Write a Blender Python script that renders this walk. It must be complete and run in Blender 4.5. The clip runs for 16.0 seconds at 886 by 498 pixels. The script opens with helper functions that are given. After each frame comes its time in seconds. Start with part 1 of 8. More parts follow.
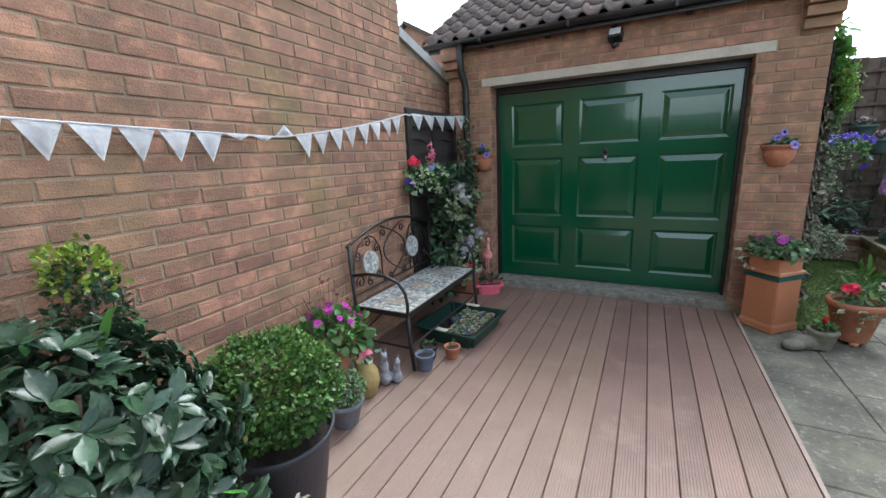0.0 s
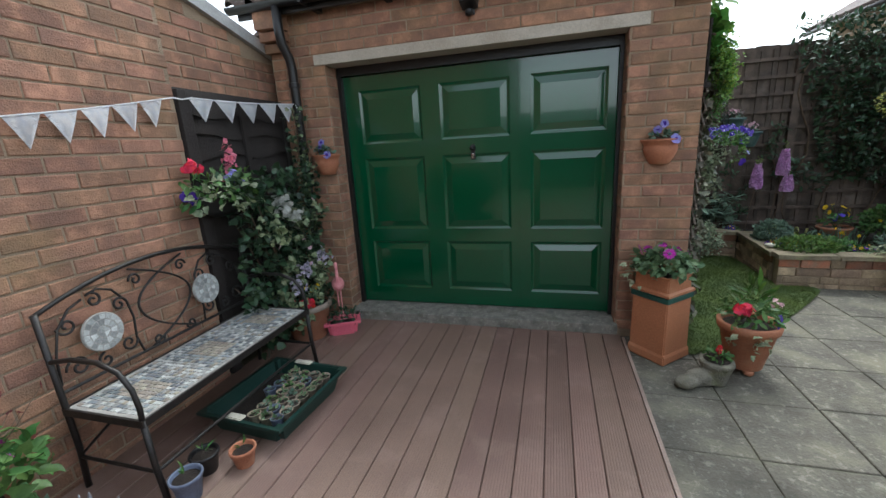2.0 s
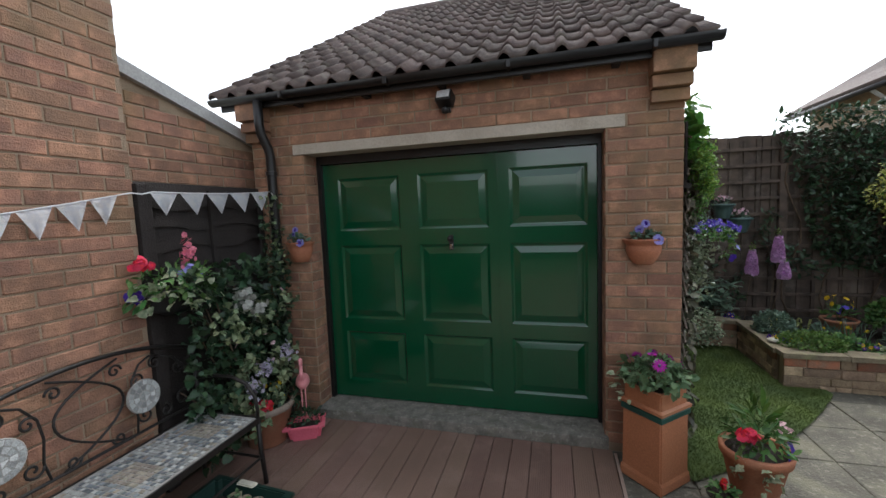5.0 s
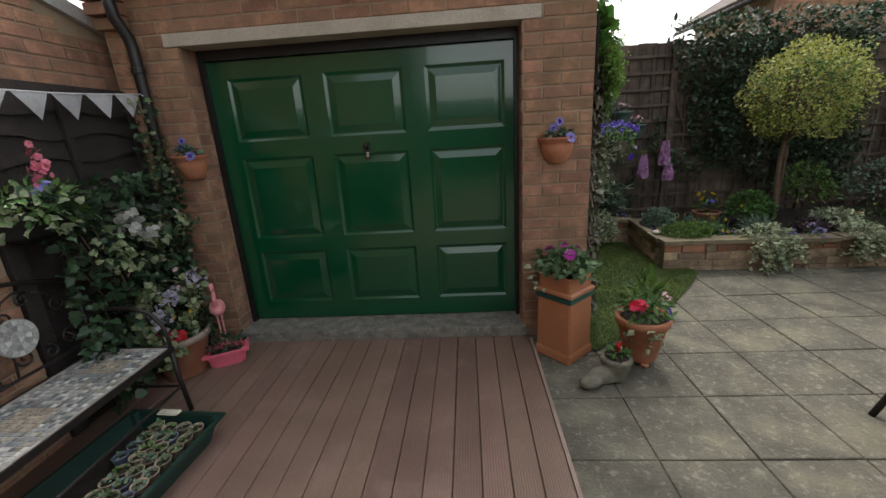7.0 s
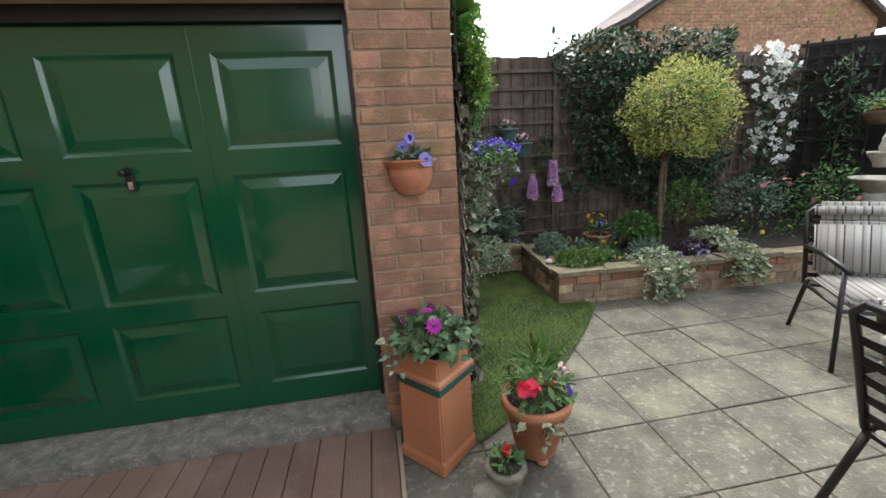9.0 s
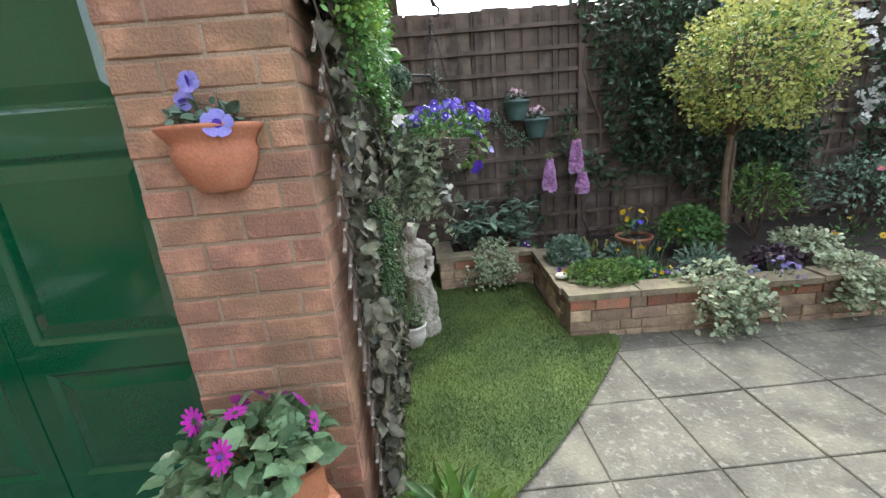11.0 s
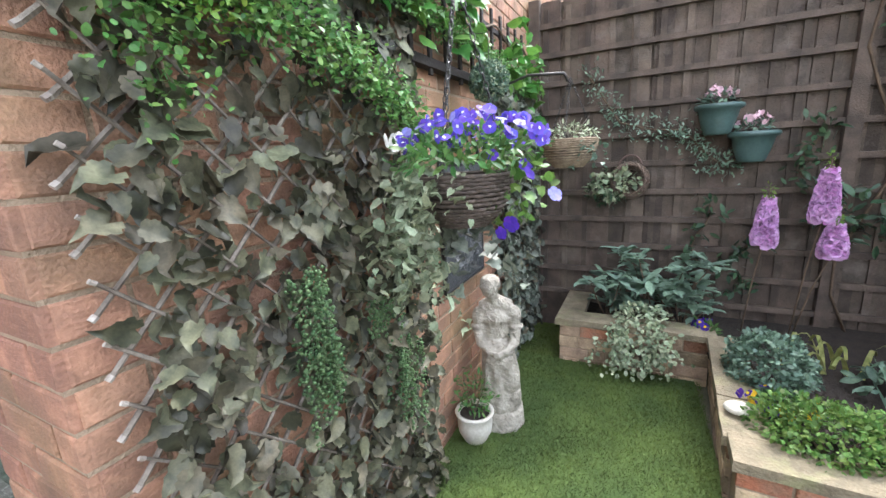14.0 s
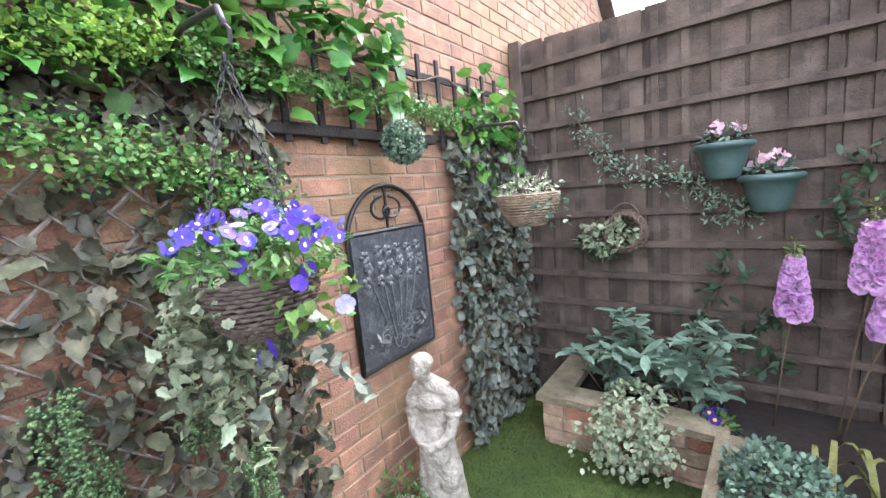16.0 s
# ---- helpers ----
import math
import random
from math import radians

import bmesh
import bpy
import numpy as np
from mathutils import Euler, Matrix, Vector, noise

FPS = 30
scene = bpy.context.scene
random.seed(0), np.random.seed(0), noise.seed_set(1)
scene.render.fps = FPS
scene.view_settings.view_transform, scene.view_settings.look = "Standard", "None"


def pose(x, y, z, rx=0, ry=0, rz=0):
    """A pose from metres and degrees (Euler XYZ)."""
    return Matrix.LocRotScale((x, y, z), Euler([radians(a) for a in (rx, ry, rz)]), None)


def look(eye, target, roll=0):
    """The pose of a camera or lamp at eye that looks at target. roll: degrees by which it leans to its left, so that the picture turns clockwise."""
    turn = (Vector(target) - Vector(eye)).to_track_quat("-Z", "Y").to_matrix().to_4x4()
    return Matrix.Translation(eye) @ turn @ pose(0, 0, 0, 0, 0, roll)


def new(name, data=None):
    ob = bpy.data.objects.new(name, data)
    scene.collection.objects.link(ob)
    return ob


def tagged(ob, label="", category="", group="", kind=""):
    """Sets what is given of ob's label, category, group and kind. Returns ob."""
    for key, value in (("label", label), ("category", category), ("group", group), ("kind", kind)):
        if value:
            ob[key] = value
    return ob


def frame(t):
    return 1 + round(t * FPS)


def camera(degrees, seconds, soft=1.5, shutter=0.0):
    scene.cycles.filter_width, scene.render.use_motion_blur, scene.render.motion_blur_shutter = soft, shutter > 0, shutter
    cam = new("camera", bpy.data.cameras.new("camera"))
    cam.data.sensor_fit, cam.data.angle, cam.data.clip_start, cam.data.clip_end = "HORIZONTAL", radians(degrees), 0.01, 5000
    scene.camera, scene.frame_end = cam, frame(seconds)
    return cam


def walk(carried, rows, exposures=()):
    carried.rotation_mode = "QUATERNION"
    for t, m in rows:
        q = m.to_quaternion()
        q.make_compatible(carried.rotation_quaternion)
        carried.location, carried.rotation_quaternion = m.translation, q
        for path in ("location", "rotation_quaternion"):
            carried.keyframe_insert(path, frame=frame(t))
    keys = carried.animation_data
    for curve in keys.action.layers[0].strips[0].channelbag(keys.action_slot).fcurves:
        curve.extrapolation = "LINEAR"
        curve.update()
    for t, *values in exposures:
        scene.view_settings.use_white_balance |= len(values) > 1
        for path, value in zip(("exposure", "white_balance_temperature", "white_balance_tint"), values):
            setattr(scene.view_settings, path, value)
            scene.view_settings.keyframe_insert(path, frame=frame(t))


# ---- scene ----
cam = camera(96.0, 16.0, soft=1.5)
EXPOSURES = ((0, 2.0, 5850, 5), (1.0, 1.85, 5900, 5), (2.0, 1.72, 6050, 5), (3.0, 1.70, 6300, 8), (3.7, 1.72, 6300, 8), (5.8, 1.1, 6350, 9), (6.5, 0.9, 6700, 9), (7.0, 1.36, 6850, 9), (7.5, 1.86, 6700, 8), (8.5, 2.1, 6550, 7),
             (11, 2.65, 6150, 9), (13, 2.98, 6100, 7), (14.0, 3.24, 6150, 11), (16, 3.58, 6050, 16))
PATH = [
    (0, (-0.116, 0.011, 1.393), (-1.007, 1.743, 0.942), -2.5),
    (0.5, (-0.126, 0.305, 1.394), (-0.909, 2.085, 0.927), -2.8),
    (1, (-0.081, 0.586, 1.378), (-0.73, 2.412, 0.881), -5.1),
    (1.5, (0.045, 0.87, 1.382), (-0.554, 2.718, 0.91), -3.2),
    (2, (0.114, 1.067, 1.388), (-0.414, 2.933, 0.9), -3.3),
    (2.5, (0.155, 1.222, 1.404), (-0.29, 3.123, 0.969), -3.5),
    (3, (0.202, 1.296, 1.439), (-0.328, 3.189, 1.07), -4.5),
    (3.5, (0.271, 1.326, 1.488), (-0.291, 3.235, 1.288), -3.0),
    (3.7, (0.282, 1.329, 1.505), (-0.289, 3.239, 1.343), -2.7),
    (5.8, (0.237, 1.319, 1.591), (-0.235, 3.246, 1.341), -2.2),
    (6, (0.236, 1.326, 1.569), (-0.193, 3.256, 1.266), -3.05),
    (6.5, (0.202, 1.323, 1.502), (-0.106, 3.237, 1.012), -5.2),
    (7, (0.209, 1.349, 1.454), (0.07, 3.261, 0.884), -3.55),
    (7.5, (0.3, 1.494, 1.397), (0.356, 3.417, 0.849), -2.8),
    (8, (0.407, 1.67, 1.407), (0.633, 3.578, 0.853), -2.65),
    (8.5, (0.517, 1.905, 1.418), (0.851, 3.792, 0.846), -3.25),
    (8.7, (0.548, 2.001, 1.446), (0.873, 3.903, 0.925), -3.35),
    (10.8, (1.245, 2.883, 1.311), (1.34, 4.697, 0.81), -4.0),
    (11, (1.282, 2.958, 1.304), (1.336, 4.77, 0.786), -4.8),
    (11.5, (1.42, 3.168, 1.298), (1.297, 4.979, 0.79), -3.6),
    (12, (1.497, 3.32, 1.275), (1.226, 5.101, 0.723), -4.2),
    (12.5, (1.544, 3.52, 1.273), (1.079, 5.273, 0.761), -4.1),
    (13, (1.571, 3.616, 1.273), (0.959, 5.324, 0.764), -5.5),
    (13.5, (1.683, 3.713, 1.295), (0.883, 5.351, 0.82), -3.4),
    (14, (1.789, 3.779, 1.329), (0.953, 5.413, 0.908), -3.2),
    (14.5, (1.863, 3.88, 1.355), (0.987, 5.495, 0.936), -4.2),
    (15, (1.977, 4.053, 1.383), (0.959, 5.598, 1.026), -5.3),
    (15.5, (2.085, 4.189, 1.409), (1.036, 5.715, 1.064), -5.8),
    (16, (2.222, 4.302, 1.427), (1.097, 5.791, 1.167), -5.3),
]
walk(cam, [(t, look(eye, target, roll)) for t, eye, target, roll in PATH], EXPOSURES)

# ---- sky and light ----
world = bpy.data.worlds.new("sky")
scene.world = world
world.use_nodes = True
wn, wl = world.node_tree.nodes, world.node_tree.links
sky = wn.new("ShaderNodeTexSky")
sky.sky_type, sky.sun_disc = "NISHITA", False
sky.sun_elevation, sky.sun_rotation = radians(58), radians(4)
sky.air_density, sky.dust_density, sky.ozone_density = 1.0, 2.0, 1.0
grey = wn.new("ShaderNodeHueSaturation")
grey.inputs["Saturation"].default_value = 0.3
wl.new(sky.outputs[0], grey.inputs["Color"])
wl.new(grey.outputs[0], wn["Background"].inputs["Color"])
wn["Background"].inputs["Strength"].default_value = 0.15
sun = new("sun", bpy.data.lights.new("sun", "SUN"))
sun.data.energy, sun.data.angle, sun.data.color = 0.7, radians(25), (1.0, 0.96, 0.9)
sun.matrix_world = look((1.0, 14, 19.2), (0, 0, 0))


# ---- materials ----
def material(name, base, rough=0.7, second=None, scale=8.0, fine=60.0, bump=0.3, metal=0.0, spread=0.25,
             source="", stain=None, stain_scale=1.5, coat=0.0, translucent=0.0, depth=0.01, speck=None, speck_scale=60.0, moss=None, moss_scale=1.3, crease=0.0, hue=0.07):
    """Two-scale noise over a base colour, with bump; source: how alike pieces differ (object, island)."""
    m = bpy.data.materials.new(name)
    m.use_nodes = True
    n, l = m.node_tree.nodes, m.node_tree.links
    b = n["Principled BSDF"]
    co = n.new("ShaderNodeTexCoord")
    geo = n.new("ShaderNodeNewGeometry")
    big, small = n.new("ShaderNodeTexNoise"), n.new("ShaderNodeTexNoise")
    big.inputs["Scale"].default_value, small.inputs["Scale"].default_value = scale, fine
    big.inputs["Detail"].default_value, small.inputs["Detail"].default_value = 5, 3
    l.new(geo.outputs["Position"], big.inputs["Vector"])
    l.new(geo.outputs["Position"], small.inputs["Vector"])
    ramp = n.new("ShaderNodeValToRGB")
    second = second or tuple(c * 0.6 for c in base)
    ramp.color_ramp.elements[0].position, ramp.color_ramp.elements[1].position = 0.32, 0.68
    ramp.color_ramp.elements[0].color, ramp.color_ramp.elements[1].color = (*second, 1), (*base, 1)
    l.new(big.outputs["Fac"], ramp.inputs["Fac"])
    colour = ramp.outputs["Color"]
    if source:
        pick = n.new("ShaderNodeObjectInfo") if source == "object" else geo
        random_out = pick.outputs["Random"] if source == "object" else geo.outputs["Random Per Island"]
        hsv = n.new("ShaderNodeHueSaturation")
        mp = n.new("ShaderNodeMapRange")
        mp.inputs["To Min"].default_value, mp.inputs["To Max"].default_value = 1 - spread, 1 + spread
        l.new(random_out, mp.inputs["Value"])
        l.new(mp.outputs[0], hsv.inputs["Value"])
        wn_ = n.new("ShaderNodeTexWhiteNoise")
        wn_.noise_dimensions = "1D"
        l.new(random_out, wn_.inputs["W"])
        mh = n.new("ShaderNodeMapRange")
        mh.inputs["To Min"].default_value, mh.inputs["To Max"].default_value = 0.5 - spread * hue, 0.5 + spread * hue
        l.new(wn_.outputs["Value"], mh.inputs["Value"])
        l.new(mh.outputs[0], hsv.inputs["Hue"])
        l.new(colour, hsv.inputs["Color"])
        colour = hsv.outputs["Color"]
    grain = n.new("ShaderNodeMix")
    grain.data_type, grain.blend_type = "RGBA", "OVERLAY"
    grain.inputs["Factor"].default_value = 0.35
    l.new(colour, grain.inputs["A"])
    l.new(small.outputs["Fac"], grain.inputs["B"])
    colour = grain.outputs["Result"]
    if stain:
        third = n.new("ShaderNodeTexNoise")
        third.inputs["Scale"].default_value, third.inputs["Detail"].default_value = stain_scale, 6
        third.inputs["Roughness"].default_value = 0.65
        l.new(geo.outputs["Position"], third.inputs["Vector"])
        cut = n.new("ShaderNodeMapRange")
        cut.inputs["From Min"].default_value, cut.inputs["From Max"].default_value = 0.52, 0.72
        cut.inputs["To Max"].default_value = 0.75
        l.new(third.outputs["Fac"], cut.inputs["Value"])
        mix = n.new("ShaderNodeMix")
        mix.data_type = "RGBA"
        mix.inputs["B"].default_value = (*stain, 1)
        l.new(cut.outputs[0], mix.inputs["Factor"])
        l.new(colour, mix.inputs["A"])
        colour = mix.outputs["Result"]
    if moss:
        fourth = n.new("ShaderNodeTexNoise")
        fourth.inputs["Scale"].default_value, fourth.inputs["Detail"].default_value = moss_scale, 7
        l.new(geo.outputs["Position"], fourth.inputs["Vector"])
        cut4 = n.new("ShaderNodeMapRange")
        cut4.inputs["From Min"].default_value, cut4.inputs["From Max"].default_value = 0.5, 0.75
        cut4.inputs["To Max"].default_value = 0.6
        l.new(fourth.outputs["Fac"], cut4.inputs["Value"])
        mix4 = n.new("ShaderNodeMix")
        mix4.data_type = "RGBA"
        mix4.inputs["B"].default_value = (*moss, 1)
        l.new(cut4.outputs[0], mix4.inputs["Factor"])
        l.new(colour, mix4.inputs["A"])
        colour = mix4.outputs["Result"]
    if speck:
        dots = n.new("ShaderNodeTexNoise")
        dots.inputs["Scale"].default_value, dots.inputs["Detail"].default_value = speck_scale, 5
        dots.inputs["Roughness"].default_value = 0.7
        l.new(geo.outputs["Position"], dots.inputs["Vector"])
        less = n.new("ShaderNodeMapRange")
        less.inputs["From Min"].default_value, less.inputs["From Max"].default_value = 0.545, 0.64
        l.new(dots.outputs["Fac"], less.inputs["Value"])
        where = n.new("ShaderNodeMath")
        where.operation = "MULTIPLY"
        l.new(less.outputs[0], where.inputs[0])
        l.new(big.outputs["Fac"], where.inputs[1])
        mix5 = n.new("ShaderNodeMix")
        mix5.data_type = "RGBA"
        mix5.inputs["B"].default_value = (*speck, 1)
        l.new(where.outputs[0], mix5.inputs["Factor"])
        l.new(colour, mix5.inputs["A"])
        colour = mix5.outputs["Result"]
    l.new(colour, b.inputs["Base Color"])
    rr = n.new("ShaderNodeMapRange")
    rr.inputs["To Min"].default_value, rr.inputs["To Max"].default_value = max(0.03, rough - 0.1), min(1, rough + 0.1)
    l.new(big.outputs["Fac"], rr.inputs["Value"])
    l.new(rr.outputs[0], b.inputs["Roughness"])
    b.inputs["Metallic"].default_value = metal
    b.inputs["Coat Weight"].default_value = coat
    if translucent:
        b.inputs["Specular IOR Level"].default_value = 0.32
    if bump:
        bp = n.new("ShaderNodeBump")
        bp.inputs["Strength"].default_value, bp.inputs["Distance"].default_value = bump, depth
        l.new(small.outputs["Fac"], bp.inputs["Height"])
        l.new(bp.outputs["Normal"], b.inputs["Normal"])
        if crease:
            stretch, fold, hollow = n.new("ShaderNodeMapping"), n.new("ShaderNodeTexNoise"), n.new("ShaderNodeBump")
            stretch.inputs["Scale"].default_value = (9, 9, 38)
            fold.inputs["Detail"].default_value, fold.inputs["Distortion"].default_value = 3, 1.2
            fold.inputs["Scale"].default_value = 1.0
            hollow.inputs["Strength"].default_value, hollow.inputs["Distance"].default_value = crease, 0.012
            l.new(geo.outputs["Position"], stretch.inputs["Vector"])
            l.new(stretch.outputs["Vector"], fold.inputs["Vector"])
            l.new(fold.outputs["Fac"], hollow.inputs["Height"])
            l.new(bp.outputs["Normal"], hollow.inputs["Normal"])
            l.new(hollow.outputs["Normal"], b.inputs["Normal"])
    if translucent:
        tr, ms = n.new("ShaderNodeBsdfTranslucent"), n.new("ShaderNodeMixShader")
        ms.inputs[0].default_value = translucent
        l.new(colour, tr.inputs["Color"])
        l.new(b.outputs[0], ms.inputs[1])
        l.new(tr.outputs[0], ms.inputs[2])
        l.new(ms.outputs[0], n["Material Output"].inputs["Surface"])
    return m


MORTAR = material("mortar", (0.36, 0.27, 0.185), 0.95, (0.24, 0.18, 0.12), 5, 180, 0.6)
BRICK = material("brick", (0.365, 0.19, 0.119), 0.9, (0.23, 0.131, 0.088), 9, 140, 0.5, moss=(0.215, 0.175, 0.07), moss_scale=1.9, crease=0.32, spread=0.2, source="object", stain=(0.56, 0.30, 0.19), stain_scale=9, hue=0.04)
BRICKS = material("brick_joined", (0.365, 0.19, 0.119), 0.9, (0.23, 0.131, 0.088), 9, 140, 0.5, moss=(0.215, 0.175, 0.07), moss_scale=1.9, crease=0.32, spread=0.2, source="island", stain=(0.56, 0.30, 0.19), stain_scale=9, hue=0.04)
STONE = material("bed_stone", (0.44, 0.32, 0.205), 0.95, (0.25, 0.175, 0.115), 14, 90, 0.9, spread=0.5, source="object", stain=(0.16, 0.12, 0.09), stain_scale=6, hue=0.02)
COPING = material("coping_stone", (0.265, 0.218, 0.142), 0.95, (0.145, 0.12, 0.077), 12, 90, 0.8, spread=0.12, source="object", stain=(0.25, 0.25, 0.12), stain_scale=7, hue=0.02)
CONCRETE = material("concrete", (0.26, 0.245, 0.21), 0.95, (0.13, 0.125, 0.105), 14, 120, 0.8, stain=(0.12, 0.12, 0.075), stain_scale=6, speck=(0.42, 0.40, 0.35), speck_scale=40)
LINTEL = material("lintel_concrete", (0.50, 0.45, 0.37), 0.95, (0.40, 0.35, 0.28), 6, 120, 0.4)
SLAB = material("paving_slab", (0.138, 0.129, 0.100), 0.9, (0.074, 0.069, 0.053), 5, 70, 0.7, speck=(0.28, 0.262, 0.215), speck_scale=26, moss=(0.255, 0.238, 0.16), moss_scale=3.2, spread=0.12, source="object", stain=(0.085, 0.083, 0.066), stain_scale=7, hue=0.02)
JOINT = material("paving_joint", (0.15, 0.135, 0.095), 1.0, (0.08, 0.082, 0.045), 9, 120, 0.8)
DECK = material("deck_board", (0.21, 0.134, 0.102), 0.5, (0.168, 0.105, 0.08), 3, 160, 0.25, spread=0.12, source="object", stain=(0.27, 0.185, 0.15), stain_scale=3.5, depth=0.003)
DECKBASE = material("deck_shadow_gap", (0.075, 0.046, 0.035), 0.8, (0.045, 0.028, 0.021), 6, 90, 0.2)
DECKEDGE = material("deck_trim", (0.34, 0.25, 0.20), 0.6, None, 4, 120, 0.2)
GREEN = material("green_door_paint", (0.002, 0.072, 0.028), 0.12, (0.002, 0.063, 0.024), 2.5, 200, 0.03, coat=0.6)
BLACK = material("black_paint", (0.015, 0.014, 0.014), 0.4, None, 10, 90, 0.15)
IRON = material("black_iron", (0.018, 0.017, 0.016), 0.42, (0.03, 0.025, 0.022), 20, 160, 0.2, metal=0.3)
FENCE = material("fence_board", (0.122, 0.09, 0.068), 0.9, (0.055, 0.04, 0.031), 7, 120, 0.6, spread=0.42, stain=(0.17, 0.14, 0.115), stain_scale=5, source="object", hue=0.02)
FENCE_J = material("fence_wood", (0.118, 0.088, 0.067), 0.9, (0.05, 0.037, 0.029), 9, 120, 0.6, spread=0.3, source="island", hue=0.02)
DARKWOOD = material("dark_stained_wood", (0.03, 0.023, 0.02), 0.85, (0.018, 0.014, 0.012), 8, 100, 0.6)
TILE = material("roof_tile", (0.125, 0.088, 0.075), 0.8, (0.075, 0.055, 0.05), 12, 80, 0.7, spread=0.3, source="object", stain=(0.17, 0.16, 0.13), stain_scale=6, hue=0.02)
ROOF = material("roof_plain", (0.10, 0.075, 0.066), 0.9, None, 12, 80, 0.5)
BARGE = material("verge_board", (0.42, 0.42, 0.41), 0.7, (0.33, 0.33, 0.32), 4, 80, 0.2)
GRASS = material("lawn", (0.105, 0.145, 0.03), 0.95, (0.045, 0.076, 0.014), 2.6, 90, 0.6, spread=0.28, source="island")
SOIL = material("soil", (0.035, 0.025, 0.018), 1.0, (0.018, 0.013, 0.010), 25, 120, 1.0)


# ---- helpers of this scene ----
def box(bm, x0, y0, z0, x1, y1, z1, m=None):
    """Adds a box to bm."""
    r = bmesh.ops.create_cube(bm, size=1, matrix=Matrix.Translation(((x0 + x1) / 2, (y0 + y1) / 2, (z0 + z1) / 2)) @ Matrix.Diagonal((x1 - x0, y1 - y0, z1 - z0, 1)))
    if m is not None:
        bmesh.ops.transform(bm, matrix=m, verts=r["verts"])
    return r["verts"]


def mesh_of(name, bm, mat, smooth=False):
    me = bpy.data.meshes.new(name)
    bmesh.ops.recalc_face_normals(bm, faces=bm.faces)
    bm.to_mesh(me)
    bm.free()
    me.materials.append(mat)
    if smooth:
        me.polygons.foreach_set("use_smooth", [True] * len(me.polygons))
    return me


def part(name, bm, mat, parent=None, label="", smooth=False, m=None):
    ob = new(name, mesh_of(name, bm, mat, smooth) if isinstance(bm, bmesh.types.BMesh) else bm)
    ob.parent = parent
    if m is not None:
        ob.matrix_basis = m
    return tagged(ob, label)


def boxed(name, dims, mat, parent=None, label="", bevel=0.0, m=None):
    bm = bmesh.new()
    box(bm, *dims)
    if bevel:
        bmesh.ops.bevel(bm, geom=bm.edges[:], offset=bevel, segments=2, affect="EDGES", profile=0.6)
    return part(name, bm, mat, parent, label, False, m)


def thing(name, label, category, x, y, z, rz=0, group=""):
    ob = new(name)
    ob.empty_display_size = 0.1
    ob.matrix_basis = pose(x, y, z, 0, 0, rz)
    return tagged(ob, label, category, group)


def structure(ob, label, category):
    return tagged(ob, label, category, kind="structure")


# ---- ground, deck, paving ----
bm = bmesh.new()
for v in box(bm, -400, -400, -0.4, 400, 400, -0.055):
    pass
ground = structure(part("ground", bm, JOINT), "dark earth and mortar bed under the garden", "ground")

rng = random.Random(3)
deck = structure(boxed("floor_deck", (-1.95, -2.6, -0.05, 0.585, 3.96, -0.018), DECKBASE), "brown composite decking boards laid lengthwise", "decking")


def deck_board(width):
    bm = bmesh.new()
    w, h, g = width / 2, 0.024, 0.003
    prof = [(-w, -h), (-w, -0.004), (-w + 0.004, 0)]
    n = 9
    for i in range(n):
        a = -w + 0.012 + (width - 0.024) * i / (n - 1)
        prof += [(a - 0.0025, 0), (a, -0.0012), (a + 0.0025, 0)]
    prof += [(w - 0.004, 0), (w, -0.004), (w, -h)]
    rows = [[bm.verts.new((x, y, z)) for x, z in prof] for y in (0, 6.56)]
    for i in range(len(prof) - 1):
        bm.faces.new((rows[0][i], rows[0][i + 1], rows[1][i + 1], rows[1][i]))
    for r in rows:
        bm.faces.new(r)
    return mesh_of("deck_board", bm, DECK)


board = deck_board(0.1235)
for i in range(20):
    part("deck_board", board, None, deck, m=pose(0.536 - 0.1277 * i, -2.6, 0))
boxed("deck_edge", (0.602, -2.6, -0.05, 0.622, 3.93, 0.001), DECKEDGE, deck, "pale edging strip", 0.003)

# ---- garage ----
BRICK_L, COURSE = 0.225, 0.075


def brick_shape(seed):
    """Verts and faces of one brick, 1 long, its face at y = 0, with worn edges."""
    r = random.Random(seed)
    L, h, c = 0.5, 0.0325, 0.004
    back = [(-L, 0.02, -h), (L, 0.02, -h), (L, 0.02, h), (-L, 0.02, h)]
    side = [(-L, c, -h), (L, c, -h), (L, c, h), (-L, c, h)]
    top, low = [], []
    for i in range(4):
        x = -L + 0.02 + (2 * L - 0.04) * i / 3
        low.append((x, r.uniform(-0.001, 0.002), -h + c))
        top.append((x, r.uniform(-0.001, 0.002), h - c))
    v = back + side + low + top
    f = [(0, 1, 5, 4), (1, 2, 6, 5), (2, 3, 7, 6), (3, 0, 4, 7)]
    f += [(8 + i, 9 + i, 13 + i, 12 + i) for i in range(3)]
    f += [(4, 5, 11, 10, 9, 8), (6, 7, 12, 13, 14, 15), (5, 6, 15, 11), (7, 4, 8, 12)]
    return v, f


SHAPES = [brick_shape(i) for i in range(5)]


def brick_meshes(mat):
    out = []
    for v, f in SHAPES:
        me = bpy.data.meshes.new("brick")
        me.from_pydata(v, [], f)
        me.materials.append(mat)
        out.append(me)
    return out


SINGLE = brick_meshes(BRICK)
SINGLE_STONE = brick_meshes(STONE)


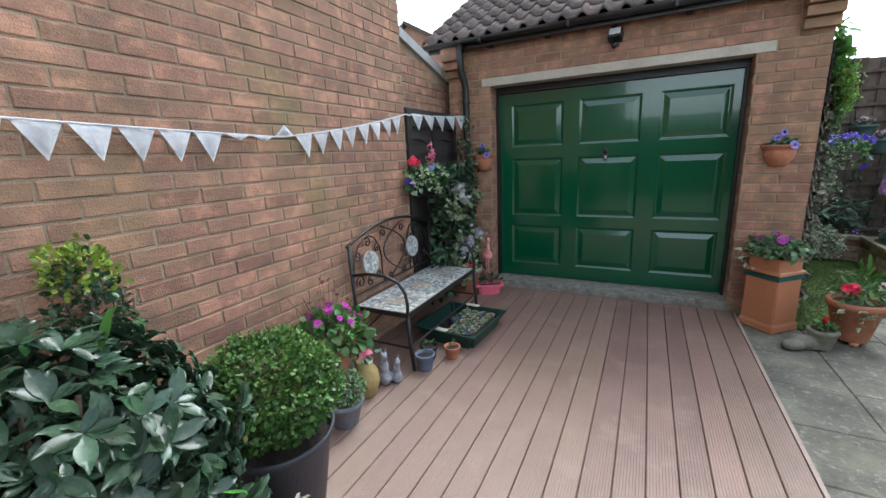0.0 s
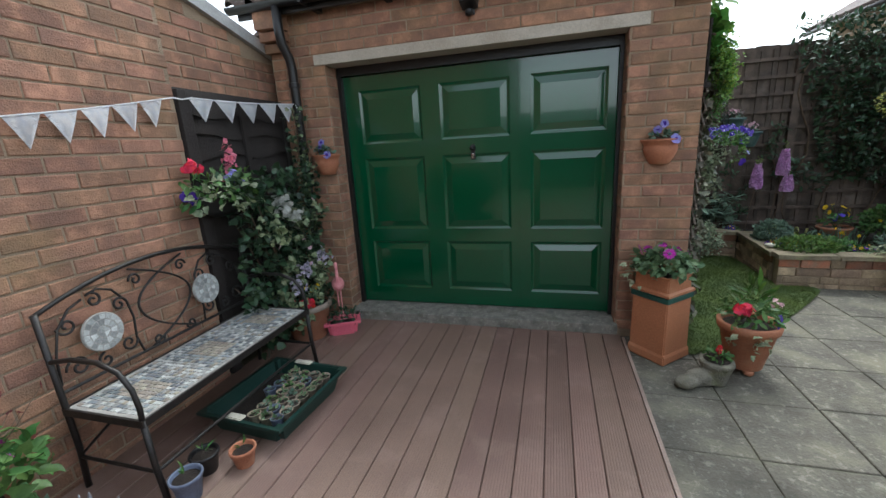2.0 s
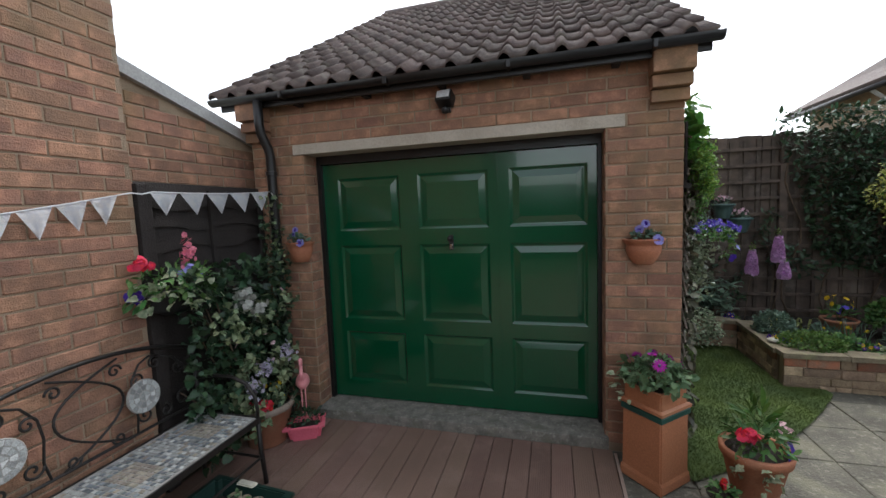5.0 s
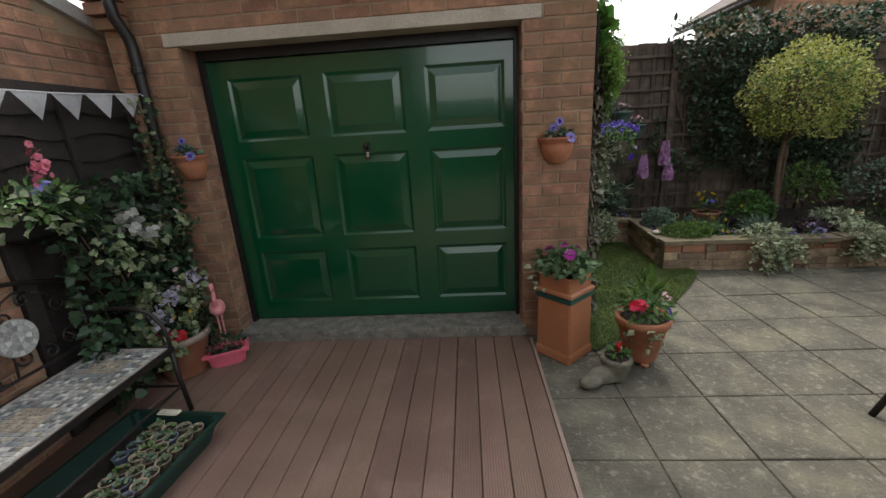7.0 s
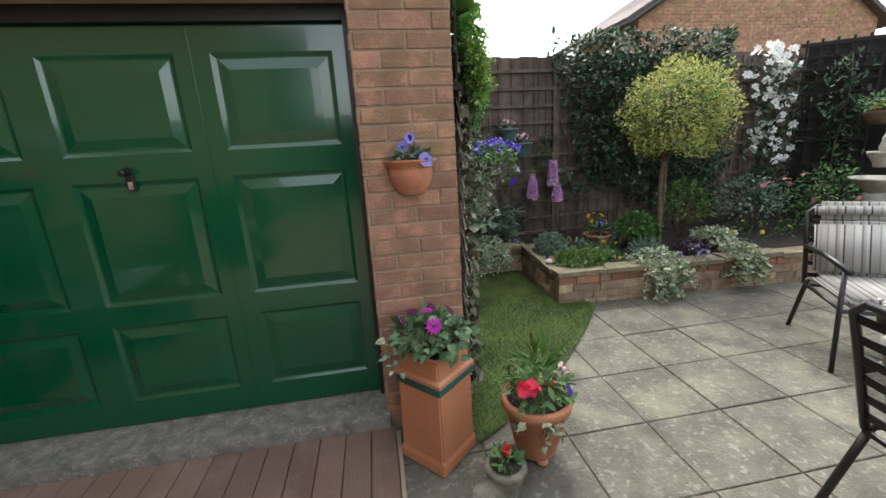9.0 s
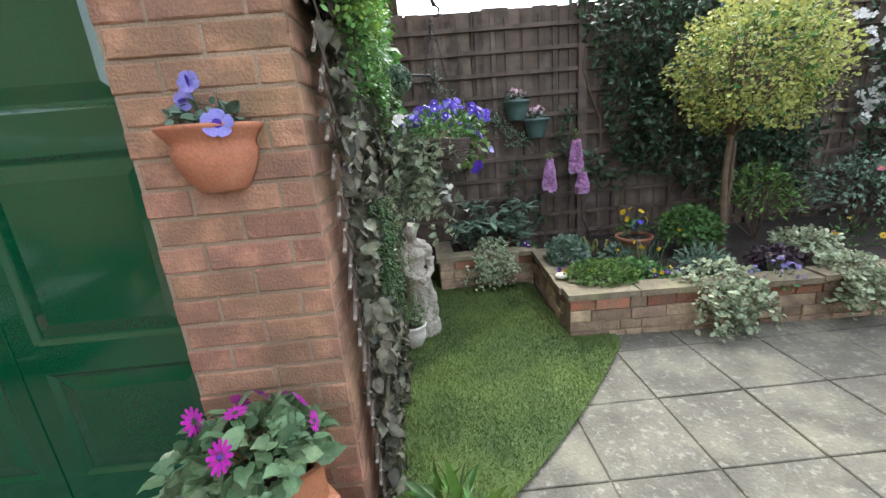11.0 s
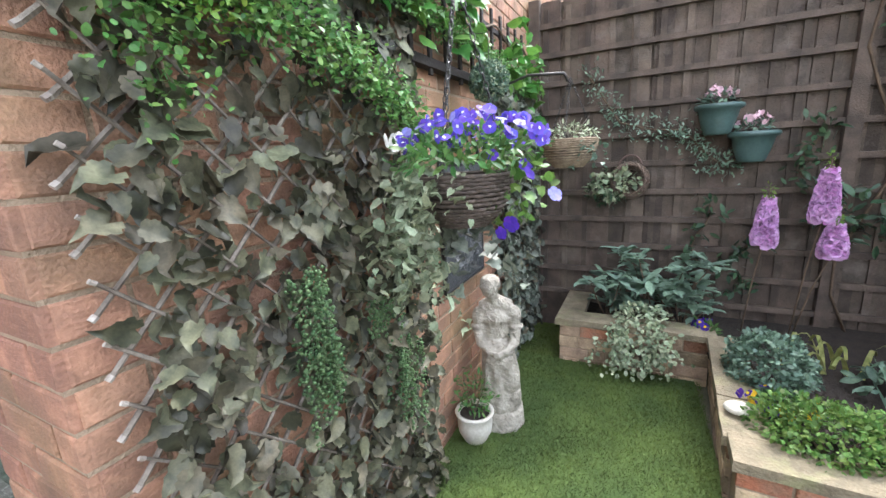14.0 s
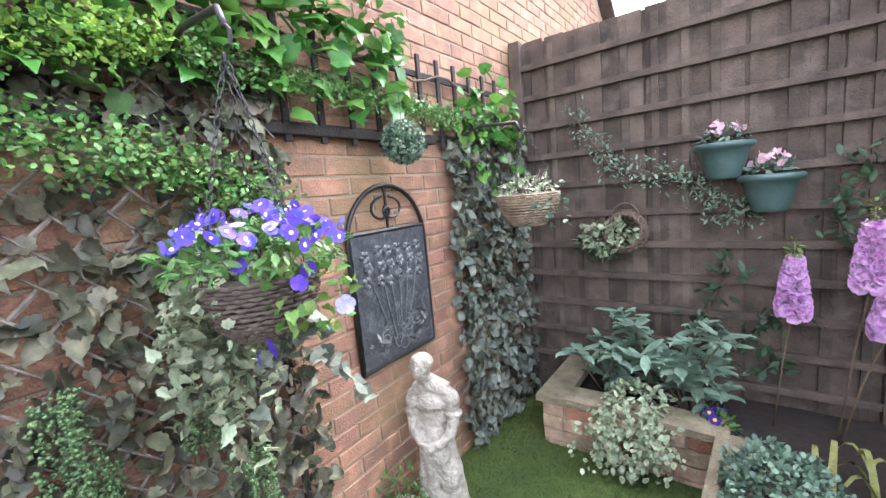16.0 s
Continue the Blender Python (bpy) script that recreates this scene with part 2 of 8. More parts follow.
def lay_bricks(parent, m, u0, u1, z0, z1, inside=None, near=None, meshes=SINGLE, joined=BRICKS, seed=0, shift=0.0, bond=0.5):
    """Courses of bricks over the wall plane m (x along, y into the wall, z up); near(u, z) ones are pieces, the others one mesh."""
    r = random.Random(seed)
    verts, faces = [], []
    n = int(round((z1 - z0) / COURSE))
    for k in range(n):
        z = z0 + (k + 0.5) * COURSE
        u = u0 - BRICK_L * ((k * bond + shift) % 1.0)
        while u < u1 - 0.02:
            a, b = max(u, u0), min(u + BRICK_L, u1)
            u += BRICK_L
            cuts = [(a, b)]
            if inside:
                cuts = [c for p, q in cuts for c in inside(p, q, z)]
            for a, b in cuts:
                if b - a < 0.03:
                    continue
                mid, ln = (a + b) / 2, b - a - 0.010
                mm = m @ pose(mid, r.uniform(-0.0015, 0.002), z, 0, r.uniform(-0.25, 0.25), 0) @ Matrix.Diagonal((ln, 1, 1, 1))
                i = r.randrange(5)
                if near is None or near(mid, z):
                    part("brick", meshes[i], None, parent, m=mm)
                else:
                    base = len(verts)
                    verts += [mm @ Vector(p) for p in SHAPES[i][0]]
                    faces += [tuple(base + j for j in f) for f in SHAPES[i][1]]
    if verts:
        me = bpy.data.meshes.new("brickwork")
        me.from_pydata(verts, [], faces)
        me.materials.append(joined)
        tagged(part("brickwork", me, None, parent), kind="stuff")


FRONT, OPEN_L, OPEN_R, CORNER_L, CORNER_R = 4.0, -1.56, 0.56, -2.02, 1.0
HEAD, SILL = 2.05, 0.07
RIDGE_Y, RIDGE_Z, EAVE_Y, EAVE_Z, TOP = 7.40, 4.63, 3.86, 2.47, 2.475
SLOPE = math.atan2(RIDGE_Z - EAVE_Z, RIDGE_Y - EAVE_Y)
BACK_TAN = 0.8
BACK_Y = RIDGE_Y + (RIDGE_Z - 0.07 - TOP) / BACK_TAN
VERGE_L, VERGE_R = CORNER_L - 0.19, CORNER_R + 0.115

bm = bmesh.new()
box(bm, CORNER_L, FRONT + 0.006, -0.05, OPEN_L - 0.006, FRONT + 0.23, TOP)
box(bm, OPEN_R + 0.006, FRONT + 0.006, -0.05, CORNER_R - 0.006, FRONT + 0.23, TOP)
box(bm, OPEN_L - 0.006, FRONT + 0.006, 2.09, OPEN_R + 0.006, FRONT + 0.23, TOP)
wall_front = structure(part("wall_garage_front", bm, MORTAR), "red-brown brick garage front with weathered mortar joints", "brick wall")


def gable(x0, x1, y0, y1):
    """A wall along y with a gabled top."""
    bm = bmesh.new()
    prof = [(y0, -0.05), (y1, -0.05), (y1, TOP), (RIDGE_Y, RIDGE_Z - 0.07), (y0, TOP + (y0 - FRONT) * math.tan(SLOPE))]
    a, b = [bm.verts.new((x0, y, z)) for y, z in prof], [bm.verts.new((x1, y, z)) for y, z in prof]
    bm.faces.new(a), bm.faces.new(b)
    for i in range(5):
        bm.faces.new((a[i], a[(i + 1) % 5], b[(i + 1) % 5], b[i]))
    return bm


wall_side = structure(part("wall_garage_side", gable(CORNER_R - 0.22, CORNER_R - 0.006, FRONT + 0.23, BACK_Y), MORTAR), "orange-red brick gable side wall of the garage", "brick wall")
structure(part("wall_garage_far_side", gable(CORNER_L, CORNER_L + 0.2, FRONT + 0.23, BACK_Y), MORTAR), "brick garage side wall beside the house", "brick wall")
structure(boxed("wall_garage_back", (CORNER_L + 0.2, BACK_Y - 0.2, -0.05, CORNER_R - 0.22, BACK_Y, TOP), MORTAR), "plain back wall of the garage", "brick wall")

# concrete lintel and threshold
structure(boxed("lintel", (OPEN_L - 0.09, FRONT - 0.006, HEAD, OPEN_R + 0.115, FRONT + 0.16, HEAD + 0.075), LINTEL, None, "", 0.004), "pale buff concrete lintel over the garage door", "lintel")
structure(boxed("threshold", (OPEN_L - 0.02, FRONT - 0.035, -0.05, OPEN_R + 0.02, FRONT + 0.35, SILL), CONCRETE, None, "", 0.008), "worn grey concrete garage threshold", "threshold")

# roof
roof = structure(new("roof_garage"), "dark brown concrete pantile garage roof with grey lichen", "tiled roof")
roof.matrix_basis = pose(0, EAVE_Y, EAVE_Z, math.degrees(SLOPE), 0, 0)
RUN = math.hypot(RIDGE_Y - EAVE_Y, RIDGE_Z - EAVE_Z)
boxed("roof_deck", (VERGE_L + 0.02, 0.02, -0.02, VERGE_R - 0.02, RUN, 0.0), ROOF, roof)
BACK_PITCH = math.degrees(math.atan(BACK_TAN))
bm = bmesh.new()
box(bm, VERGE_L, 0, -0.02, VERGE_R, (BACK_Y - RIDGE_Y) * 1.33, 0.02, pose(0, RUN, 0, -math.degrees(SLOPE) - BACK_PITCH, 0, 0))
part("back_slope", bm, ROOF, roof)


def pantile():
    """One tile with a narrow roll and a flat pan, 0.166 wide and 0.34 long."""
    bm = bmesh.new()
    prof = [(0.0, 0.004), (0.004, 0.012), (0.018, 0.03), (0.036, 0.038), (0.054, 0.03), (0.068, 0.012), (0.076, 0.003), (0.12, -0.001), (0.158, 0.003), (0.170, 0.008)]
    rows = []
    for y, dz in ((0.0, 0.028), (0.345, 0.004)):
        rows.append([bm.verts.new((x, y, z + dz)) for x, z in prof])
        rows.append([bm.verts.new((x, y, z + dz - 0.016)) for x, z in prof])
    t0, b0, t1, b1 = rows
    for i in range(len(prof) - 1):
        bm.faces.new((t0[i], t0[i + 1], t1[i + 1], t1[i]))
        bm.faces.new((b0[i], b0[i + 1], t0[i + 1], t0[i]))
    bm.faces.new((t0[0], t1[0], b1[0], b0[0]))
    return mesh_of("roof_tile", bm, TILE, True)


tile = pantile()
r = random.Random(8)
for k in range(int(RUN / 0.28) + 1):
    for i in range(20):
        part("roof_tile", tile, None, roof, m=pose(VERGE_L + i * 0.1655, -0.03 + k * 0.28, 0.006 + r.uniform(0, 0.003), r.uniform(-0.6, 0.6), r.uniform(-0.8, 0.8), r.uniform(-0.5, 0.5)))
bm = bmesh.new()
bmesh.ops.create_cone(bm, segments=14, radius1=0.11, radius2=0.11, depth=VERGE_R - VERGE_L, matrix=pose((VERGE_L + VERGE_R) / 2, RUN, -0.02, 0, 90, 0), cap_ends=True)
part("ridge_tile", bm, TILE, roof, "rounded ridge capping", True)
structure(boxed("fascia", (CORNER_L - 0.17, EAVE_Y + 0.045, 2.40, CORNER_R + 0.10, EAVE_Y + 0.065, 2.49), BLACK, None, "", 0.004), "black painted fascia board under the eaves", "fascia")
structure(boxed("soffit", (CORNER_L + 0.19, EAVE_Y + 0.065, 2.455, CORNER_R - 0.20, FRONT + 0.05, 2.47), BLACK), "black soffit board under the roof edge", "soffit")
rafters = tagged(new("rafter_feet"), "dark rafter ends poking out under the eaves", "rafters")
for x in (-1.55, -1.0, -0.45, 0.10, 0.62):
    boxed("rafter", (x - 0.022, EAVE_Y + 0.065, 2.395, x + 0.022, FRONT + 0.004, 2.455), DARKWOOD, rafters, "", 0.003)


def half_round(bm, x0, x1, y, z, rad):
    """An open half-round gutter along x."""
    ring = []
    for x in (x0, x1):
        outer = [bm.verts.new((x, y + rad * math.cos(a), z - rad * math.sin(a))) for a in [math.pi * i / 10 for i in range(11)]]
        inner = [bm.verts.new((x, y + (rad - 0.005) * math.cos(a), z - (rad - 0.005) * math.sin(a))) for a in [math.pi * i / 10 for i in range(11)]]
        ring.append((outer, inner))
        for i in range(10):
            bm.faces.new((outer[i], outer[i + 1], inner[i + 1], inner[i]))
        bm.faces.new(outer)
    for k in (0, 1):
        for i in range(10):
            bm.faces.new((ring[0][k][i], ring[0][k][i + 1], ring[1][k][i + 1], ring[1][k][i]))


gutter = thing("gutter", "black half-round plastic gutter along the eaves", "gutter", 0, 0, 0)
bm = bmesh.new()
half_round(bm, VERGE_L - 0.02, VERGE_R + 0.02, EAVE_Y, 2.472, 0.042)
part("trough", bm, BLACK, gutter, smooth=True)
for x in (-1.6, -0.8, 0.0, 0.8):
    boxed("bracket", (x - 0.012, EAVE_Y - 0.044, 2.425, x + 0.012, EAVE_Y + 0.046, 2.472), BLACK, gutter, "", 0.004)


def tube(bm, pts, rad, seg=8, cap=True):
    """A round tube through points."""
    pts = [Vector(p) for p in pts]
    rings, up = [], None
    for i, p in enumerate(pts):
        d = (pts[min(i + 1, len(pts) - 1)] - pts[max(i - 1, 0)]).normalized()
        if up is None or abs(d.dot(up)) > 0.95:
            up = Vector((0, 0, 1)) if abs(d.z) < 0.9 else Vector((1, 0, 0))
        s = d.cross(up).normalized()
        t = s.cross(d)
        up = t
        rr = rad[i] if isinstance(rad, (list, tuple)) else rad
        rings.append([bm.verts.new(p + rr * (math.cos(a) * s + math.sin(a) * t)) for a in [2 * math.pi * j / seg for j in range(seg)]])
    for a, b in zip(rings, rings[1:]):
        for j in range(seg):
            bm.faces.new((a[j], a[(j + 1) % seg], b[(j + 1) % seg], b[j]))
    if cap:
        bm.faces.new(rings[0]), bm.faces.new(rings[-1])
    return bm


def turned(bm, profile, seg=28, m=None, cap=True):
    """A turned shape from (radius, height) pairs, bottom up."""
    rings = [[bm.verts.new((m or Matrix()) @ Vector((q * math.cos(a), q * math.sin(a), z))) for a in [2 * math.pi * j / seg for j in range(seg)]] for q, z in profile]
    for a, b in zip(rings, rings[1:]):
        for j in range(seg):
            bm.faces.new((a[j], a[(j + 1) % seg], b[(j + 1) % seg], b[j]))
    if cap:
        bm.faces.new(rings[0]), bm.faces.new(rings[-1])
    return bm


pipe = thing("drainpipe", "black plastic rainwater pipe with a swan neck", "drainpipe", -1.80, 3.93, 0)
part("pipe", tube(bmesh.new(), [(-0.02, -0.07, 2.44), (-0.02, -0.07, 2.27), (-0.018, -0.06, 2.20), (-0.004, -0.01, 2.10), (0, 0, 2.04), (0, 0, 1.2), (0, 0, 0.0)], 0.034, 12), BLACK, pipe, smooth=True)
for z in (0.6, 1.9):
    part("pipe_clip", turned(bmesh.new(), [(0.036, z), (0.042, z + 0.003), (0.042, z + 0.03), (0.036, z + 0.033)], 12), BLACK, pipe)

# stepped brick corbels under the eaves
for x0, x1 in ((CORNER_R - 0.19, CORNER_R + 0.012), (CORNER_L - 0.012, CORNER_L + 0.18)):
    corbel = structure(new("corbel"), "stepped red-brown brick corbel at the eaves", "corbel")
    for k, (out, z0, z1) in enumerate(((0.045, 2.165, 2.232), (0.085, 2.239, 2.306), (0.125, 2.313, 2.45))):
        boxed("brick", (x0 - 0.004 * k, FRONT - out, z0, x1 + 0.004 * k, FRONT + 0.05, z1), BRICK, corbel, "", 0.005)

# garage door
door = structure(new("door_1"), "glossy dark green up-and-over garage door with nine raised panels", "garage door")
door.matrix_basis = pose(0, 4.205, 0)
DX0, DX1, DZ0, DZ1 = -1.535, 0.54, 0.078, 1.985
bm = bmesh.new()
box(bm, OPEN_L, -0.04, 0.07, DX0 + 0.004, 0.06, HEAD)
box(bm, DX1 - 0.004, -0.04, 0.07, OPEN_R, 0.06, HEAD)
box(bm, DX0 + 0.004, -0.04, DZ1 + 0.002, DX1 - 0.004, 0.06, HEAD)
part("door_frame", bm, BLACK, door, "black door frame")
cols = ((-1.405, -0.885), (-0.735, -0.20), (-0.05, 0.475))
rows_ = ((1.455, 1.87), (0.742, 1.337), (0.215, 0.635))


def panelled():
    """The door skin with a sunk moulding and a raised field in each of nine panels."""
    bm = bmesh.new()
    xs = [DX0] + [v for c in cols for v in c] + [DX1]
    zs = [DZ0] + [v for q in reversed(rows_) for v in q] + [DZ1]
    grid = [[bm.verts.new((x, 0, z)) for x in xs] for z in zs]
    for i in range(len(zs) - 1):
        for j in range(len(xs) - 1):
            a, b, c, d = grid[i][j], grid[i][j + 1], grid[i + 1][j + 1], grid[i + 1][j]
            if i % 2 == 1 and j % 2 == 1:
                ring = [a, b, c, d]
                for inset, depth in ((0.016, 0.0095), (0.024, 0.0105), (0.070, -0.001)):
                    x0, x1, z0, z1 = a.co.x + inset, b.co.x - inset, a.co.z + inset, d.co.z - inset
                    nxt = [bm.verts.new(p) for p in ((x0, depth, z0), (x1, depth, z0), (x1, depth, z1), (x0, depth, z1))]
                    for k in range(4):
                        bm.faces.new((ring[k], ring[(k + 1) % 4], nxt[(k + 1) % 4], nxt[k]))
                    ring = nxt
                bm.faces.new(ring)
            else:
                bm.faces.new((a, b, c, d))
    edge = [e for e in bm.edges if e.is_boundary]
    ext = bmesh.ops.extrude_edge_only(bm, edges=edge)
    bmesh.ops.translate(bm, vec=(0, 0.03, 0), verts=[g for g in ext["geom"] if isinstance(g, bmesh.types.BMVert)])
    bmesh.ops.bevel(bm, geom=[e for e in bm.edges if len(e.link_faces) == 2 and e.calc_face_angle(0) > 0.3], offset=0.0015, segments=1, affect="EDGES")
    return bm


part("door_panel", panelled(), GREEN, door)
boxed("centre_strip", (-0.142, -0.004, DZ0 + 0.01, -0.128, 0.0, DZ1 - 0.005), GREEN, door, "narrow upright joint strip", 0.001)

# ---- house wall on the deck side ----
HOUSE_X, HOUSE_Y = -1.95, 2.99
bm = bmesh.new()
box(bm, HOUSE_X - 0.4, -6.0, -0.05, HOUSE_X - 0.006, HOUSE_Y - 0.006, 5.2)
wall_house = structure(part("wall_house", bm, MORTAR), "tall red-brown brick house wall with mottled bricks", "brick wall")

EXT_X = -2.10


def ext_top(y):
    return 2.45 - 0.265 * (y - 3.04)


bm = bmesh.new()
prof = [(HOUSE_Y - 0.1, -0.05), (8.0, -0.05), (8.0, ext_top(8.0)), (HOUSE_Y - 0.1, ext_top(HOUSE_Y - 0.1))]
a, b = [bm.verts.new((EXT_X - 0.2, y, z)) for y, z in prof], [bm.verts.new((EXT_X - 0.006, y, z)) for y, z in prof]
bm.faces.new(a), bm.faces.new(b)
for i in range(4):
    bm.faces.new((a[i], a[(i + 1) % 4], b[(i + 1) % 4], b[i]))
wall_ext = structure(part("wall_extension", bm, MORTAR), "lower red brick lean-to wall with a sloping top", "brick wall")
bm = bmesh.new()
box(bm, EXT_X - 0.26, 0, -0.01, EXT_X + 0.03, 5.2, 0.07, pose(0, HOUSE_Y + 0.005, ext_top(HOUSE_Y), -math.degrees(math.atan(0.265)), 0, 0))
structure(part("verge_trim", bm, BARGE), "pale grey verge capping along the sloping wall", "verge")

# ---- back fence ----
FENCE_Y, FENCE_TOP = 7.0, 2.46
fence = tagged(new("garden_fence"), "dark brown tall garden fence with laths over boards", "fence")
boards_ = random.Random(5)


def plank(w, h, d):
    bm = bmesh.new()
    box(bm, -w / 2, 0, 0, w / 2, d, h)
    bmesh.ops.bevel(bm, geom=[e for e in bm.edges if abs(e.verts[0].co.z - e.verts[1].co.z) > 0.1], offset=0.003, segments=1, affect="EDGES")
    return mesh_of("board", bm, FENCE)


plank_mesh = [plank(0.128, FENCE_TOP + 0.05, 0.016) for _ in range(2)]
x = 1.06
while x < 6.5:
    part("board", plank_mesh[0], None, fence, m=pose(x, FENCE_Y + 0.012 + boards_.uniform(0, 0.008), -0.05 + boards_.uniform(-0.01, 0.01), 0, boards_.uniform(-0.3, 0.3), boards_.uniform(-1.5, 1.5)))
    x += 0.12
boxed("backing", (1.02, FENCE_Y + 0.032, -0.05, 6.5, FENCE_Y + 0.045, FENCE_TOP - 0.01), FENCE_J, fence)
for z in [0.29 + 0.2005 * i for i in range(11)]:
    boxed("rail", (1.02, FENCE_Y - 0.026, z - 0.019, 6.5, FENCE_Y + 0.010, z + 0.019), FENCE_J, fence, "", 0.003)
lath_mesh = boxed("lath", (-0.018, 0, 0, 0.018, 0.014, FENCE_TOP - 0.25), FENCE, fence, m=pose(1.13, FENCE_Y - 0.002, 0.2)).data
for i in range(1, 35):
    part("lath", lath_mesh, None, fence, m=pose(1.13 + 0.152 * i, FENCE_Y - 0.002, 0.2 + boards_.uniform(-0.03, 0.02), 0, boards_.uniform(-0.4, 0.4), 0))
for x in (1.05, 2.9, 4.75, 6.45):
    boxed("post", (x - 0.04, FENCE_Y - 0.036, -0.05, x + 0.04, FENCE_Y + 0.03, FENCE_TOP + 0.02), FENCE_J, fence, "", 0.006)

# ---- raised bed ----
BED = ((2.19, 5.32), (2.24, 6.40), (1.36, 6.40))
bed = structure(new("wall_raised_bed"), "low raised flower bed of buff rubble stone with flat coping", "raised bed")


RED_STONE = material("red_bed_stone", (0.37, 0.15, 0.075), 0.95, (0.24, 0.15, 0.095), 14, 90, 0.9, spread=0.4, source="object", stain=(0.16, 0.11, 0.08), stain_scale=7, hue=0.02)
SINGLE_RED = brick_meshes(RED_STONE)


def lay_stones(parent, m, ln, z0, z1, seed):
    """Four uneven courses of walling stones, a few red ones in the top course."""
    r = random.Random(seed * 7 + 1)
    cuts = [z0, z0 + 0.052, z0 + 0.128, z0 + 0.212, z1]
    for k in range(4):
        h = cuts[k + 1] - cuts[k]
        u = -r.uniform(0.0, 0.12)
        while u < ln - 0.01:
            w = r.uniform(0.11, 0.30)
            a, b = max(u, 0.0), min(u + w, ln)
            if ln - b < 0.05:
                b = ln
            u = b if b < ln else ln
            if b - a < 0.025:
                continue
            kind = SINGLE_RED if k == 3 and r.random() < 0.55 else SINGLE_STONE
            part("stone", kind[r.randrange(5)], None, parent, m=m @ pose((a + b) / 2, r.uniform(-0.006, 0.005), (cuts[k] + cuts[k + 1]) / 2, r.uniform(-1.5, 1.5), r.uniform(-0.5, 0.5), r.uniform(-0.6, 0.6)) @ Matrix.Diagonal((b - a - r.uniform(0.006, 0.013), 1.0, (h - r.uniform(0.006, 0.011)) / 0.065, 1)))


def bed_run(p, q, z0, z1, seed, ends=True):
    """A stone wall face from p to q (its outside to the right of the way)."""
    p, q = Vector((*p, 0)), Vector((*q, 0))
    d = q - p
    ln = d.length
    ang = math.atan2(d.y, d.x)
    m = Matrix.Translation(p) @ Matrix.Rotation(ang, 4, "Z")
    bm = bmesh.new()
    box(bm, 0.006, 0.012, -0.05, ln - 0.006, 0.10, z1, m)
    part("core", bm, MORTAR, bed)
    lay_stones(bed, m, ln, z0, z1, seed)
    r = random.Random(seed + 50)
    u = -0.02
    while u < ln + 0.01:
        w = min(r.uniform(0.42, 0.68), ln + 0.03 - u)
        if w < 0.06:
            break
        bm = bmesh.new()
        box(bm, u + 0.003, -0.025, 0, u + w - 0.003, 0.145, 0.042)
        bmesh.ops.subdivide_edges(bm, edges=bm.edges[:], cuts=3)
        for v in bm.verts:
            chip = noise.noise(Vector((u * 3 + v.co.x * 22, v.co.y * 22, v.co.z * 30)))
            v.co += Vector((r.uniform(-0.002, 0.002), 0.007 * chip, 0.003 * chip + r.uniform(-0.0015, 0.0015)))
        part("coping_stone", bm, COPING, bed, m=m @ pose(0, 0, z1, r.uniform(-1, 1), r.uniform(-0.6, 0.6), 0))
        u += w


BED_TOP = 0.255
bed_run((2.19, 5.32), (6.38, 5.14), -0.045, BED_TOP, 1)
bed_run((2.24, 6.40), (2.19, 5.47), -0.045, BED_TOP, 2)
bed_run((1.36, 6.40), (2.24, 6.40), -0.045, BED_TOP, 3)
bed_run((1.36, 6.98), (1.36, 6.40), -0.045, BED_TOP, 4)
bm = bmesh.new()
for x0, y0, x1, y1 in ((2.22, 5.36, 6.4, 7.0), (1.40, 6.45, 2.25, 7.0)):
    bmesh.ops.create_grid(bm, x_segments=24, y_segments=12, size=0.5, matrix=Matrix.Translation(((x0 + x1) / 2, (y0 + y1) / 2, 0.20)) @ Matrix.Diagonal((x1 - x0, y1 - y0, 1, 1)))
for v in bm.verts:
    v.co.z += 0.03 * noise.noise(v.co * 4) + 0.012 * noise.noise(v.co * 17)
bed_soil = structure(part("soil_bed", bm, SOIL, smooth=True), "dark crumbly soil in the raised bed", "soil")

# ---- leaves, flowers, pots ----
def leaf_mat(name, base, second, rough=0.5, spread=0.35, tr=0.25):
    return material(name, base, rough, second, 30, 200, 0.0, spread=spread, source="island", translucent=tr)


L_BOX = leaf_mat("box_leaf", (0.075, 0.15, 0.03), (0.035, 0.085, 0.015), 0.36)
L_RHODO = leaf_mat("evergreen_leaf", (0.042, 0.078, 0.042), (0.02, 0.044, 0.022), 0.27, 0.5, 0.10)
L_LIME = leaf_mat("lime_leaf", (0.26, 0.40, 0.075), (0.14, 0.27, 0.05), 0.5, 0.35, 0.35)
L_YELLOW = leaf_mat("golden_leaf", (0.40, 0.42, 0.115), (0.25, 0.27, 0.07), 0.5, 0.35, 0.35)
L_IVY = leaf_mat("faded_ivy_leaf", (0.155, 0.148, 0.092), (0.05, 0.053, 0.034), 0.45, 0.6, 0.15)
L_IVYD = leaf_mat("dark_ivy_leaf", (0.20, 0.215, 0.17), (0.07, 0.088, 0.066), 0.5, 0.5, 0.12)
L_IVYG = leaf_mat("green_ivy_leaf", (0.10, 0.24, 0.045), (0.055, 0.16, 0.03), 0.4, 0.35, 0.3)
L_VAR = leaf_mat("variegated_leaf", (0.50, 0.54, 0.37), (0.15, 0.21, 0.11), 0.5, 0.4, 0.2)
L_VARD = leaf_mat("dull_variegated_leaf", (0.29, 0.33, 0.19), (0.075, 0.12, 0.05), 0.5, 0.45, 0.2)
L_CLIMB = leaf_mat("climber_leaf", (0.045, 0.088, 0.042), (0.024, 0.052, 0.024), 0.3, 0.5, 0.12)
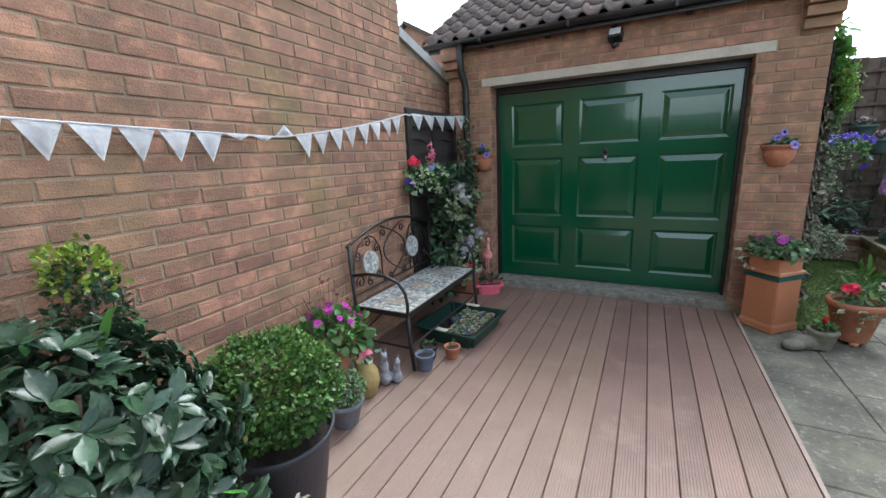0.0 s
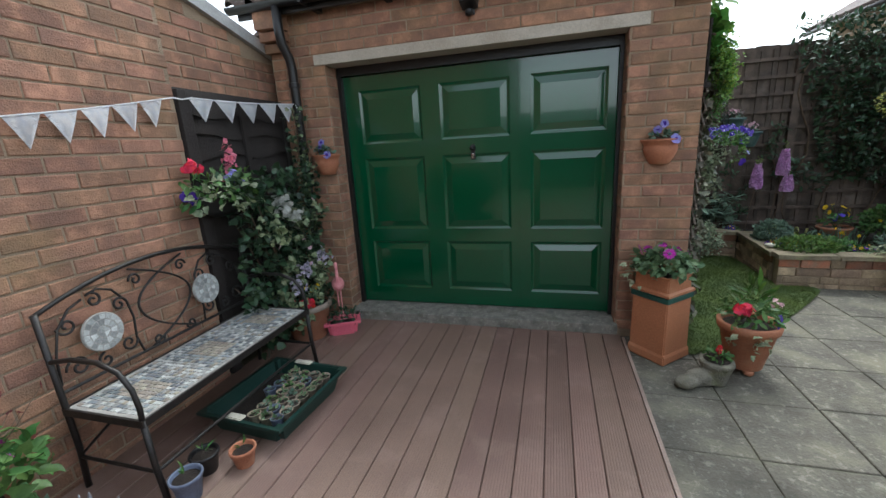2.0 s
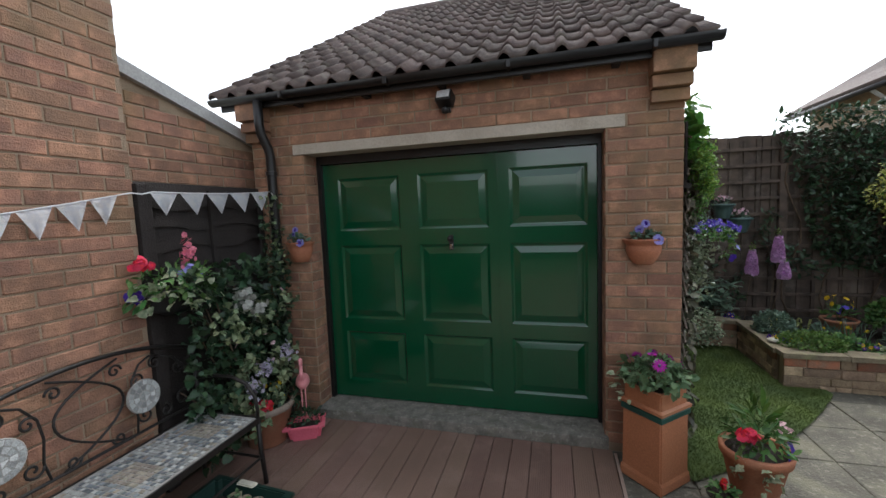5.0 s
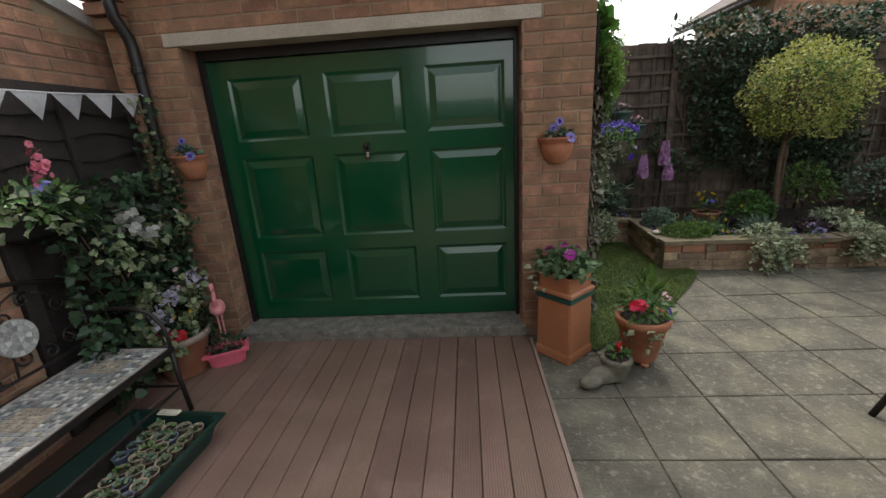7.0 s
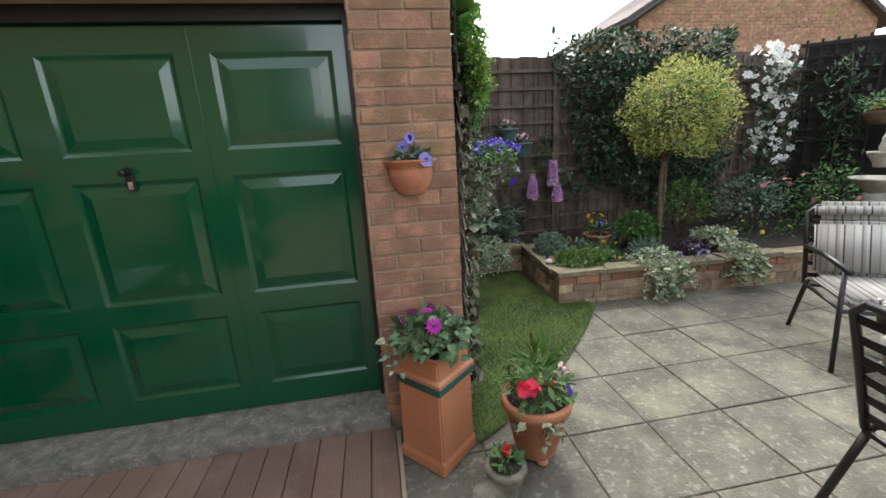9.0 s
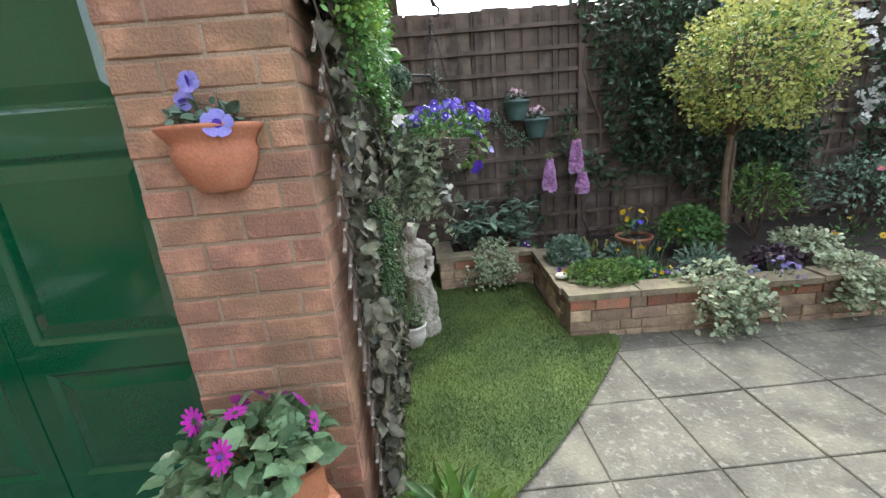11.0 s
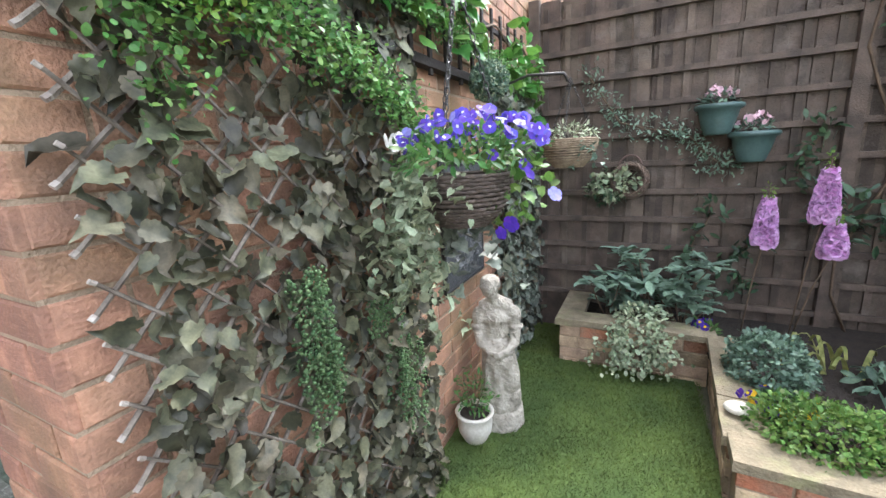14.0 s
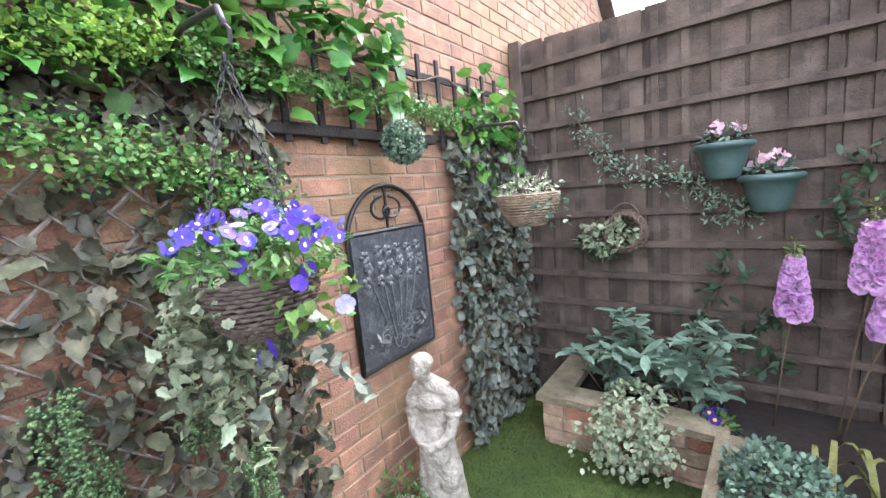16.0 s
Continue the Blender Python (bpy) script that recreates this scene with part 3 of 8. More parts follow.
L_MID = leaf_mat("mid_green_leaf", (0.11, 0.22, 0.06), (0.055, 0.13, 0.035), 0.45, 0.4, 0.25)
L_GREY = leaf_mat("grey_green_leaf", (0.155, 0.23, 0.16), (0.075, 0.13, 0.09), 0.45, 0.35, 0.2)
L_PALE = leaf_mat("soft_green_leaf", (0.17, 0.26, 0.13), (0.10, 0.17, 0.08), 0.5, 0.35, 0.25)
L_WHORL = leaf_mat("whorl_leaf", (0.25, 0.35, 0.26), (0.15, 0.23, 0.16), 0.4, 0.3, 0.2)
L_BEAD = leaf_mat("bead_leaf", (0.15, 0.235, 0.10), (0.06, 0.12, 0.05), 0.4, 0.3, 0.15)
L_STRAW = leaf_mat("pale_blade", (0.42, 0.40, 0.16), (0.25, 0.28, 0.09), 0.6, 0.3, 0.25)
L_TRAIL = leaf_mat("pale_ivy_leaf", (0.38, 0.42, 0.28), (0.15, 0.185, 0.11), 0.5, 0.45, 0.2)
L_FRESH = leaf_mat("fresh_leaf", (0.135, 0.225, 0.05), (0.06, 0.125, 0.026), 0.5, 0.35, 0.3)
TWIG = material("twig", (0.14, 0.095, 0.06), 0.9, (0.08, 0.055, 0.035), 20, 120, 0.5)
LATH = material("grey_willow_lath", (0.25, 0.215, 0.175), 0.85, (0.085, 0.066, 0.05), 15, 120, 0.4)


CUTWOOD = material("pale_cut_wood", (0.40, 0.36, 0.31), 0.9, (0.22, 0.18, 0.15), 40, 120, 0.2)


def flower_mat(name, c):
    return material(name, c, 0.6, tuple(v * 0.75 for v in c), 60, 200, 0.0, spread=0.2, source="island", translucent=0.3)


F_MAG, F_RED, F_PINK = flower_mat("magenta_petal", (0.55, 0.03, 0.42)), flower_mat("red_petal", (0.75, 0.04, 0.07)), flower_mat("pink_petal", (0.85, 0.25, 0.35))
F_VIO, F_LIL, F_WHITE = flower_mat("violet_petal", (0.09, 0.03, 0.34)), flower_mat("lilac_petal", (0.30, 0.27, 0.66)), flower_mat("white_petal", (0.80, 0.80, 0.76))
F_FOX, F_YEL, F_PALE = flower_mat("foxglove_petal", (0.80, 0.50, 0.80)), flower_mat("yellow_petal", (0.85, 0.60, 0.03)), flower_mat("pale_pink_petal", (0.78, 0.52, 0.58))
F_BLUE = flower_mat("blue_petal", (0.115, 0.07, 0.47))
TERRA = material("terracotta", (0.45, 0.18, 0.095), 0.8, (0.36, 0.135, 0.07), 9, 120, 0.3, stain=(0.48, 0.25, 0.15), stain_scale=6)
TERRA_D = material("dark_terracotta", (0.34, 0.14, 0.075), 0.8, (0.27, 0.11, 0.06), 9, 120, 0.25, stain=(0.38, 0.22, 0.15), stain_scale=5)
DKPOT = material("charcoal_planter", (0.035, 0.036, 0.045), 0.5, (0.025, 0.026, 0.032), 12, 90, 0.2)
GREYPOT = material("grey_pot", (0.22, 0.23, 0.26), 0.7, None, 14, 100, 0.3)
BLUEPOT = material("slate_blue_pot", (0.16, 0.19, 0.27), 0.6, None, 14, 100, 0.2)
PINKPOT = material("pink_plastic", (0.78, 0.16, 0.22), 0.45, (0.70, 0.14, 0.2), 6, 90, 0.05)
FLAM = material("flamingo_pink", (0.80, 0.33, 0.33), 0.5, (0.70, 0.25, 0.27), 14, 90, 0.1)
TRAYG = material("dark_green_plastic", (0.012, 0.045, 0.035), 0.35, (0.010, 0.035, 0.027), 6, 90, 0.05)
TEAL = material("teal_plastic", (0.07, 0.118, 0.11), 0.4, (0.05, 0.088, 0.082), 6, 90, 0.05)
CREAM = material("cream_plastic", (0.72, 0.68, 0.55), 0.5, None, 10, 90, 0.05)
WPOT = material("cream_glazed_pot", (0.66, 0.63, 0.56), 0.5, (0.5, 0.46, 0.38), 9, 90, 0.15, stain=(0.35, 0.30, 0.22), stain_scale=7)
STATUE = material("cast_stone", (0.46, 0.42, 0.35), 0.95, (0.28, 0.25, 0.20), 14, 45, 1.0, stain=(0.20, 0.18, 0.135), stain_scale=9, depth=0.02)
WICKER = material("brown_wicker", (0.11, 0.082, 0.066), 0.8, (0.05, 0.036, 0.028), 30, 120, 0.4, spread=0.4, source="island")
WICKER_P = material("pale_wicker", (0.34, 0.26, 0.18), 0.8, (0.20, 0.14, 0.09), 30, 120, 0.4, spread=0.4, source="island")
WICKER_M = material("mid_brown_wicker", (0.17, 0.115, 0.085), 0.8, (0.085, 0.058, 0.043), 30, 120, 0.4, spread=0.4, source="island")
CLOTH = material("bunting_cloth", (0.78, 0.77, 0.76), 0.9, (0.66, 0.68, 0.72), 40, 250, 0.15, spread=0.08, source="object", translucent=0.3)
CHROME = material("chrome", (0.7, 0.7, 0.7), 0.2, None, 10, 60, 0.0, metal=1.0)
LEAD = material("dark_slate_relief", (0.07, 0.075, 0.08), 0.5, (0.025, 0.027, 0.03), 40, 120, 0.5, stain=(0.17, 0.18, 0.18), stain_scale=22)
RELIEF = material("pale_pewter_relief", (0.20, 0.205, 0.20), 0.45, (0.07, 0.075, 0.08), 60, 120, 0.4)


def outline(points, lift=0.05, tip=-0.08):
    """A leaf from half its outline (x along, y out), folded along the midrib."""
    v = [(0, 0, 0), (0.35, 0, lift * 0.2), (0.7, 0, lift * 0.1), (1, 0, tip)]
    up = [(x, y, lift) for x, y in points]
    dn = [(x, -y, lift) for x, y in points]
    n = len(points)
    f = []
    spine = [0] + [1 if x < 0.5 else 2 for x, _ in points] + [3]
    for base, flip in ((4, False), (4 + n, True)):
        chain = [0] + [base + i for i in range(n)] + [3]
        for i in range(n + 1):
            a, b = chain[i], chain[i + 1]
            s, t = spine[i], spine[i + 1]
            face = [a, s, t, b] if s != t else [a, s, b]
            face = [q for k, q in enumerate(face) if q not in face[:k]]
            if len(face) > 2:
                f.append(tuple(reversed(face)) if flip else tuple(face))
    return np.array(v + up + dn), f


OVAL = outline([(0.1, 0.08), (0.28, 0.165), (0.5, 0.2), (0.72, 0.165), (0.9, 0.075)])
ROUND = outline([(0.2, 0.26), (0.6, 0.33), (0.9, 0.17)])
LANCE = outline([(0.3, 0.09), (0.7, 0.08)])
IVY = outline([(-0.08, 0.2), (0.1, 0.44), (0.34, 0.36), (0.56, 0.36), (0.74, 0.2)], 0.10, -0.14)
LOBED = outline([(-0.08, 0.14), (0.02, 0.31), (0.15, 0.29), (0.22, 0.39), (0.38, 0.36), (0.46, 0.28), (0.6, 0.29), (0.72, 0.19), (0.87, 0.10)], 0.17, -0.2)
BEAD = (np.array([(0.5, 0, 0), (-0.5, 0, 0), (0, 0.5, 0), (0, -0.5, 0), (0, 0, 0.5), (0, 0, -0.5)]), [(0, 2, 4), (2, 1, 4), (1, 3, 4), (3, 0, 4), (2, 0, 5), (1, 2, 5), (3, 1, 5), (0, 3, 5)])
BLADE = (np.array([(0, -0.02, 0), (0, 0.02, 0), (0.35, -0.025, 0.03), (0.35, 0.025, 0.03), (0.7, -0.02, 0.0), (0.7, 0.02, 0.0), (1, 0, -0.12)]), [(0, 2, 3, 1), (2, 4, 5, 3), (4, 6, 5)])


def rosette(petals, width, tilt, inner=0.12):
    """A flat flower facing z, radius 1."""
    v, f = [], []
    for i in range(petals):
        a = 2 * math.pi * i / petals
        c, s = math.cos(a), math.sin(a)
        k = len(v)
        for x, y, z in ((inner, 0, 0), (0.55, width, tilt * 0.5 + 0.03 * (i % 2)), (0.9, width * 0.8, tilt), (1.0, 0, tilt), (0.9, -width * 0.8, tilt), (0.55, -width, tilt * 0.5 + 0.03 * (i % 2))):
            v.append((c * x - s * y, s * x + c * y, z))
        f.append(tuple(range(k, k + 6)))
    return np.array(v), f


DAISY, VIOLA, PETAL4 = rosette(12, 0.15, 0.06, 0.15), rosette(5, 0.5, 0.08, 0.0), rosette(4, 0.42, 0.1, 0.0)
STAR6 = rosette(6, 0.30, 0.05, 0.04)
DISC = (np.array([(math.cos(i * math.pi / 4), math.sin(i * math.pi / 4), 0.1) for i in range(8)]), [tuple(range(8))])
BELL = (np.array([(0.35 * math.cos(a) * q, 0.35 * math.sin(a) * q, z) for z, q in ((0, 0.5), (0.5, 1.1), (1.0, 1.75)) for a in [i * math.pi / 3 for i in range(6)]]),
        [(6 * r_ + i, 6 * r_ + (i + 1) % 6, 6 * r_ + 6 + (i + 1) % 6, 6 * r_ + 6 + i) for r_ in (0, 1) for i in range(6)])


def unit(a):
    return a / np.maximum(np.linalg.norm(a, axis=1, keepdims=True), 1e-6)


def scatter(name, parent, shape, pos, along, face, size, mat, label=""):
    """One mesh of many copies of a small shape: x along, z near face."""
    v, f = shape
    n = len(pos)
    x = unit(along)
    z = unit(face - (face * x).sum(1, keepdims=True) * x + 1e-5)
    y = np.cross(z, x)
    size = np.broadcast_to(np.asarray(size, float), (n,)).reshape(n, 1, 1)
    w = pos[:, None, :] + size * (v[None, :, 0:1] * x[:, None] + v[None, :, 1:2] * y[:, None] + v[None, :, 2:3] * z[:, None])
    me = bpy.data.meshes.new(name)
    k = len(v)
    me.from_pydata(w.reshape(-1, 3).tolist(), [], [tuple(q + i * k for q in face_) for i in range(n) for face_ in f])
    me.materials.append(mat)
    me.polygons.foreach_set("use_smooth", [True] * len(me.polygons))
    ob = new(name, me)
    ob.parent = parent
    return tagged(ob, label, kind="stuff" if n > 8 else "")


def blob(n, c, rad, g, shell=0.55, lumps=0.25, low=-1.0):
    """Points through an uneven ellipsoid, and the way out at each."""
    d = unit(g.normal(size=(n * 12 + 30, 3)))
    d = d[d[:, 2] > low][:n]
    q = shell + (1 - shell) * g.random(len(d)) ** 0.5
    q *= np.array([1 + lumps * noise.noise(Vector(a) * 2.3 + Vector(c)) for a in d])
    return np.array(c) + d * q[:, None] * np.array(rad), d


def leaves(name, parent, shape, spots, size, mat, g, wild=0.7, droop=0.2, label="", vary=0.35):
    pos, out = spots
    n = len(pos)
    along = out + wild * g.normal(size=(n, 3)) + np.array((0, 0, -droop))
    face = 0.7 * out + np.array((0, 0, 0.8)) + 0.45 * g.normal(size=(n, 3))
    return scatter(name, parent, shape, pos, along, face, size * (1 + vary * (g.random(n) * 2 - 1)), mat, label)


def blooms(name, parent, shape, spots, size, mat, g, label="", tilt=0.35):
    pos, out = spots
    n = len(pos)
    face = out + tilt * g.normal(size=(n, 3))
    if n <= 160 and size >= 0.02 and (shape is VIOLA or shape is DAISY or shape is STAR6):
        me = bpy.data.meshes.new(name)
        me.from_pydata(shape[0].tolist(), [], shape[1])
        me.materials.append(mat)
        first = None
        for i in range(n):
            q = Vector(face[i]).to_track_quat("Z", "Y").to_matrix().to_4x4() @ pose(0, 0, 0, 0, 0, g.uniform(0, 360))
            ob = part("flower", me, None, parent, label if first is None else "", m=Matrix.Translation(pos[i]) @ q @ Matrix.Scale(size * g.uniform(0.8, 1.2), 4))
            first = first or ob
        return first
    return scatter(name, parent, shape, pos, g.normal(size=(n, 3)), face, size * (0.8 + 0.4 * g.random(n)), mat, label)


def pick(spots, k):
    return spots[0][:k], spots[1][:k]


def strands(n, tops, length, g, sway=0.06, step=0.03, out=(0, 0, 0)):
    """Spots along hanging strands."""
    pos, way = [], []
    for i in range(n):
        p = np.array(tops[i % len(tops)], float) + g.normal(size=3) * np.array((0.02, 0.02, 0.01))
        ln = length * (0.5 + 0.6 * g.random())
        d = g.normal(size=3) * sway
        for k in range(int(ln / step)):
            p = p + np.array((d[0] * step * 3, d[1] * step * 3, -step)) + np.array(out) * step * max(0, 1 - k * step / 0.1)
            d = d + g.normal(size=3) * sway * 0.3
            pos.append(p.copy())
            way.append(unit(g.normal(size=(1, 3)))[0] * 0.8 + np.array(out))
    return np.array(pos), np.array(way)


def stems(name, parent, base, tips, rad, mat, label=""):
    bm = bmesh.new()
    for p in tips:
        b, p = Vector(base), Vector(p)
        mid = (b + p) / 2 + Vector(((p.x - b.x) * 0.15, (p.y - b.y) * 0.15, 0.1 * (p.z - b.z)))
        tube(bm, [b, mid, p], [rad, rad * 0.8, rad * 0.5], 5)
    return tagged(part(name, bm, mat, parent, label, True), kind="stuff" if len(tips) > 3 else "")


def potted(name, label, x, y, z, prof, mat, soil_r, soil_z, category="plant pot", body="pot", rz=0, seg=32):
    """A turned pot of (radius, height) pairs with soil in it; returns the thing."""
    t = thing(name, label, category, x, y, z, rz)
    part(body, turned(bmesh.new(), prof, seg), mat, t, smooth=True)
    bm = bmesh.new()
    bmesh.ops.create_circle(bm, cap_ends=True, segments=20, radius=soil_r, matrix=Matrix.Translation((0, 0, soil_z)))
    part("soil", bm, SOIL, t)
    return t


def rimmed(r0, r1, h, lip=0.012, wall=0.012, band=0.04):
    """The profile of a flower pot: tapered, with a rim band, hollow at the top."""
    return [(r0 * 0.96, 0), (r0, 0.006), (r1 - lip * 0.4, h - band), (r1 + lip * 0.6, h - band + 0.004), (r1 + lip, h - 0.006), (r1 + lip * 0.6, h), (r1 - wall * 0.6, h), (r1 - wall, h - 0.01), (r1 - wall - 0.004, h - 0.05)]


G = np.random.default_rng

# ---- deck: shrubs and pots beside the house wall ----
shrub = thing("evergreen_shrub", "large glossy dark-leaved evergreen shrub with pale buds", "shrub", -1.32, 0.27, 0)
part("pot", turned(bmesh.new(), rimmed(0.17, 0.23, 0.34)), DKPOT, shrub, "dark pot mostly hidden by leaves", True)
g = G(1)
stems("branches", shrub, (0, 0, 0.3), [(g.uniform(-0.3, 0.25), g.uniform(-0.3, 0.3), g.uniform(0.6, 0.95)) for _ in range(18)], 0.012, TWIG)
tips = blob(430, (-0.02, 0.0, 0.66), (0.45, 0.42, 0.37), g, 0.6, 0.3, -0.6)
pos = np.repeat(tips[0], 7, 0)
ang = g.random(len(pos)) * 6.28
o = np.repeat(tips[1], 7, 0)
side = unit(np.cross(o, np.array((0.3, 0.2, 0.9))))
up2 = np.cross(o, side)
ring = side * np.cos(ang)[:, None] + up2 * np.sin(ang)[:, None]
scatter("leaves", shrub, OVAL, pos, ring + 0.45 * o + np.array((0, 0, -0.12)), o + np.array((0, 0, 0.5)), 0.076 * (0.6 + 0.6 * g.random(len(pos))), L_RHODO)
leaves("inner_leaves", shrub, OVAL, blob(1700, (-0.04, -0.02, 0.56), (0.42, 0.40, 0.34), g, 0.35, 0.2, -0.9), 0.075, L_RHODO, g, 0.8, 0.3)
leaves("young_leaves", shrub, OVAL, (tips[0][:40] + tips[1][:40] * 0.03, tips[1][:40]), 0.08, L_IVYG, g, 0.3, 0, "fresh green leaf tips")
blooms("buds", shrub, DISC, (tips[0][40:75] + tips[1][40:75] * 0.04, tips[1][40:75]), 0.009, L_STRAW, g, "pale flower buds")

gold = thing("golden_shrub", "small golden-tipped evergreen shrub beside the brick wall", "shrub", -1.80, 0.62, 0)
part("pot", turned(bmesh.new(), rimmed(0.13, 0.17, 0.30)), DKPOT, gold, "dark pot hidden behind other plants", True)
g = G(2)
stems("branches", gold, (0, 0, 0.28), [(g.uniform(-0.12, 0.12), g.uniform(-0.12, 0.12), g.uniform(0.7, 1.05)) for _ in range(12)], 0.008, TWIG)
s = blob(1100, (-0.02, 0, 0.84), (0.115, 0.115, 0.28), g, 0.3, 0.45)
leaves("leaves", gold, ROUND, s, 0.026, L_CLIMB, g)
s = blob(420, (-0.03, 0, 1.03), (0.10, 0.10, 0.13), g, 0.6, 0.55, -0.2)
leaves("golden_leaves", gold, ROUND, s, 0.022, leaf_mat("young_gold_leaf", (0.28, 0.36, 0.05), (0.15, 0.22, 0.03)), g, 0.6, -0.3, "yellow-green leaf tips")

boxp = potted("box_ball_planter", "clipped round box bush in a tall charcoal planter", -1.272, 0.868, 0, [(0.115, 0), (0.12, 0.008), (0.185, 0.40), (0.20, 0.42), (0.203, 0.44), (0.195, 0.445), (0.185, 0.43), (0.18, 0.40)], DKPOT, 0.18, 0.41, "topiary")
g = G(3)
stems("branches", boxp, (0, 0, 0.4), [(g.uniform(-0.15, 0.15), g.uniform(-0.15, 0.15), g.uniform(0.5, 0.72)) for _ in range(12)], 0.008, TWIG)
leaves("leaves", boxp, ROUND, blob(7800, (0, 0, 0.60), (0.222, 0.222, 0.195), g, 0.70, 0.18, -0.7), 0.0175, L_BOX, g, 0.9, 0)
leaves("young_leaves", boxp, ROUND, blob(900, (0, 0, 0.61), (0.228, 0.228, 0.202), g, 0.93, 0.18, 0.0), 0.016, L_FRESH, g, 0.7, -0.2, "light green new growth")

redp = potted("black_pot", "small black pot with red flowers and pale leaves", -0.98, 0.62, 0, rimmed(0.10, 0.135, 0.30), BLACK, 0.12, 0.27)
g = G(4)
leaves("leaves", redp, OVAL, blob(60, (0, 0, 0.30), (0.12, 0.12, 0.07), g, 0.4, 0.3, -0.1), 0.06, L_VAR, g)
s = blob(4, (0, 0, 0.33), (0.10, 0.10, 0.07), g, 0.8, 0, 0.2)
s = (np.repeat(s[0], 9, 0) + g.normal(size=(36, 3)) * 0.006, unit(g.normal(size=(36, 3)) + np.array((0, 0, 0.6))))
blooms("flowers", redp, VIOLA, s, 0.016, F_RED, g, "round red flower heads")

vase = potted("terracotta_urn", "terracotta urn with magenta daisies and grey-green leaves", -1.72, 1.66, 0,
              [(0.08, 0), (0.085, 0.01), (0.075, 0.03), (0.12, 0.12), (0.13, 0.2), (0.105, 0.27), (0.10, 0.29), (0.125, 0.31), (0.125, 0.325), (0.10, 0.325), (0.09, 0.30)], TERRA_D, 0.09, 0.31)
g = G(5)
leaves("leaves", vase, IVY, blob(230, (0, 0, 0.40), (0.21, 0.21, 0.14), g, 0.35, 0.3, -0.6), 0.055, L_MID, g)
s = blob(17, (0.02, 0, 0.47), (0.17, 0.17, 0.12), g, 0.8, 0.2, 0.05)
stems("stem_cluster", vase, (0, 0, 0.32), s[0], 0.003, L_MID)
blooms("flowers", vase, DAISY, s, 0.024, F_MAG, g, "magenta daisy flowers")
blooms("flower_eyes", vase, DISC, (s[0] + s[1] * 0.003, s[1]), 0.006, F_VIO, g, "dark flower centres")
s = (np.array((-0.10, 0.05, 0.62)) + g.normal(size=(26, 3)) * np.array((0.10, 0.13, 0.06)), unit(g.normal(size=(26, 3))))
stems("dry_stems", vase, (-0.03, 0, 0.34), s[0], 0.0022, TWIG)
blooms("dry_heads", vase, PETAL4, s, 0.013, flower_mat("faded_red_petal", (0.30, 0.06, 0.08)), g, "small dark red seed heads")

jug = thing("jug_planter", "small buff ceramic jug with a pink flower", "jug", -1.56, 1.72, 0)
part("body", turned(bmesh.new(), [(0.05, 0), (0.06, 0.01), (0.085, 0.09), (0.08, 0.15), (0.05, 0.2), (0.055, 0.23), (0.048, 0.23), (0.042, 0.2)]), material("buff_glaze", (0.40, 0.30, 0.12), 0.4, (0.28, 0.2, 0.07), 12, 80, 0.2), jug, smooth=True)
g = G(6)
leaves("leaves", jug, OVAL, blob(40, (0, 0, 0.25), (0.07, 0.07, 0.05), g, 0.3), 0.045, L_GREY, g)
s = (np.array((0.02, 0, 0.28)) + g.normal(size=(12, 3)) * 0.012, unit(g.normal(size=(12, 3)) + np.array((0.5, -0.5, 0.5))))
blooms("flower", jug, VIOLA, s, 0.02, F_PINK, g, "coral pink flower")

greyp = potted("grey_pot", "small grey pot with a clipped dark green bush", -1.50, 1.46, 0, rimmed(0.07, 0.095, 0.14, band=0.03), GREYPOT, 0.08, 0.12)
g = G(7)
leaves("leaves", greyp, ROUND, blob(700, (0, 0, 0.20), (0.115, 0.115, 0.09), g, 0.6, 0.15, -0.5), 0.02, L_BEAD, g, 0.9)


def figure(name, label, category, x, y, z, rz, blobs, mat, voxel=0.008, rough=0.0):
    """One solid mesh grown from overlapping balls and tubes."""
    bm = bmesh.new()
    for b in blobs:
        if len(b) == 6:
            bmesh.ops.create_uvsphere(bm, u_segments=16, v_segments=10, radius=1, matrix=Matrix.Translation(b[:3]) @ Matrix.Diagonal((*b[3:], 1)))
        else:
            tube(bm, b[0], b[1], 10)
    ob = part(name, bm, mat, None, smooth=True)
    ob.matrix_basis = pose(x, y, z, 0, 0, rz)
    rm = ob.modifiers.new("skin", "REMESH")
    rm.mode, rm.voxel_size, rm.use_smooth_shade = "VOXEL", voxel, True
    sm = ob.modifiers.new("smooth", "SMOOTH")
    sm.iterations, sm.factor = 2, 0.5
    return tagged(ob, label, category)


HARE_STONE = material("painted_grey_stone", (0.33, 0.33, 0.35), 0.8, (0.15, 0.15, 0.17), 25, 120, 0.4)
figure("animal_ornament", "small grey stone ornament of two hares", "ornament", -1.52, 1.86, 0, -40,
       [(0, 0, 0.05, 0.05, 0.04, 0.055), (0, 0, 0.12, 0.035, 0.03, 0.06), (0.015, 0, 0.19, 0.025, 0.022, 0.03), ([(0.01, 0.012, 0.2), (0, 0.015, 0.25)], [0.01, 0.006]), ([(0.01, -0.012, 0.2), (-0.005, -0.015, 0.25)], [0.01, 0.006]),
        (0.01, 0.075, 0.04, 0.04, 0.035, 0.05), (0.015, 0.075, 0.1, 0.028, 0.025, 0.04), (0.03, 0.075, 0.145, 0.022, 0.02, 0.024), ([(0.02, 0.085, 0.15), (0.012, 0.09, 0.19)], [0.008, 0.005])], HARE_STONE, 0.007)

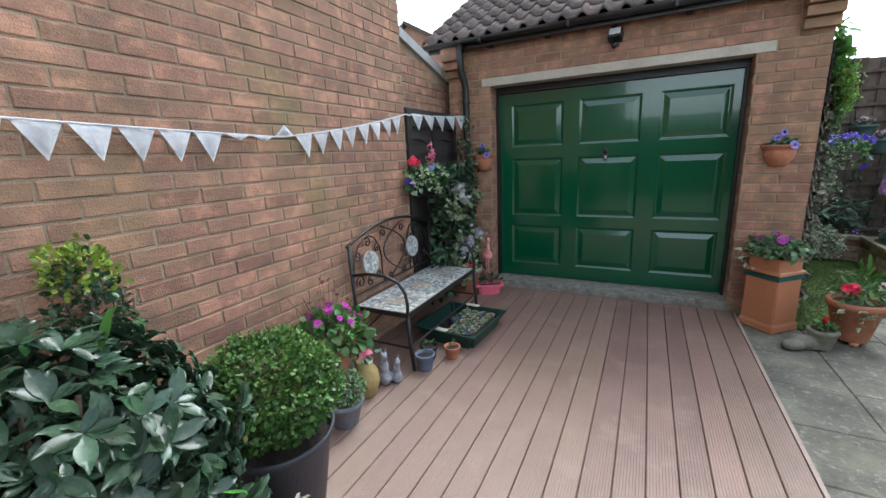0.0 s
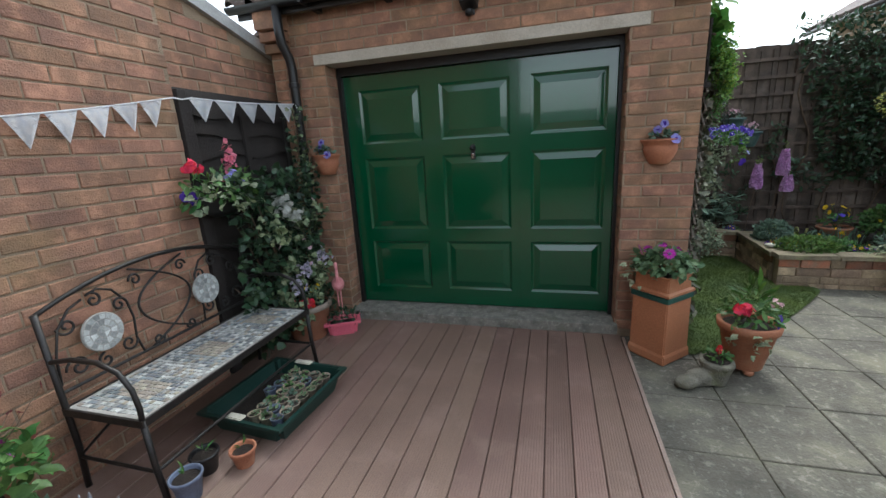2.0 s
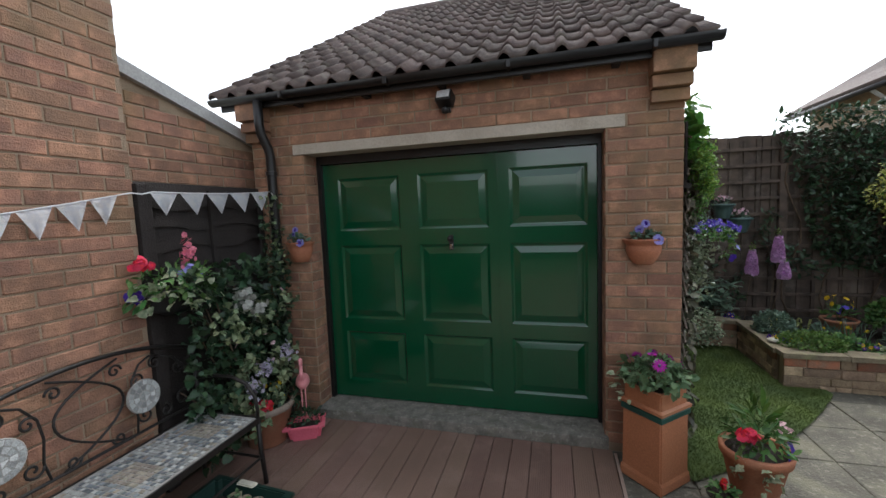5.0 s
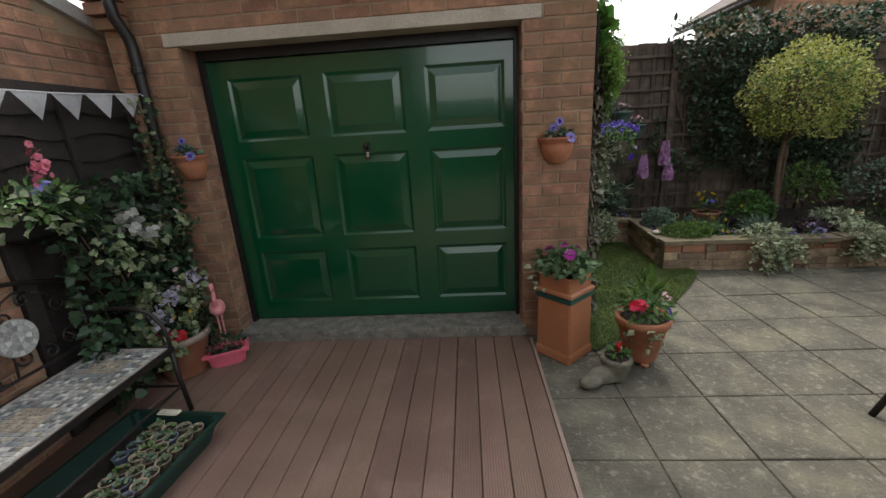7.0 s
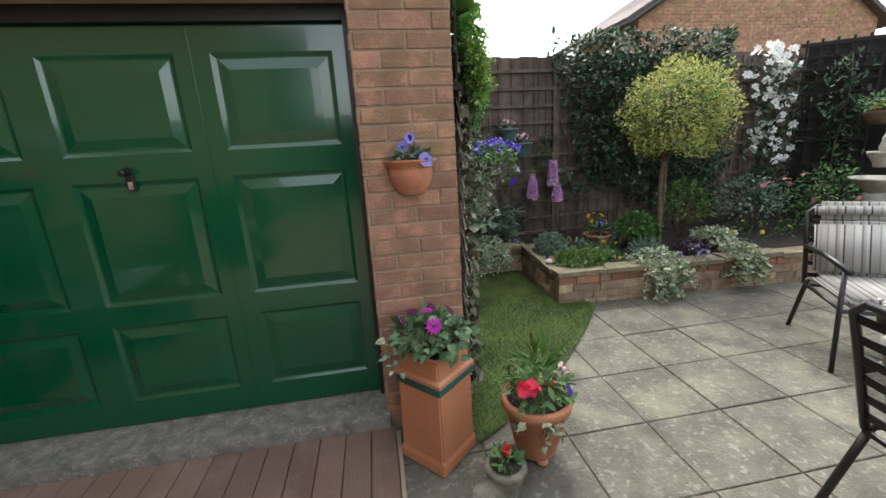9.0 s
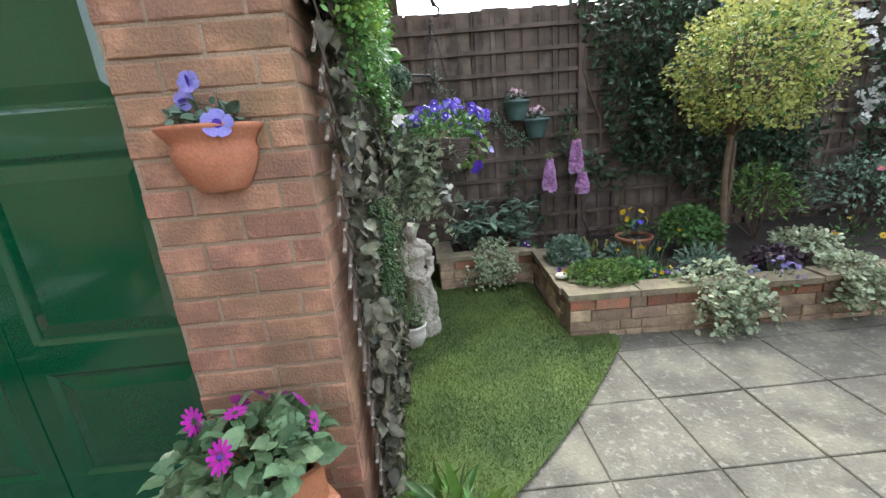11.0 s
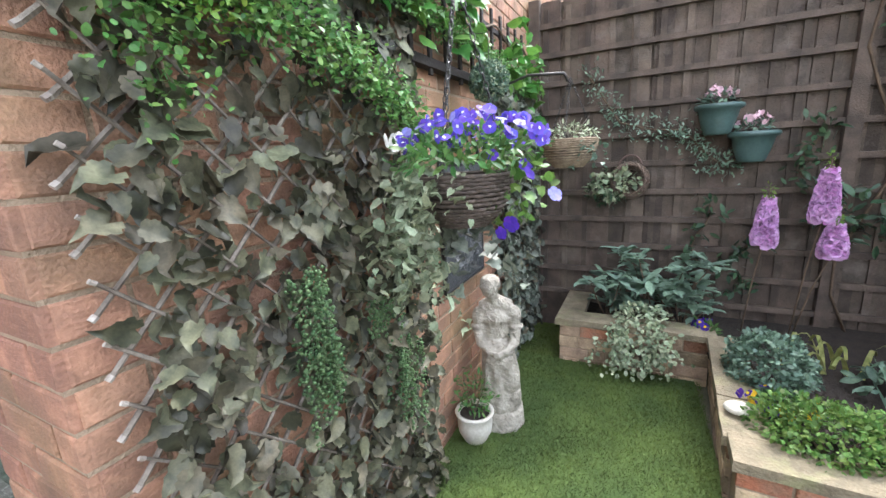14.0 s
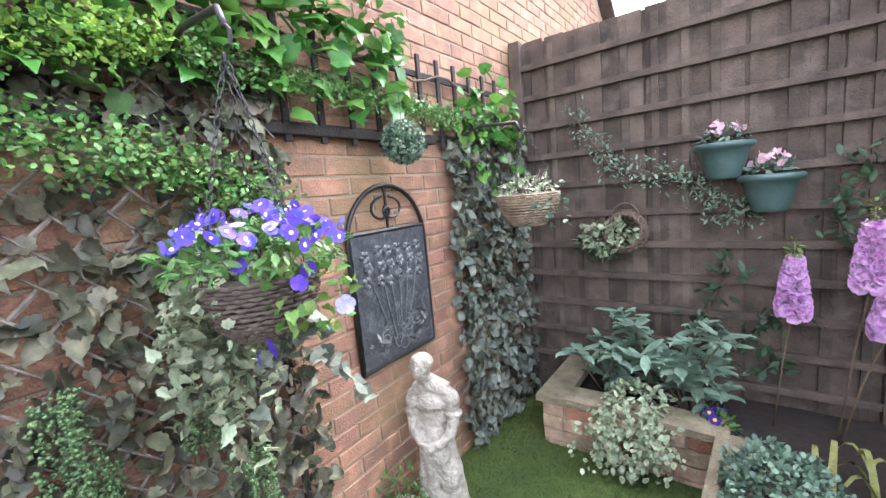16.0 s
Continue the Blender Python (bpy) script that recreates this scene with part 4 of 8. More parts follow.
# ---- bench ----
bench = thing("garden_bench", "black wrought-iron garden bench with a mosaic stone seat", "bench", 0, 0, 0)
BX0, BX1, BY0, BY1, SEAT = -1.875, -1.455, 2.07, 3.20, 0.405
MOSAIC = material("mosaic_stone", (0.46, 0.47, 0.45), 0.7, (0.30, 0.31, 0.30), 25, 120, 0.3, spread=0.5, source="island")
MOSAIC_T = material("tan_mosaic_stone", (0.34, 0.30, 0.24), 0.7, (0.25, 0.215, 0.165), 25, 120, 0.3, spread=0.35, source="island")
MOSAIC_B = material("slate_blue_mosaic_stone", (0.20, 0.235, 0.25), 0.6, (0.12, 0.14, 0.155), 25, 120, 0.3, spread=0.5, source="island")
GROUT = material("pale_grout", (0.42, 0.405, 0.37), 0.9, None, 20, 120, 0.3)
boxed("seat", (BX0, BY0, SEAT - 0.022, BX1, BY1, SEAT - 0.002), GROUT, bench, "pale mosaic slab seat")
r = random.Random(4)
ny, nx = 44, 16
chips = {"grey": bmesh.new(), "tan": bmesh.new(), "slate": bmesh.new()}
for i in range(ny):
    for j in range(nx):
        cy, cx = BY0 + 0.02 + (BY1 - BY0 - 0.04) * (i + 0.5) / ny, BX0 + 0.02 + (BX1 - BX0 - 0.04) * (j + 0.5) / nx
        u, v_ = ((cy - BY0) / (BY1 - BY0) * 3) % 1 - 0.5, (cx - BX0) / (BX1 - BX0) - 0.5
        away = max(abs(u) * 1.15, abs(v_))
        kind = "tan" if away < 0.20 else ("slate" if r.random() < (0.75 if 0.20 <= away < 0.27 else 0.42 if away < 0.42 else 0.15) else ("tan" if r.random() < 0.18 else "grey"))
        w, h = 0.5 * (BY1 - BY0 - 0.04) / ny * r.uniform(0.74, 0.95), 0.5 * (BX1 - BX0 - 0.04) / nx * r.uniform(0.74, 0.95)
        bm = chips[kind]
        vs = [bm.verts.new((cx + sx * h * r.uniform(0.7, 1.05), cy + sy * w * r.uniform(0.7, 1.05), SEAT + r.uniform(0, 0.0015))) for sx, sy in ((-1, -1), (1, -1), (1, 1), (-1, 1))]
        lo = [bm.verts.new((v.co.x, v.co.y, SEAT - 0.004)) for v in vs]
        bm.faces.new(vs)
        for k in range(4):
            bm.faces.new((vs[k], lo[k], lo[(k + 1) % 4], vs[(k + 1) % 4]))
for kind, mt, lb in (("grey", MOSAIC, "broken grey and cream mosaic tiles"), ("tan", MOSAIC_T, "tan mosaic squares"), ("slate", MOSAIC_B, "slate-blue mosaic chips")):
    tagged(part(kind + "_mosaic", chips[kind], mt, bench, lb), kind="stuff")
bm = bmesh.new()
for a in (BX0 - 0.012, BX1):
    box(bm, a, BY0 - 0.012, SEAT - 0.03, a + 0.012, BY1 + 0.012, SEAT + 0.002)
for a in (BY0 - 0.012, BY1):
    box(bm, BX0, a, SEAT - 0.03, BX1, a + 0.012, SEAT + 0.002)
part("seat_frame", bm, IRON, bench)
for y in (BY0, BY1):
    part("leg", tube(bmesh.new(), [(BX1, y, SEAT), (BX1 + 0.004, y, 0.2), (BX1 + 0.025, y, 0.0)], 0.013), IRON, bench, smooth=True)
    part("leg", tube(bmesh.new(), [(BX0 - 0.02, y, 0.83), (BX0 - 0.005, y, SEAT), (BX0, y, 0.2), (BX0 - 0.02, y, 0.0)], 0.013), IRON, bench, smooth=True)
    part("stretcher", tube(bmesh.new(), [(BX0, y, 0.16), (BX1, y, 0.16)], 0.008), IRON, bench)
    part("brace", tube(bmesh.new(), [(BX0, y, 0.17), (BX0 + 0.2, y + (0.1 if y < 2.5 else -0.1), SEAT - 0.02)], 0.006), IRON, bench)
    arm = [(BX0 - 0.012, y, 0.62), (BX0 + 0.12, y, 0.645), (BX0 + 0.26, y, 0.645), (BX1 - 0.06, y, 0.61), (BX1 - 0.01, y, 0.54), (BX1 + 0.004, y, 0.46), (BX1, y, SEAT)]
    part("armrest", tube(bmesh.new(), arm, 0.011), IRON, bench, smooth=True)
part("stretcher", tube(bmesh.new(), [(BX1 + 0.004, BY0, 0.16), (BX1 + 0.004, BY1, 0.16)], 0.008), IRON, bench)


def back_x(z):
    return BX0 - 0.005 - 0.035 * (z - SEAT) / 0.42


def curl(y, z, rad, a0, a1, shrink=0.15, n=18):
    """A scroll in the plane of the bench back."""
    out = []
    for i in range(n + 1):
        q = i / n
        a = radians(a0 + (a1 - a0) * q)
        rr = rad * (1 - (1 - shrink) * q)
        out.append((back_x(z + rr * math.sin(a)), y + rr * math.cos(a), z + rr * math.sin(a)))
    return out


YM, H2 = (BY0 + BY1) / 2, (BY1 - BY0) / 2
part("top_rail", tube(bmesh.new(), [(back_x(0.81), YM + H2 * q, 0.815 + 0.115 * (1 - q * q)) for q in [i / 10 - 1 for i in range(21)]], 0.011), IRON, bench, smooth=True)
part("lower_rail", tube(bmesh.new(), [(back_x(0.47), BY0, 0.47), (back_x(0.47), BY1, 0.47)], 0.008), IRON, bench)
for q in (-1, 1):
    sweep = [(back_x(z), YM + q * (0.15 - 0.30 * w * w), z) for w, z in [(i / 9 - 1, 0.47 + 0.225 * i / 9) for i in range(10)] + [(i / 9, 0.695 + 0.20 * i / 9) for i in range(1, 10)]]
    arch = [(back_x(z), YM + q * y_, z) for y_, z in ((0.19, 0.475), (0.205, 0.56), (0.19, 0.66), (0.20, 0.75), (0.25, 0.825), (0.31, 0.85), (0.36, 0.835))]
    hoop = [(back_x(z), YM + q * y_, z) for y_, z in ((0.55, 0.50), (0.535, 0.62), (0.50, 0.73), (0.44, 0.80), (0.38, 0.825))]
    for pts in (sweep, arch, hoop, curl(YM + q * 0.10, 0.50, 0.032, 180 if q > 0 else 0, (180 if q > 0 else 0) + q * 430, 0.2), curl(YM + q * 0.13, 0.835, 0.034, 0 if q > 0 else 180, (0 if q > 0 else 180) + q * 430, 0.2),
                curl(YM + q * 0.235, 0.745, 0.036, 180 if q > 0 else 0, (180 if q > 0 else 0) - q * 430, 0.2), curl(YM + q * 0.245, 0.55, 0.040, 180 if q > 0 else 0, (180 if q > 0 else 0) + q * 430, 0.2),
                curl(YM + q * 0.335, 0.805, 0.034, 90, 90 + q * 430, 0.2), curl(YM + q * 0.47, 0.545, 0.050, 0 if q > 0 else 180, (0 if q > 0 else 180) + q * 450, 0.2), curl(YM + q * 0.465, 0.735, 0.040, 0 if q > 0 else 180, (0 if q > 0 else 180) - q * 430, 0.2), curl(YM + q * 0.36, 0.52, 0.036, 90, 90 - q * 430, 0.2)):
        part("scroll", tube(bmesh.new(), pts, 0.006, 6), IRON, bench, smooth=True)
    yc, zc = YM - 0.052 + q * 0.294, 0.655
    m = pose(back_x(zc) + 0.012, yc, zc, 0, 85, 0)
    med = part("medallion", turned(bmesh.new(), [(0.087, -0.008), (0.09, -0.004), (0.09, 0.004), (0.087, 0.008)], 32, m), GROUT, bench, "round pale mosaic medallion")
    bm = bmesh.new()
    for ringn, (ra, rb, cnt) in enumerate(((0.062, 0.084, 18), (0.032, 0.058, 11), (0.0, 0.028, 4))):
        for i in range(cnt):
            a, b = 2 * math.pi * (i + 0.06) / cnt, 2 * math.pi * (i + 0.94) / cnt
            bm.faces.new([bm.verts.new(m @ Vector((rr * math.cos(t), rr * math.sin(t), 0.0095))) for rr, t in ((ra, a), (rb, a), (rb, b), (ra, b))])
    tagged(part("mosaic", bm, MOSAIC, med, "grey mosaic chips"), kind="stuff")

# ---- seed tray and small pots ----
tray = thing("seed_tray", "dark green plastic tray filled with seedling pots", "tray", -1.385, 2.745, 0, -4)


def tray_body(w, d, h, flare, th):
    bm = bmesh.new()
    loops = []
    for e, z in ((0, 0), (flare, h), (flare + 0.018, h), (flare + 0.018, h - 0.015), (flare - th, h - 0.004), (-th, th)):
        loops.append([bm.verts.new((sx * (w + e), sy * (d + e), z)) for sx, sy in ((-1, -1), (1, -1), (1, 1), (-1, 1))])
    for a, b in zip(loops, loops[1:]):
        for k in range(4):
            bm.faces.new((a[k], a[(k + 1) % 4], b[(k + 1) % 4], b[k]))
    bm.faces.new(loops[0]), bm.faces.new(loops[-1])
    bmesh.ops.bevel(bm, geom=[e for e in bm.edges if abs(e.verts[0].co.z - e.verts[1].co.z) > 0.05], offset=0.025, segments=4, affect="EDGES")
    return bm


part("tray_body", tray_body(0.215, 0.245, 0.12, 0.035, 0.006), TRAYG, tray, smooth=False)
for y in (-0.275, 0.27):
    bm = bmesh.new()
    box(bm, -0.06, -0.022, -0.004, 0.06, 0.022, 0.006)
    bmesh.ops.bevel(bm, geom=bm.edges[:], offset=0.006, segments=2, affect="EDGES")
    part("handle", bm, CREAM, tray, "cream handle grip", m=pose(-0.03, y, 0.128, 0, 0, 0))
bm = bmesh.new()
box(bm, -0.21, -0.24, 0.03, 0.21, 0.24, 0.045)
part("compost", bm, SOIL, tray)
g = G(11)
FIBRE = material("fibre_pot", (0.36, 0.30, 0.22), 0.9, (0.22, 0.175, 0.12), 30, 120, 0.5, spread=0.3, source="object")
for i in range(4):
    for j in range(7):
        if i == 0 and j < 3:
            continue
        x, y = -0.058 + 0.074 * i + g.uniform(-0.005, 0.005), -0.198 + 0.067 * j + g.uniform(-0.004, 0.004)
        pt = part("seedling_pot", turned(bmesh.new(), [(0.024, 0), (0.033, 0.05), (0.036, 0.052), (0.034, 0.056), (0.030, 0.050), (0.028, 0.040)], 14, cap=False), (FIBRE, FIBRE, BLUEPOT, FIBRE)[int(g.integers(4))], tray, smooth=True, m=pose(x, y, 0.046, g.uniform(-6, 6), g.uniform(-6, 6), 0))
        part("soil", turned(bmesh.new(), [(0.0, 0.0), (0.030, 0.0), (0.030, 0.004), (0.0, 0.006)], 10, pose(0, 0, 0.038)), SOIL, pt)
        leaves("seedling", pt, ROUND, blob(14, (0, 0, 0.05), (0.022, 0.022, 0.014), g, 0.3, 0, -0.2), 0.02, (L_MID, L_GREY, L_PALE)[int(g.integers(3))], g, 0.8)

for name, label, x, y, ra, rb, h, mat in (("blue_pot", "small slate-blue plastic pot with a seedling", -1.37, 2.12, 0.045, 0.062, 0.115, BLUEPOT), ("black_pot", "small black plastic pot beside the bench", -1.42, 2.26, 0.045, 0.06, 0.10, BLACK), ("terracotta_pot", "small orange terracotta pot with a seedling", -1.27, 2.33, 0.04, 0.055, 0.09, TERRA)):
    p = potted(name, label, x, y, 0, rimmed(ra, rb, h, 0.005, 0.006, 0.02), mat, rb - 0.008, h - 0.02)
    g = G(int(x * -100))
    leaves("seedling", p, LANCE, blob(5, (0, 0, h), (0.015, 0.015, 0.02), g, 0.3, 0, 0.1), 0.05, L_MID, g, 0.3, -0.4)

# ---- bunting ----
bunting = thing("bunting", "string of white fabric pennants along the brick wall", "bunting", 0, 0, 0)


def line_at(q):
    """The string from the house end to the drainpipe; q from 0 to 1."""
    pts = [(-1.93, -1.2, 1.68), (-1.93, 1.65, 1.535), (-1.925, 2.98, 1.75), (-1.93, 3.05, 1.755), (-1.80, 3.90, 1.78)]
    seg = [0.0, 0.56, 0.83, 0.845, 1.0]
    for i in range(4):
        if q <= seg[i + 1]:
            a = (q - seg[i]) / (seg[i + 1] - seg[i])
            p = Vector(pts[i]).lerp(Vector(pts[i + 1]), a)
            p.z -= 0.02 * math.sin(a * math.pi) if i < 2 else 0.012 * math.sin(a * math.pi)
            return p
    return Vector(pts[-1])


part("string", tube(bmesh.new(), [line_at(i / 80) for i in range(81)] + [(-1.76, 3.90, 1.72)], 0.004, 6), CLOTH, bunting)
r = random.Random(12)
q = 0.0
while q < 0.985:
    step = 0.029 if q < 0.83 else 0.0305
    if 0.83 - step < q < 0.845:
        q = 0.846
        continue
    a, b = line_at(q + 0.0005), line_at(q + step - 0.0015)
    flip = 1.30 < a.y < 1.72
    out = Vector((1, 0, 0)) if q < 0.84 else Vector((0.9, -0.4, 0)).normalized()
    tip = (a + b) / 2 + Vector((0, 0, -0.135 if not flip else (0.06 if r.random() < 0.5 else -0.03))) + out * r.uniform(0.005, 0.03) + (b - a) * r.uniform(-0.12, 0.12)
    bm = bmesh.new()
    rows_v = []
    for k in range(6):
        f_ = k / 5
        p, s_ = a.lerp(tip, f_), b.lerp(tip, f_)
        bulge = out * (0.012 * math.sin(f_ * 3.1) * r.uniform(0.5, 1.2))
        rows_v.append([bm.verts.new(p.lerp(s_, w / 3) + bulge * (1 if w in (1, 2) else 0.3)) for w in range(4)])
    for u, v in zip(rows_v, rows_v[1:]):
        for w in range(3):
            bm.faces.new((u[w], u[w + 1], v[w + 1], v[w]))
    bmesh.ops.solidify(bm, geom=bm.faces[:], thickness=0.0015)
    part("pennant", bm, CLOTH, bunting, smooth=True)
    q += step

# ---- planted corner by the garage ----
panel = tagged(new("lap_fence_panel"), "black wavy-edged lap fence panel between house and garage", "fence panel")
panel.matrix_basis = pose(-1.985, 3.0, 0)
r = random.Random(6)
for k in range(14):
    bm = bmesh.new()
    n = 12
    lo, hi = [], []
    for i in range(n + 1):
        y = 0.02 + 0.97 * i / n
        lo.append((y, 0.04 + k * 0.125 + 0.02 * math.sin(i * 0.9 + k * 2.1) + r.uniform(-0.004, 0.004)))
        hi.append((y, 0.04 + k * 0.125 + 0.15))
    va = [bm.verts.new((0.02, y, z)) for y, z in lo] + [bm.verts.new((0.0, y, z)) for y, z in hi]
    vb = [bm.verts.new((0.008, y, z)) for y, z in lo] + [bm.verts.new((-0.01, y, z)) for y, z in hi]
    m_ = n + 1
    for i in range(n):
        bm.faces.new((va[i], va[i + 1], va[m_ + i + 1], va[m_ + i]))
        bm.faces.new((vb[i], vb[m_ + i], vb[m_ + i + 1], vb[i + 1]))
        bm.faces.new((va[i], vb[i], vb[i + 1], va[i + 1]))
    part("lap_board", bm, DARKWOOD, panel)
for y in (0.03, 0.5, 0.96):
    boxed("batten", (0.018, y - 0.02, 0, 0.04, y + 0.02, 1.78), DARKWOOD, panel, "", 0.003)
boxed("post", (-0.05, -0.005, 0, 0.05, 0.075, 1.80), DARKWOOD, panel, "dark upright post", 0.006)

ivyc = thing("variegated_ivy", "bushy variegated ivy with pale roses climbing the dark fence", "climbing plant", -1.80, 3.48, 0)
g = G(21)
stems("branches", ivyc, (0.05, 0.1, 0.05), [(g.uniform(-0.15, 0.05), g.uniform(-0.4, 0.4), g.uniform(0.4, 1.3)) for _ in range(14)], 0.007, TWIG)
s = (np.stack([0.02 + 0.14 * (g.random(1300) - 0.4), np.clip(g.normal(size=1300) * 0.26, -0.4, 0.42), 0.12 + g.random(1300) * 1.2], 1), unit(np.stack([np.ones(1300), g.normal(size=1300) * 0.5 - 0.5, g.normal(size=1300) * 0.5], 1)))
leaves("dark_leaves", ivyc, IVY, s, 0.05, L_CLIMB, g)
hub = np.stack([0.08 + 0.10 * g.random(26), g.normal(size=26) * 0.17 - 0.05, 0.22 + g.random(26) * 0.78], 1)
s = (np.repeat(hub, 18, 0) + g.normal(size=(468, 3)) * np.array((0.025, 0.05, 0.045)), unit(np.stack([np.ones(468), g.normal(size=468) * 0.5 - 0.6, g.normal(size=468) * 0.5], 1)))
leaves("variegated_leaves", ivyc, IVY, s, 0.042, L_VARD, g, label="cream-edged ivy leaves")
F_CREAM = flower_mat("faded_white_petal", (0.46, 0.47, 0.42))
c = np.array([(0.13, -0.05, 1.02), (0.14, 0.03, 0.98), (0.12, -0.08, 1.1)])
pp = np.repeat(c, 22, 0) + g.normal(size=(66, 3)) * 0.028
blooms("roses", ivyc, VIOLA, (pp, unit(pp - np.repeat(c, 22, 0) + 1e-4)), 0.021, F_CREAM, g, "pale white rose heads")
F_HYD = flower_mat("hydrangea_petal", (0.52, 0.48, 0.60))
for c in ((0.20, 0.0, 0.60), (0.22, 0.18, 0.64), (0.2, -0.12, 0.52)):
    pp = np.array(c) + g.normal(size=(34, 3)) * 0.026
    blooms("hydrangea_head", ivyc, PETAL4, (pp, unit(pp - np.array(c) + 1e-4)), 0.015, F_HYD, g, "pale lilac hydrangea head")
s = (np.array((0.16, 0.02, 0.8)) + g.normal(size=(6, 3)) * np.array((0.03, 0.2, 0.12)), unit(g.normal(size=(6, 3)) + np.array((1, -0.5, 0))))
blooms("small_flowers", ivyc, VIOLA, s, 0.015, F_PALE, g, "small dusky pink flowers")

trail = thing("trailing_ivy", "thin ivy strands climbing the black drainpipe", "climbing plant", -1.78, 3.87, 0)
g = G(22)
t_ = g.random(300)
s = (np.stack([g.normal(size=300) * 0.05, g.normal(size=300) * 0.03 - 0.02, 0.3 + t_ * 1.45], 1), unit(np.stack([g.normal(size=300), -np.ones(300), g.normal(size=300)], 1)))
leaves("leaves", trail, IVY, s, 0.036, L_CLIMB, g)
s = (s[0][:120] + np.array((0.03, -0.01, 0)), s[1][:120])
leaves("pale_leaves", trail, IVY, s, 0.032, L_VARD, g)
part("stem", tube(bmesh.new(), [(0.02 * math.sin(z * 9), -0.045, z) for z in [0.02 + 0.09 * i for i in range(20)]], 0.004, 5), TWIG, trail)

trough = thing("wall_planter", "black wall trough with pink, red and blue flowers", "planter", -1.86, 3.10, 0)
part("trough_body", turned(bmesh.new(), [(0.05, 1.06), (0.11, 1.10), (0.135, 1.18), (0.14, 1.19), (0.125, 1.185)], 20, Matrix.Diagonal((0.75, 1.5, 1, 1))), BLACK, trough, smooth=True)
g = G(23)
leaves("leaves", trough, OVAL, blob(200, (0.02, 0, 1.22), (0.14, 0.27, 0.12), g, 0.3, 0.3, -0.6), 0.055, L_MID, g)
leaves("pale_leaves", trough, IVY, blob(90, (0.05, 0, 1.17), (0.14, 0.27, 0.12), g, 0.5, 0.3, -0.8), 0.045, L_VAR, g)
for name, c, k, sz, mt, lb in (("red_flowers", (0.02, -0.20, 1.37), 26, 0.02, F_RED, "coral red geranium head"), ("pink_spike", (0.04, 0.06, 1.41), 34, 0.017, F_PINK, "pink flower spike"), ("blue_flowers", (0.08, 0.03, 1.29), 14, 0.02, F_LIL, "pale blue violas"), ("violas", (0.03, -0.24, 1.20), 8, 0.03, F_VIO, "dark violet violas")):
    sp = np.array((0.018, 0.022, 0.05 if "spike" in name else 0.015))
    pp = np.array(c) + g.normal(size=(k, 3)) * sp
    blooms(name, trough, VIOLA, (pp, unit(pp - np.array(c) + np.array((0.02, -0.02, 0.01)))), sz, mt, g, lb)

barrel = potted("planter_tub", "round terracotta tub with red and yellow flowers", -1.74, 3.60, 0, [(0.125, 0), (0.13, 0.01), (0.175, 0.24), (0.185, 0.245), (0.19, 0.28), (0.185, 0.285), (0.172, 0.28), (0.165, 0.25)], TERRA_D, 0.165, 0.26)
part("rim", turned(bmesh.new(), [(0.184, 0.246), (0.194, 0.25), (0.197, 0.283), (0.190, 0.291), (0.174, 0.291), (0.170, 0.28)], 32, cap=False), material("pale_clay", (0.33, 0.27, 0.22), 0.8, (0.24, 0.18, 0.14), 9, 90, 0.3), barrel, "pale weathered rim", True)
g = G(24)
leaves("leaves", barrel, OVAL, blob(190, (0, 0, 0.31), (0.18, 0.18, 0.11), g, 0.4, 0.3, -0.1), 0.05, L_CLIMB, g)
for c, k, mt, lb, nm in (((0.10, -0.13, 0.33), 24, F_RED, "bright red flower head", "red_flowers"), ((0.08, 0.04, 0.37), 16, F_YEL, "small yellow flowers", "yellow_flowers"), ((-0.03, -0.08, 0.42), 10, F_WHITE, "small white flowers", "white_flowers")):
    pp = np.array(c) + g.normal(size=(k, 3)) * 0.03
    blooms(nm, barrel, VIOLA, (pp, unit(pp - np.array(c) + np.array((0.01, -0.02, 0.03)))), 0.019, mt, g, lb)

pink = thing("pink_trough", "pink plastic trough with small dark green plants", "planter", -1.50, 3.70, 0, 28)
part("trough_body", tray_body(0.105, 0.055, 0.11, 0.018, 0.004), PINKPOT, pink)
boxed("soil", (-0.10, -0.05, 0.07, 0.10, 0.05, 0.085), SOIL, pink)
g = G(25)
leaves("leaves", pink, OVAL, blob(110, (0, 0, 0.13), (0.14, 0.08, 0.07), g, 0.3, 0.3, -0.3), 0.04, L_CLIMB, g)

figure("flamingo_ornament", "pink flamingo garden ornament on thin legs", "ornament", -1.53, 3.75, 0.06, -60,
       [(0, 0, 0.33, 0.078, 0.05, 0.055), ([(-0.05, 0, 0.34), (-0.12, 0, 0.29)], [0.035, 0.012]), ([(0.05, 0, 0.35), (0.075, 0, 0.41), (0.05, 0, 0.46), (0.06, 0, 0.51), (0.085, 0, 0.515)], [0.02, 0.014, 0.012, 0.014, 0.017]), ([(0.09, 0, 0.515), (0.115, 0, 0.495), (0.118, 0, 0.475)], [0.011, 0.008, 0.004]),
        ([(0.0, 0.012, 0.3), (0.005, 0.012, 0.16), (0, 0.012, 0.0)], [0.007, 0.006, 0.006]), ([(0.01, -0.012, 0.3), (0.02, -0.012, 0.16), (0.01, -0.012, 0.0)], [0.007, 0.006, 0.006])], FLAM, 0.006)

# ---- pots on and by the garage front ----
HALF = [(q * 1.06, z) for q, z in [(0.03, 0.0), (0.05, 0.002), (0.057, 0.008), (0.078, 0.042), (0.092, 0.078), (0.096, 0.10), (0.092, 0.114), (0.096, 0.124), (0.108, 0.142), (0.116, 0.151), (0.114, 0.158), (0.10, 0.158), (0.09, 0.14)]]


